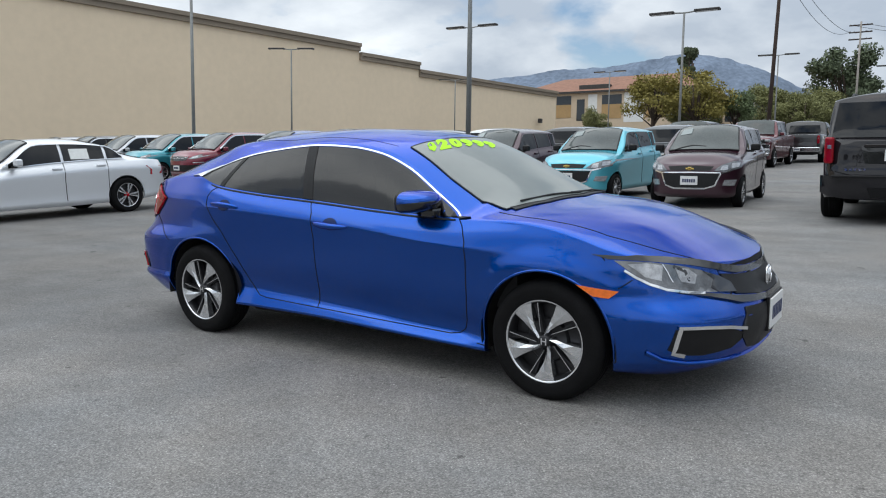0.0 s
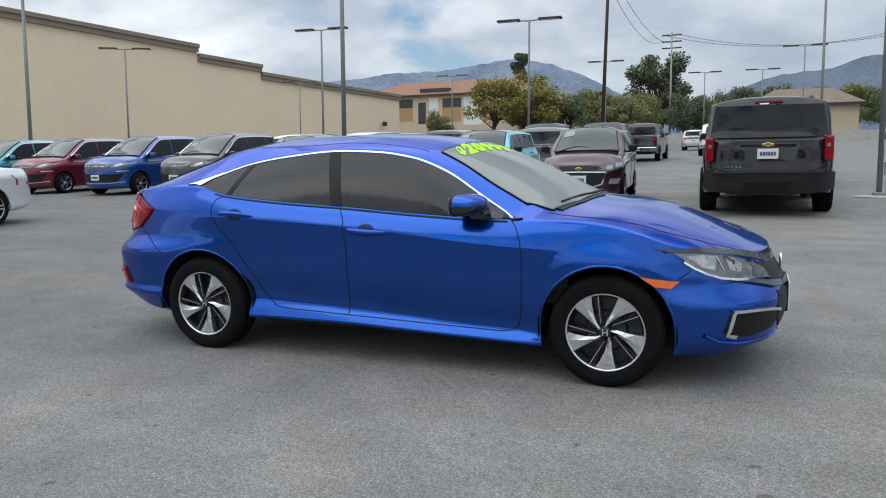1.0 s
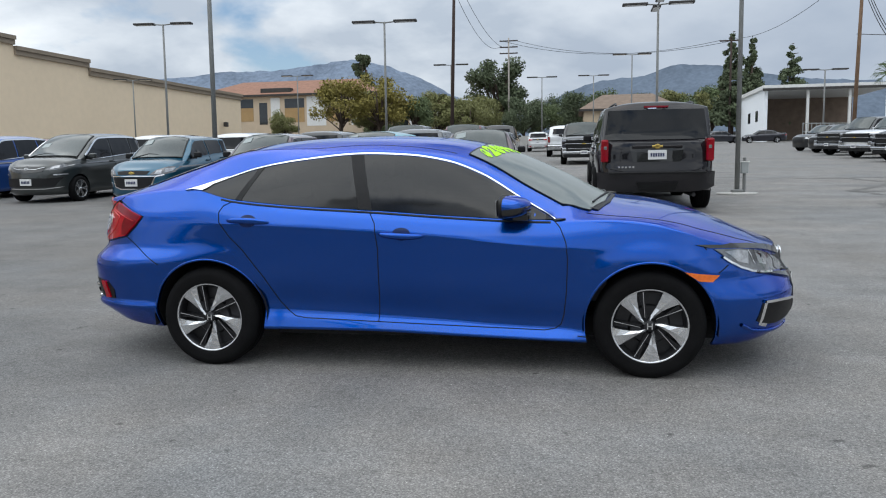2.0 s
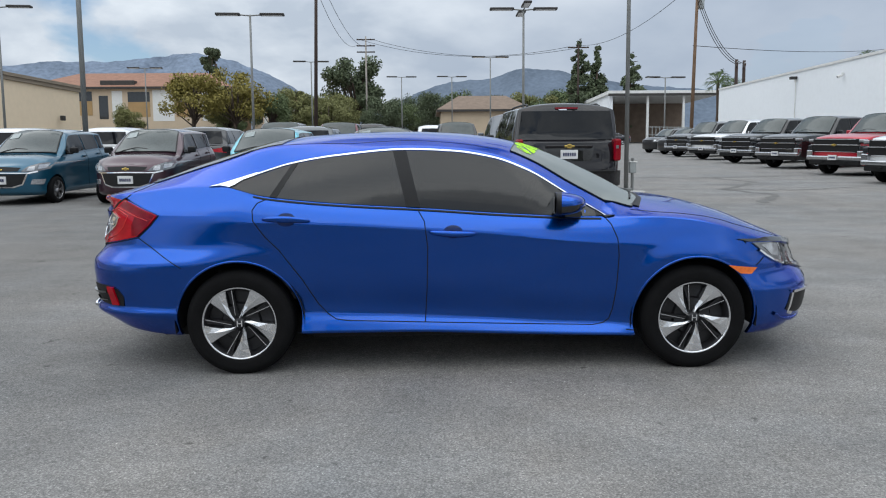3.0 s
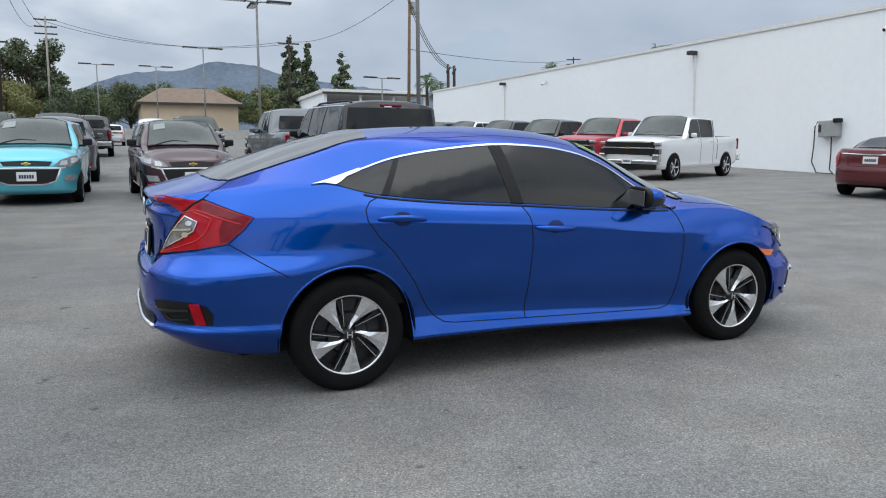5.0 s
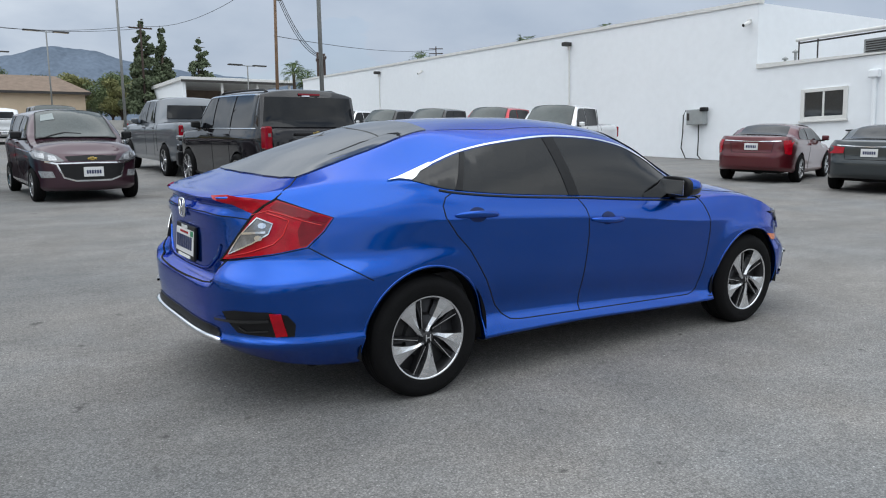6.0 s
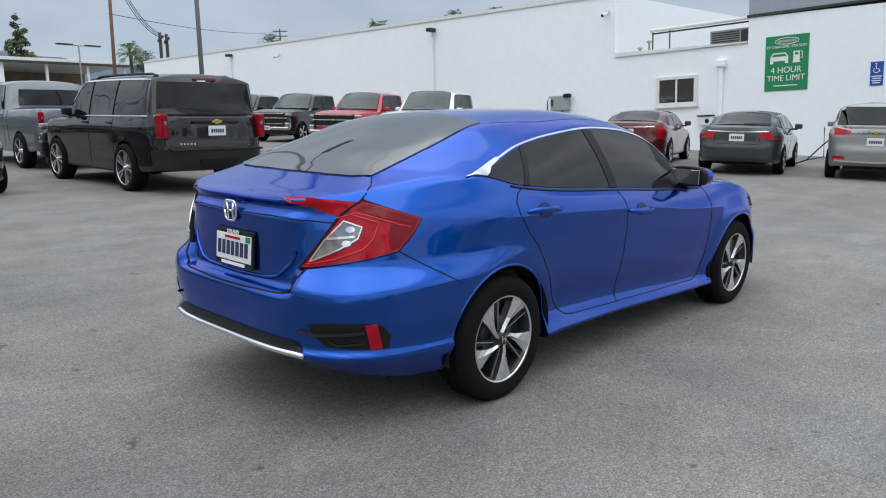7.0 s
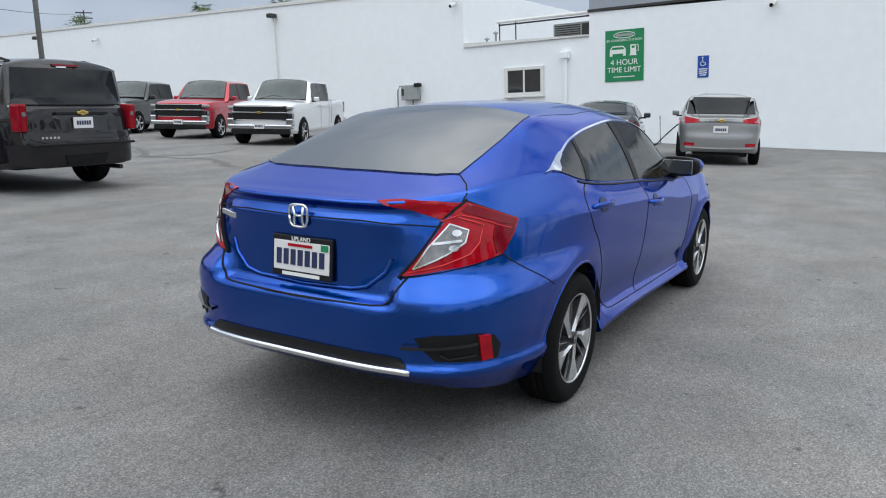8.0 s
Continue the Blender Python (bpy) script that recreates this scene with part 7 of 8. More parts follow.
for y, h in ((11.9, 0.25), (11.5, 0.45)):
    vp = thing("roof_vent", on_wall(y, 4.1, -0.7), "small metal roof vent", "vent", "roof vents")
    part("stack", tube([(0, 0, 0), (0, 0, h)], 0.045, 8), M["box_grey"], vp)
    part("hood", lathe([(0.001, h + 0.1), (0.10, h + 0.04), (0.11, h)], 12), M["box_grey"], vp).matrix_basis = Matrix.Rotation(radians(90), 4, "X")
low_cap = wall_block("trim_low_roof", white_x(7.4) - 0.07, 7.4, white_x(12.58) - 0.07, 12.58, 4.06, 4.10, 4.22, 0.25, M["white_trim"], "", -1)
tagged(low_cap, "white cap on the low parapet", "trim", kind="structure")

# ---------------------------------------------------------------- beige store wall
for i, (x0, y0, x1, y1, zt) in enumerate(BEIGE):
    w = wall_block("wall_west", x0, y0, x1, y1, -3, zt, zt, 30.0, M["beige"], "", 1)
    tagged(w, "tall plain beige stucco wall of a store", "building wall", kind="structure")
    c_ = wall_block("trim_cornice", x0 + 0.25, y0, x1 + 0.25, y1, zt - 0.75, zt + 0.02, zt + 0.02, 0.6, M["beige_trim"], "", 1)
    tagged(c_, "brown stepped cornice strip under the roof edge", "trim", kind="structure")
    c_ = wall_block("trim_cornice", x0 + 0.4, y0, x1 + 0.4, y1, zt - 0.30, zt + 0.06, zt + 0.06, 0.7, M["beige_trim"], "", 1)
    tagged(c_, "brown cap along the roof edge", "trim", kind="structure")
wl_ = thing("wall_light", pose(-45.6, 91, 8.3), "small dark wall light near the end of the store", "lamp")
part("lamp_head", box(0, -0.3, -0.3, 0.5, 0.3, 0.3, 0.08), M["dark_metal"], wl_)


# ---------------------------------------------------------------- lamp posts
def lamp_post(x, y, h=8.6, heads=2, turn=0, label="", mat="grey_metal", r=0.08):
    lp = thing("street_lamp", pose(x, y, ground_z(y), 0, 0, turn), label or "tall grey steel lot light with flat twin heads", "street lamp", "lot lights")
    part("base", box(-0.22, -0.22, -0.3, 0.22, 0.22, 0.035, 0.02), M["concrete"], lp)
    part("base_cover", box(-0.115, -0.115, 0.03, 0.115, 0.115, 0.10, 0.02), M[mat], lp)
    part("pole", tube([(0, 0, 0), (0, 0, h * 0.5), (0, 0, h)], r, 12, r * 0.72), M[mat], lp, smooth=True)
    dirs = [(1, 0), (-1, 0)] if heads == 2 else [(1, 0), (-1, 0), (0, 1), (0, -1)]
    for dx, dy in dirs:
        part("arm", tube([(0, 0, h - 0.05), (dx * 0.6, dy * 0.6, h)], 0.04, 8), M[mat], lp)
        ln, wd = 1.35, 0.22
        m = pose(dx * (0.55 + ln / 2), dy * (0.55 + ln / 2), h + 0.02, 0, 0, math.degrees(math.atan2(dy, dx)))
        hd = part("lamp_head", box(-ln / 2, -wd, -0.06, ln / 2, wd, 0.06, 0.03), M["dark_metal"], lp, m=m)
        part("lens", box(-ln / 2 + 0.12, -wd + 0.05, -0.066, ln / 2 - 0.12, wd - 0.05, -0.058), M["clear_lens"], hd)
    return lp


lamp_post(-9.14, 14.93, 8.6, 2, 10, "tall grey steel lot light among the parked hatchbacks", r=0.075)
p1 = lamp_post(4.52, 12.5, 8.6, 2, 0, "tall grey steel lot light on a round concrete base", r=0.055)
part("base_pad", lathe([(0.001, 0.03), (0.42, 0.03), (0.45, 0.01), (0.45, -0.3)], 24), M["concrete"], p1).matrix_basis = Matrix.Rotation(radians(90), 4, "X")
ped = thing("meter_box", pose(4.68, 12.55, ground_z(12.55)), "small grey electrical box on a short post", "utility box")
part("post", tube([(0, 0, 0), (0, 0, 0.8)], 0.035, 8), M["grey_metal"], ped)
part("box", box(-0.075, -0.06, 0.45, 0.075, 0.06, 0.70, 0.01), M["box_grey"], ped)
part("cover", box(-0.085, -0.07, 0.70, 0.10, 0.07, 0.72, 0.008), M["white_trim"], ped)
lamp_post(5.43, 38.0, 8.3, 4, 0, "tall grey lot light with four flat heads")
lamp_post(-9.94, 38.3, 8.1, 2, 3)
lamp_post(-23.95, 16.5, 7.7, 2, 0)
lamp_post(-24.9, 40.1, 8.9, 2, 5)
lamp_post(-43, 41, 8.9, 2, 30)
lamp_post(-44.5, 68, 8.0, 2, 20)
lamp_post(-31.2, 80.7, 8.9, 2, 5)
lamp_post(-12.3, 77.5, 9.2, 2, 5)
lamp_post(6.7, 73.7, 9.2, 2, 5)
lamp_post(-3.0, 92, 8.6, 2, 5)
lamp_post(3.4, 92, 8.6, 2, 5)
lamp_post(22.5, 66, 6.5, 2, 5)
lamp_post(-3.5, -13.0, 8.6, 4, 20, "tall grey lot light with four flat heads")
lamp_post(-22, -14.0, 8.6, 4, 20, "tall grey lot light with four flat heads")


# ---------------------------------------------------------------- utility poles and wires
def utility_pole(x, y, h, arms, mat="wood", lean=0.0, turn=0, transformer=False, arm_mat="wood_dark"):
    up = thing("utility_pole", pose(x, y, ground_z(y), 0, lean, turn), "weathered wooden utility pole with cross-arms" if arms else "tall plain wooden utility pole", "utility pole", "utility poles")
    part("pole", tube([(0, 0, -0.5), (0, 0, h / 2), (0, 0, h)], 0.17, 12, 0.12), M[mat], up, smooth=True)
    for k in range(arms):
        z = h - 0.5 - k * 1.0
        arm = part("cross_arm", box(-1.5, -0.07, z - 0.09, 1.5, 0.07, z + 0.09, 0.01), M[arm_mat], up)
        for xx in (-1.35, -0.8, 0.8, 1.35):
            part("insulator", lathe([(0.001, 0.16), (0.05, 0.12), (0.07, 0.04), (0.03, 0.0)], 10), M["box_grey"], arm, m=pose(xx, 0, z + 0.06, 90, 0, 0))
    if transformer:
        part("transformer", tube([(0.45, 0, h - 2.4), (0.45, 0, h - 1.3)], 0.28, 14), M["box_grey"], up)
        part("bracket", box(0, -0.08, h - 2.0, 0.35, 0.08, h - 1.8), M["dark_metal"], up)
    return up


def wire(a, b, sag, r=0.02):
    a, b = Vector(a), Vector(b)
    pts = [a.lerp(b, k / 14) - Vector((0, 0, sag * 4 * (k / 14) * (1 - k / 14))) for k in range(15)]
    w = part("power_line", tube(pts, r, 5), M["cable"])
    return tagged(w, "thin black sagging power line between poles", "cable", "power lines")


utility_pole(-9.53, 60, 16.0, 0, "wood_dark", 1.5)
utility_pole(-9.6, 121, 17.3, 3, "wood_pale")
utility_pole(23.4, 61.4, 14.5, 1, "wood", 1.5, 20, True)
utility_pole(25.2, 56.3, 7.2, 1, "wood_dark", 0, 70)
utility_pole(26.2, 57.2, 7.2, 1, "wood_dark", 0, 70)
utility_pole(22.0, 104, 14.0, 1, "wood_dark")
utility_pole(90, 134, 17.5, 2, "wood_dark", 0, -30)
zt = ground_z(121) + 17.4
for dx in (-1.3, 0.8):
    wire((-9.6 + dx, 121, zt - 0.5), (22 + dx, 104, ground_z(104) + 13.6), 2.0, 0.03)
    wire((-9.6 + dx, 121, zt - 1.4), (-9.5 + dx * 0.3, 60, ground_z(60) + 15.5), 2.5, 0.025)
for k in range(3):
    wire((23.4 + 0.3 * k, 61.4, ground_z(61) + 13.6 - 0.4 * k), (25.2 + 0.4 * k, 56.5, ground_z(56) + 6.9), 1.2, 0.03)
wire((23.4, 61.4, 12.0), (90, 134, 23.6), 0.8, 0.03)
wire((23.4, 61.4, ground_z(61) + 14.2), (22.0, 104, ground_z(104) + 13.8), 1.5, 0.025)
wire((-9.5, 60, ground_z(60) + 15.8), (-40, -20, 13), 2.5, 0.02)


# ---------------------------------------------------------------- buildings beyond the lot
def gable_house(name, x0, y0, x1, y1, eave, ridge, wall, roof, label, windows, over=0.7, slab=0):
    g0 = ground_z((y0 + y1) / 2)
    hs = thing(name, pose((x0 + x1) / 2, (y0 + y1) / 2, g0), label, "building")
    a, b = (x1 - x0) / 2, (y1 - y0) / 2
    part("wall", box(-a, -b, -3, a, b, eave), wall, hs)
    bm = bmesh.new()
    o = over
    v = [bm.verts.new(p) for p in ((-a - o, -b - o, eave), (a + o, -b - o, eave), (a + o, b + o, eave), (-a - o, b + o, eave), (-a + b * 0.6, 0, ridge), (a - b * 0.6, 0, ridge),
                                   (-a - o, -b - o, eave - 0.3), (a + o, -b - o, eave - 0.3), (a + o, b + o, eave - 0.3), (-a - o, b + o, eave - 0.3))]
    for f in ((0, 1, 5, 4), (1, 2, 5), (2, 3, 4, 5), (3, 0, 4), (6, 7, 1, 0), (7, 8, 2, 1), (8, 9, 3, 2), (9, 6, 0, 3), (9, 8, 7, 6)):
        bm.faces.new([v[i] for i in f])
    rf = part("roof", bm, roof, hs)
    part("fascia", box(-a - o - 0.02, -b - o - 0.06, eave - 0.36, a + o + 0.02, -b - o - 0.01, eave - 0.02), M["dark_metal"], rf)
    for wx, wz, ww, wh, kind in windows:
        w = part("window" if kind != "panel" else "wall_panel", box(wx - ww / 2, -b - 0.03, wz, wx + ww / 2, -b + 0.05, wz + wh), M["window_dark"] if kind != "panel" else M["white_trim"], hs)
        if kind == "wood":
            part("shutter", box(wx - ww / 2, -b - 0.06, wz, wx + ww / 2, -b - 0.035, wz + wh * 0.6), M["tan_panel"], w)
    return hs


gable_house("house", 2.5, 114, 16.2, 124, 4.9, 7.5, M["cream"], M["brown_roof"], "low tan stucco house with a shallow brown roof", [])
flats = gable_house("apartment_building", -66, 122, -33, 140, 9.0, 12.4, M["cream"], M["roof_tile"], "two-storey cream building with a terracotta tiled roof",
                    [(-6.9, 4.4, 2.9, 3.9, "wood"), (-1.35, 3.2, 1.7, 5.2, "panel"), (2.2, 4.1, 3.6, 4.1, "wood"), (6.2, 3.4, 3.5, 5.1, "panel"), (-3.6, 3.8, 1.5, 3.8, ""), (10.0, 4.1, 3.4, 4.1, "wood"), (-11.0, 4.1, 3.0, 4.1, "wood"), (13.8, 3.4, 2.5, 5.1, "panel")])
bm = box(-2.8, -0.6, 0, 2.8, 0.9, 0.8, 0.05)
part("roof_well", bm, M["dark_metal"], flats, "dark roof well", m=pose(-1.4, -8.0, 9.35))
gable_house("apartment_building", -31, 132, -19.5, 150, 6.9, 8.9, M["cream"], M["roof_tile"], "lower cream wing with white posts and a tiled roof",
            [(-4.6, 3.2, 1.5, 2.9, ""), (-3.3, 1.0, 0.6, 5.4, "panel"), (-2.1, 3.2, 1.4, 2.9, ""), (-0.9, 1.0, 0.6, 5.4, "panel"), (0.3, 3.2, 1.3, 2.9, ""), (1.5, 1.0, 0.6, 5.4, "panel"), (2.9, 3.2, 1.3, 2.9, ""), (4.4, 1.0, 0.6, 5.4, "panel")])
# open shed and its ramp
shed = thing("shed", pose(23.4, 90.6, ground_z(90.6)), "low white open-fronted shed with a flat roof", "building")
part("roof", box(-0.4, -0.5, 6.15, 14.2, 14, 6.6, 0.03), M["white_trim"], shed)
part("wall", box(-0.1, 0, -1.5, 0.3, 13.6, 6.15), M["white_wall"], shed)
# dark brown puts the shade of the open shed into its back wall
part("wall", box(0.3, 13.0, -1.5, 14.0, 13.6, 6.15), M["brown_roof"], shed, "back wall darkened for the shaded shed interior")
for x in (4.8, 9.4, 13.8):
    part("post", box(x - 0.14, 0, -1.5, x + 0.14, 0.28, 6.15), M["white_trim"], shed)
part("fascia", box(-0.4, -0.56, 5.95, 14.2, -0.5, 6.25), M["dark_metal"], shed)
for y in (3.5, 7.5):
    part("window", box(-0.14, y - 0.6, 2.6, -0.09, y + 0.6, 3.9), M["window_dark"], shed)
fence = thing("fence", pose(18.6, 58, ground_z(58)), "grey metal railing along a ramp", "fence")
for k in range(12):
    part("post", tube([(0.35 * k, 0.1 * k, 0), (0.35 * k, 0.1 * k, 1.9)], 0.03, 6), M["box_grey"], fence)
for z in (0.6, 1.2, 1.85):
    part("rail", tube([(0, 0, z), (3.9, 1.1, z)], 0.03, 6), M["box_grey"], fence)
# low boundary wall across the back of the lot
bw = wall_block("wall_north", -45, 106, 24, 106, 2, ground_z(106) + 1.3, ground_z(106) + 1.3, 0.3, M["concrete"], "", 1)
tagged(bw, "low pale boundary wall behind the lot", "wall", kind="structure")

# unseen blocks added behind the viewpoint, with street trees, to close it for reflections
for x0, x1, h, mt in ((-50, -22, 5.5, "cream"), (-18, 8, 4.5, "beige"), (12, 40, 6.0, "cream")):
    st = wall_block("wall_south", x0, -58, x1, -58, -6, ground_z(-58) + h, ground_z(-58) + h, 12.0, M[mt], "", -1)
    tagged(st, "unseen plain block added behind the viewpoint for reflections", "building wall", kind="structure")


# ---------------------------------------------------------------- trees
def leaf_cloud(n, centres, radii, size, seed, droop=0.0):
    """Many small leaf sprays: quads scattered in uneven clumps."""
    rng = np.random.default_rng(seed)
    c = rng.integers(0, len(centres), n)
    d = rng.normal(size=(n, 3))
    d /= np.linalg.norm(d, axis=1)[:, None]
    rad = rng.random(n) ** 0.45
    P = np.array(centres)[c] + d * rad[:, None] * np.array(radii)[c][:, None] * np.array([1, 1, 0.8])
    u = rng.normal(size=(n, 3))
    u /= np.linalg.norm(u, axis=1)[:, None]
    w = np.cross(u, d + rng.normal(size=(n, 3)) * 0.6)
    w /= np.linalg.norm(w, axis=1)[:, None] + 1e-9
    s = size * (0.5 + rng.random(n))[:, None]
    q = np.stack([P - u * s, P + w * s * 0.55, P + u * s, P - w * s * 0.55], axis=1).reshape(-1, 3)
    f = np.arange(4 * n).reshape(-1, 4)
    return q, f


def tree(x, y, h, r, leaf, seed, label, trunk_k=0.35, n=2600, shape="round"):
    n = int(n * 5.2)
    rng = random.Random(seed)
    t = thing("tree", pose(x, y, ground_z(y)), label, "tree", "trees")
    bm = tube([(0, 0, -0.3), (0.05 * h * rng.uniform(-1, 1), 0, h * 0.3), (0.06 * h * rng.uniform(-1, 1), 0.05 * h * rng.uniform(-1, 1), h * 0.75)], 0.028 * h, 9, 0.008 * h)
    cs, rs = [], []
    if shape == "conifer":
        k = 0
        z = h * 0.16
        while z < h * 0.98:
            rr = r * (1 - (z / h) ** 1.3) + 0.25
            for _ in range(max(2, int(rr * 3))):
                a = rng.uniform(0, 6.283)
                e = rng.uniform(0.25, 0.95)
                cs.append((rr * e * math.cos(a), rr * e * math.sin(a), z + rng.uniform(-0.4, 0.4)))
                rs.append(0.22 * rr + 0.22)
            z += h * 0.052
            k += 1
            a = rng.uniform(0, 6.283)
            add_tube(bm, [(0, 0, z), (rr * 0.8 * math.cos(a), rr * 0.8 * math.sin(a), z + 0.1)], 0.012 * h * 0.5, 5, 0.02)
    else:
        for i in range(rng.randint(24, 30)):
            a, e = rng.uniform(0, 6.283), rng.uniform(0.2, 1.0) ** 0.6
            z = h * (trunk_k + (1 - trunk_k) * rng.uniform(0.12, 0.86))
            rr = r * (1 - 0.55 * abs(z / h - 0.58) / 0.42)
            c = (rr * e * math.cos(a), rr * e * math.sin(a), z)
            cs.append(c)
            rs.append(r * rng.uniform(0.22, 0.50))
            add_tube(bm, [(0, 0, h * trunk_k * rng.uniform(0.7, 1.1)), (c[0] * 0.5, c[1] * 0.5, z * 0.8), c], 0.011 * h, 6, 0.02)
    part("trunk", bm, M["bark"], t, smooth=True)
    q, f = leaf_cloud(n, cs, rs, 0.0165 * h if shape != "conifer" else 0.015 * h, seed)
    piece("crown", mesh_of("crown", q, f, M[leaf]), t)
    return t


def palm(x, y, h, seed):
    rng = random.Random(seed)
    t = thing("palm_tree", pose(x, y, ground_z(y)), "tall fan palm with a ragged green head", "tree", "trees")
    part("trunk", tube([(0, 0, -0.3), (0.2, 0, h / 2), (0.1, 0, h)], 0.22, 9, 0.16), M["bark"], t, smooth=True)
    bm = bmesh.new()
    for k in range(46):
        a, e = rng.uniform(0, 6.283), rng.uniform(-0.7, 1.2)
        L = rng.uniform(1.2, 1.9)
        base = Vector((0.1, 0, h))
        d = Vector((math.cos(a) * math.cos(e), math.sin(a) * math.cos(e), math.sin(e)))
        side = d.cross(Vector((0, 0, 1))).normalized()
        tip = base + d * L - Vector((0, 0, 0.35))
        mid = base + d * L * 0.55
        for s in (-0.9, -0.45, 0, 0.45, 0.9):
            p = [bm.verts.new(v) for v in (mid, mid + d * 0.3 + side * (s * 0.3 + 0.05), tip + side * s * 0.75 - Vector((0, 0, abs(s) * 0.25)), mid + d * 0.3 + side * (s * 0.3 - 0.05))]
            bm.faces.new(p)
        add_tube(bm, [base, mid], 0.025, 4)
    part("crown", bm, M["leaf_palm"], t)
    return t


tree(-27.5, 86, 9.2, 3.6, "leaf_yellow", 3, "olive yellow street tree with a thin crown", n=1300)
tree(-22.8, 87, 9.6, 3.6, "leaf_yellow", 4, "olive yellow street tree with a thin crown", n=1300)
tree(-25.0, 92, 8.0, 3.0, "leaf_olive", 5, "olive green street tree", n=1800)
tree(-19.0, 90, 6.6, 2.6, "leaf_green", 6, "small dark green street tree", n=1800)
tree(-38.5, 95, 5.6, 2.0, "leaf_olive", 7, "small green tree before the building", n=1600)
tree(-45.5, 160, 22, 2.2, "leaf_dark", 8, "dark narrow tree behind the roofs", n=1500)
for i, (x, y, h, r, lf) in enumerate(((-20, 112, 8.5, 3.5, "leaf_olive"), (-15.5, 116, 7.5, 3.2, "leaf_olive"), (-13.2, 140, 16.5, 6.0, "leaf_dark"), (-15, 110, 7.5, 3.5, "leaf_olive"), (-7.0, 118, 8.0, 3.6, "leaf_dark"), (-4.5, 123, 7.0, 3.0, "leaf_green"),
                                          (1.5, 135, 9.0, 4.2, "leaf_dark"), (7, 140, 9.5, 4.2, "leaf_green"), (12.5, 142, 9.0, 4.5, "leaf_dark"), (18.5, 140, 9.5, 4.2, "leaf_olive"), (24, 136, 9.5, 4.0, "leaf_green"), (22.5, 120, 8.5, 3.2, "leaf_olive"),
                                          (-31, 118, 7.5, 3.0, "leaf_green"), (-2, 150, 9, 5, "leaf_dark"), (30, 128, 7.5, 3.6, "leaf_green"), (-16, 135, 9, 4, "leaf_olive"))):
    tree(x, y, h, r, lf, 20 + i, "leafy green tree beyond the lot" if lf != "leaf_dark" else "dense dark green tree beyond the lot", 0.22, 2400)
tree(22.6, 106, 15.0, 3.4, "leaf_dark", 50, "tall ragged dark green conifer", shape="conifer", n=1900)
tree(25.6, 108, 14.5, 3.2, "leaf_dark", 51, "tall ragged dark green conifer", shape="conifer", n=1900)
tree(30.8, 107, 13.2, 3.5, "leaf_dark", 52, "tall ragged dark green conifer", shape="conifer", n=1900)
for i, (x, y, h) in enumerate(((30.5, 74, 6.6), (33, 76, 6.0), (62, 58, 11.5), (45, 52, 8.6), (38, 60, 7.0), (72, 60, 13.0))):
    palm(x, y, h, 70 + i)
for i, (x, h, r) in enumerate(((-46, 9, 4.5), (-36, 8, 4), (-27, 10, 4.5), (-14, 8, 3.5), (-5, 9, 4), (6, 8, 4), (17, 10, 4.5), (28, 8, 4))):
    tree(x, -46, h, r, "leaf_dark", 90 + i, "dense dark green street tree", 0.25, 1500)
for i, x in enumerate((-9.5, 32, 39, 44, 52)):
    palm(x, -42, 11 + (i % 2) * 2, 110 + i)


# ---------------------------------------------------------------- mountains
def ridge(name, dist, table, mat, seed, label, az0, az1):
    """A mountain side: a sloping sheet with spurs and gullies, up to a skyline given in degrees."""
    sky_line = curve_table(table)
    n, rows = 260, 26
    verts, faces = [], []
    for i in range(n):
        az = az0 + (az1 - az0) * i / (n - 1)
        top = dist * math.tan(radians(sky_line(az)))
        for j in range(rows):
            t = j / (rows - 1)
            a = radians(az)
            p = Vector((az * 0.35, t * 3.0, seed))
            spur = noise.fractal(p, 0.9, 2.1, 4) * 0.022 * dist
            d = dist * (0.82 + 0.18 * t) + spur * (0.3 + 0.7 * t) * 0.7
            z = top * (t ** 0.85) * (1 + 0.014 * noise.fractal(Vector((az * 1.2, t * 4, seed + 9)), 1.0, 2, 4))
            verts.append((d * math.sin(a), d * math.cos(a), z))
    for i in range(n - 1):
        for j in range(rows - 1):
            faces.append((i * rows + j, (i + 1) * rows + j, (i + 1) * rows + j + 1, i * rows + j + 1))
    ob = piece(name, mesh_of(name, verts, faces, mat, smooth=True))
    return tagged(ob, label, "mountain", kind="structure")


ridge("backdrop_mountains", 2300, [(-60, 4.0), (-45, 5.2), (-36, 6.0), (-30, 6.95), (-26, 7.5), (-22, 7.8), (-19, 8.2), (-17, 8.5), (-14.9, 8.3), (-12, 7.5), (-9, 6.0), (-6, 4.6), (-2, 4.0), (4, 3.6)], M["mountain"], 3.3, "mountain range with blue haze and uneven tone in its colour", -60, 4)
ridge("backdrop_foothills", 1700, [(-8, 3.2), (-3, 4.8), (0.9, 6.4), (3, 6.8), (5, 7.0), (7.6, 7.6), (9, 7.6), (12, 6.9), (17, 6.1), (22, 5.6), (30, 5.0), (45, 4.2), (60, 3.4)], M["mountain_near"], 8.1, "wooded foothills with dark blue haze in their colour", -8, 60)

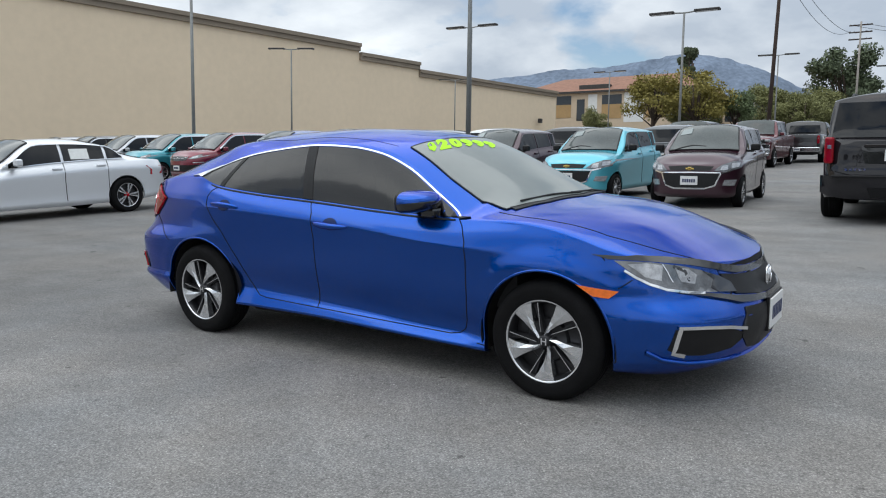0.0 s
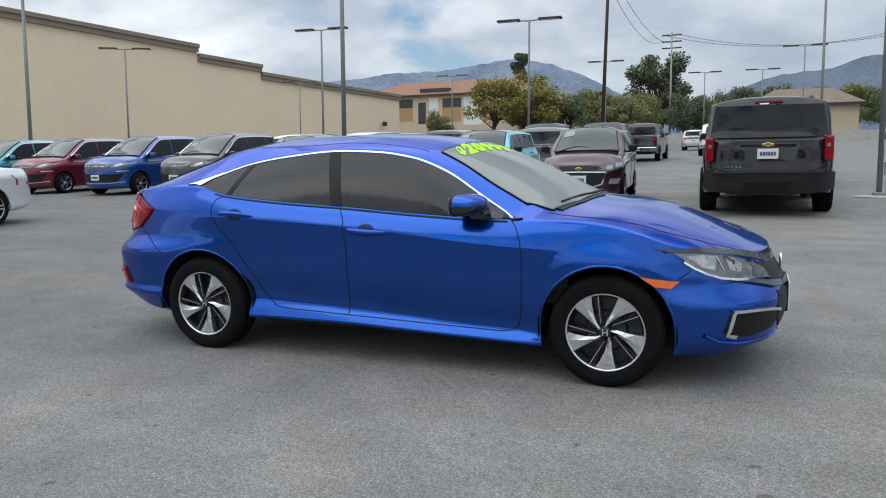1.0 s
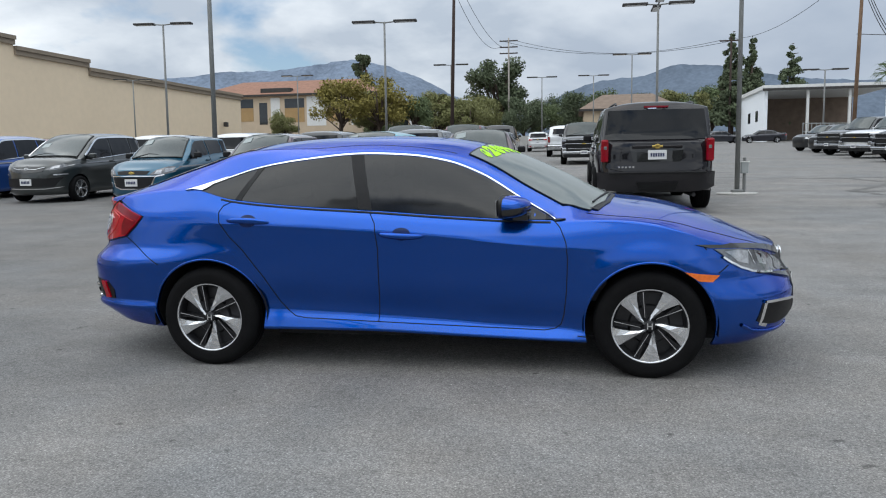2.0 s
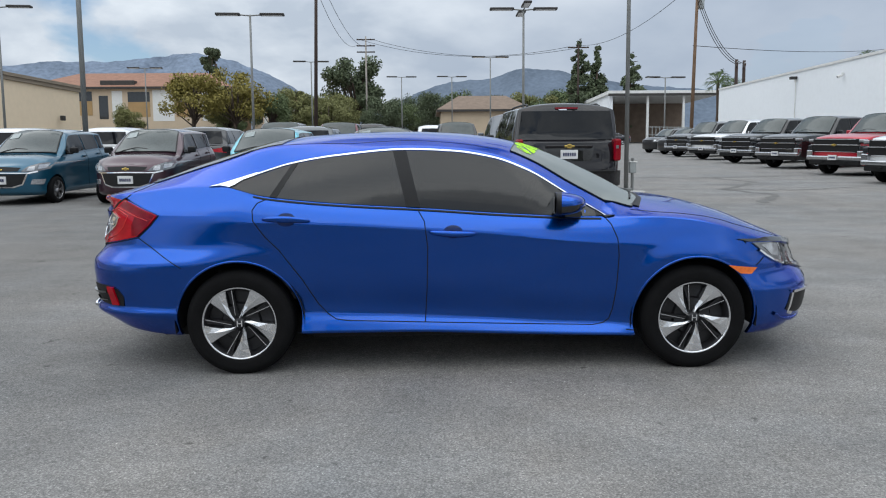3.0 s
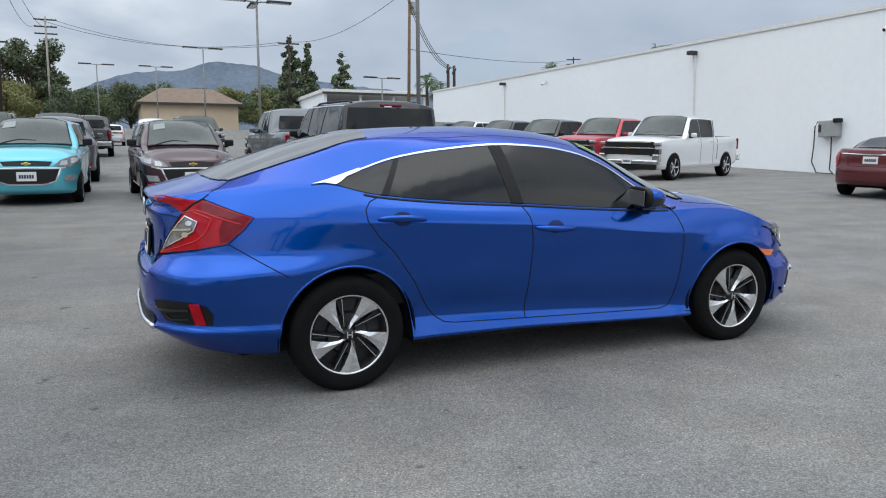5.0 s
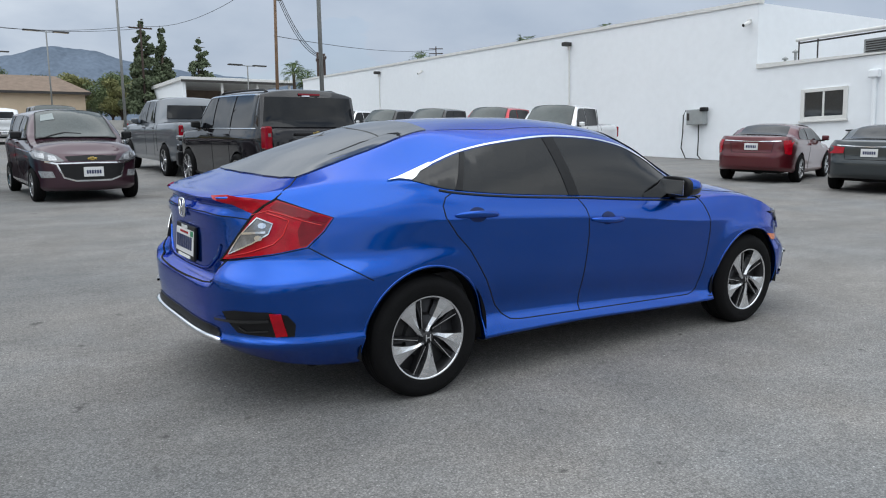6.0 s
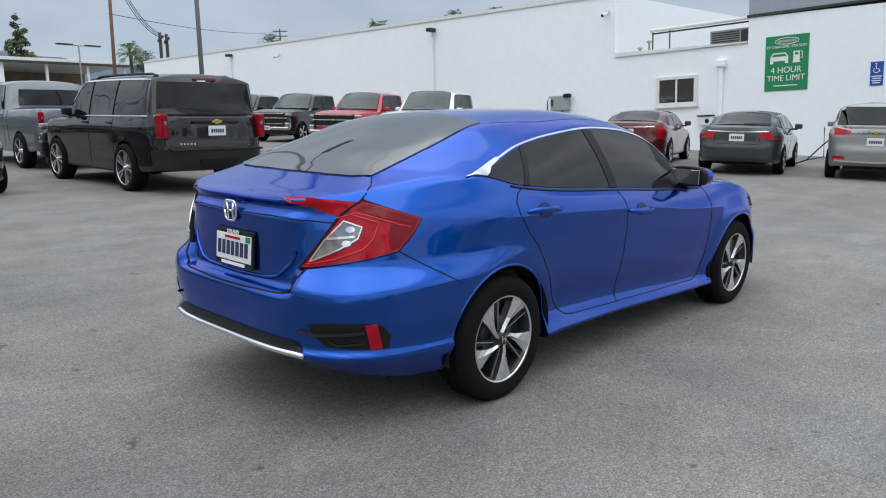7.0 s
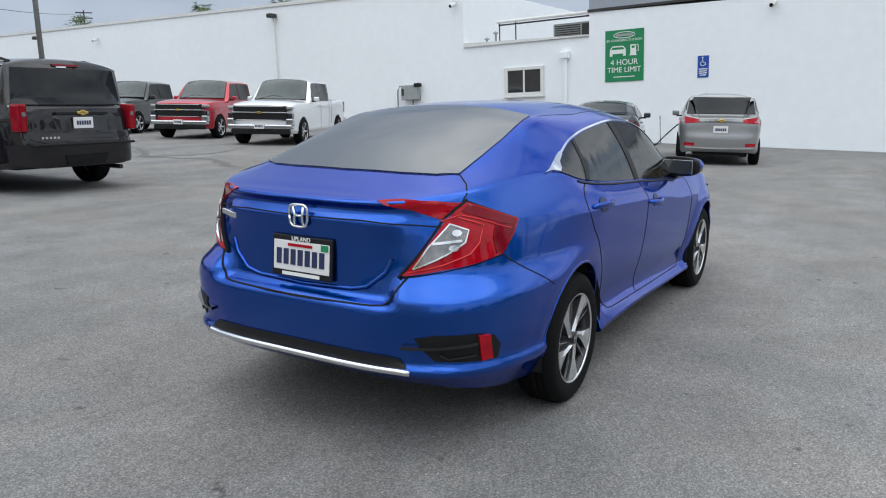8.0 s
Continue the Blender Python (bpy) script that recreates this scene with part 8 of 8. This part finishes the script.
# ---------------------------------------------------------------- more parked vehicles
cross = vehicle("suv", CROSS, on_ground(-6.6, 18.2, 90), (0.03, 0.032, 0.036), "dark grey crossover parked with its tailgate to the lane", "cars in the rows behind", "plain", "electric", dividers=(0.0, -0.95), rim="five", tyre_w=0.22, rear_glass=(1.18, 1.52, 0.74))
cols = {"white": (0.62, 0.63, 0.64), "silver": (0.36, 0.38, 0.40), "black": (0.015, 0.016, 0.018), "red": (0.22, 0.012, 0.02), "maroon": (0.10, 0.01, 0.018), "grey": (0.10, 0.11, 0.12), "blue": (0.015, 0.05, 0.16)}
second = [(-9.2, 18.0, 90, "white"), (-12.0, 18.2, 90, "white"), (-14.9, 18.6, 90, "black"), (-17.8, 18.8, 90, "red"), (-20.7, 19, 90, "silver"), (-23.6, 19.2, 90, "white"), (-26.5, 19.4, 90, "grey"), (-29.4, 19.6, 90, "black"), (-3.6, 18.3, 90, "grey"),
          (-9.6, 30.5, -90, "maroon"), (-12.5, 30.8, -90, "white"), (-15.4, 31, -90, "silver"), (-18.3, 31.2, -90, "black"), (-21.2, 31.4, -90, "white"), (-24.1, 31.6, -90, "red"), (-27, 31.8, -90, "grey"), (-31, 32, -90, "white"), (-35, 32, -90, "silver"),
          (-7.5, 45, 90, "silver"), (-11, 45, 90, "grey"), (-15, 45, 90, "red"), (-19, 46, 90, "white"), (-23, 46, 90, "black"), (1.9, 60, 90, "red"), (-2, 61, 90, "white"), (-6, 62, 90, "grey")]
for x, y, yaw, c in second:
    recolor(copy_thing(cross, on_ground(x, y, yaw)), cols[c], {"white": "white", "silver": "silver", "black": "black", "red": "red", "maroon": "maroon", "grey": "grey", "blue": "blue"}[c] + " crossover parked in the rows behind")
for x, y, yaw, c, lab in ((-6.6, 29.4, -90, "black", "dark pickup truck facing the lane in the back row"), (-4.2, 31.0, -90, "maroon", "dark red pickup truck facing the lane in the back row"), (-3.2, 37.5, 90, "black", "black pickup truck seen from its tailgate"),
                          (1.4, 33.0, -90, "black", "black pickup truck facing the lane beside a lot light"), (0.3, 46.0, 90, "white", "white pickup truck seen from its tailgate far back")):
    recolor(copy_thing(silver_truck, on_ground(x, y, yaw)), cols[c], lab)
recolor(copy_thing(cross, at_axle(CROSS, 15.6, 42.6, 202)), cols["black"], "black crossover at the far end of the pickup row")
recolor(copy_thing(cross, at_axle(CROSS, 15.9, 47.0, 202)), cols["black"], "black crossover at the far end of the pickup row")

# cars by the wall with the sign
COUPE = gen_spec(4.72, 1.85, 1.42, 2.70, 1.0, 0.76, 0.95, 0.95, 0.25, -0.95, 0.95, 1.02, 1.10, -1.75, 0.345, -1.35, 0.2, 2.6, 4.5)
SHORT_SEDAN = gen_spec(4.62, 1.81, 1.42, 2.81, 0.80, 0.75, 0.95, 0.95, 0.30, -0.95, 0.94, 1.0, 1.07, -1.75, 0.33, -1.4, 0.2, 2.6, 4.5)


def at_rear_axle(spec, x, y, yaw):
    d = radians(yaw)
    return on_ground(x + spec["wb"] / 2 * math.cos(d), y + spec["wb"] / 2 * math.sin(d), yaw)


vehicle("coupe", COUPE, at_rear_axle(COUPE, 13.95, 7.15, 17), (0.10, 0.008, 0.014), "dark red coupe backed by the white wall", "cars by the charging wall", "plain", "coupe", doors=2, dividers=(-0.55,), rim="twin", tyre_w=0.23)
vehicle("sedan", SHORT_SEDAN, at_rear_axle(SHORT_SEDAN, 13.38, 4.05, 14), (0.030, 0.038, 0.042), "dark grey green sedan plugged in under the sign", "cars by the charging wall", "plain", "sedan", dividers=(-0.15, -0.95), rim="twin", tyre_w=0.22)
EV = gen_spec(4.17, 1.80, 1.62, 2.60, 0.83, 0.90, 1.07, 1.15, 0.25, -1.35, 1.02, 1.14, 1.07, -1.72, 0.325, -1.55, 0.20, 2.5, 4.0)
vehicle("hatchback", EV, at_rear_axle(EV, 13.85, 1.42, 14), (0.26, 0.265, 0.27), "grey electric hatchback plugged in by the wall", "cars by the charging wall", "plain", "electric", dividers=(-0.15, -1.0), rim="twin", tyre_w=0.2, rear_glass=(1.14, 1.51, 0.82))
cable = part("charging_cable", tube([(white_x(4.8) - 0.3, 4.7, 1.2), (21.0, 4.6, 0.30), (19.0, 4.5, 0.27), (17.0, 4.1, 0.26), (16.1, 3.5, 0.40), (15.85, 3.05, 0.78), (15.8, 2.78, 1.0)], 0.016, 6), M["cable"])
tagged(cable, "black charging cable hanging to the grey hatchback", "cable")
for x, y, yaw in ((17.6, 86, 8), (21.7, 84, 172)):
    vehicle("sedan", SHORT_SEDAN, on_ground(x, y, yaw), (0.012, 0.013, 0.022), "dark sedan parked far off before the shed", "far sedans", "plain", "sedan", dividers=(-0.15, -0.95), rim="twin")


# ---------------------------------------------------------------- tar-sealed cracks and stains on the lot
def tar_line(pts, w, seed):
    rng = random.Random(seed)
    bm = bmesh.new()
    rows = []
    n = 60
    P = [Vector(p) for p in pts]
    for i in range(n + 1):
        t = i / n * (len(P) - 1)
        k = min(int(t), len(P) - 2)
        p = P[k].lerp(P[k + 1], t - k)
        d = (P[k + 1] - P[k]).normalized()
        s = Vector((-d.y, d.x))
        j = 0.22 * noise.noise(Vector((i * 0.22, seed, 0)))
        ww = w * (0.6 + 0.7 * rng.random())
        rows.append([bm.verts.new((p.x + s.x * (j - ww / 2), p.y + s.y * (j - ww / 2), 0.004)), bm.verts.new((p.x + s.x * (j + ww / 2), p.y + s.y * (j + ww / 2), 0.004))])
    for a_, b_ in zip(rows, rows[1:]):
        bm.faces.new((a_[0], a_[1], b_[1], b_[0]))
    return bm


M["tar"] = material("tar_seal", (0.115, 0.112, 0.106), 0.8, 0, 0, 4, 0.3, 0.2, 60)
for i, (pts, w) in enumerate((([(6.5, 9.5), (7.6, 11.5), (7.0, 13.0), (9.0, 15.5), (8.4, 18.0)], 0.20), ([(7.0, 13.0), (8.6, 12.6), (10.5, 13.4)], 0.14), ([(5.2, 19.0), (8.0, 17.6), (11.0, 18.4)], 0.18))):
    t_ = part("tar_seam", tar_line(pts, w, 5 + i), M["tar"], m=G)
    tagged(t_, "dark tar-sealed crack in the asphalt", "crack", kind="structure")
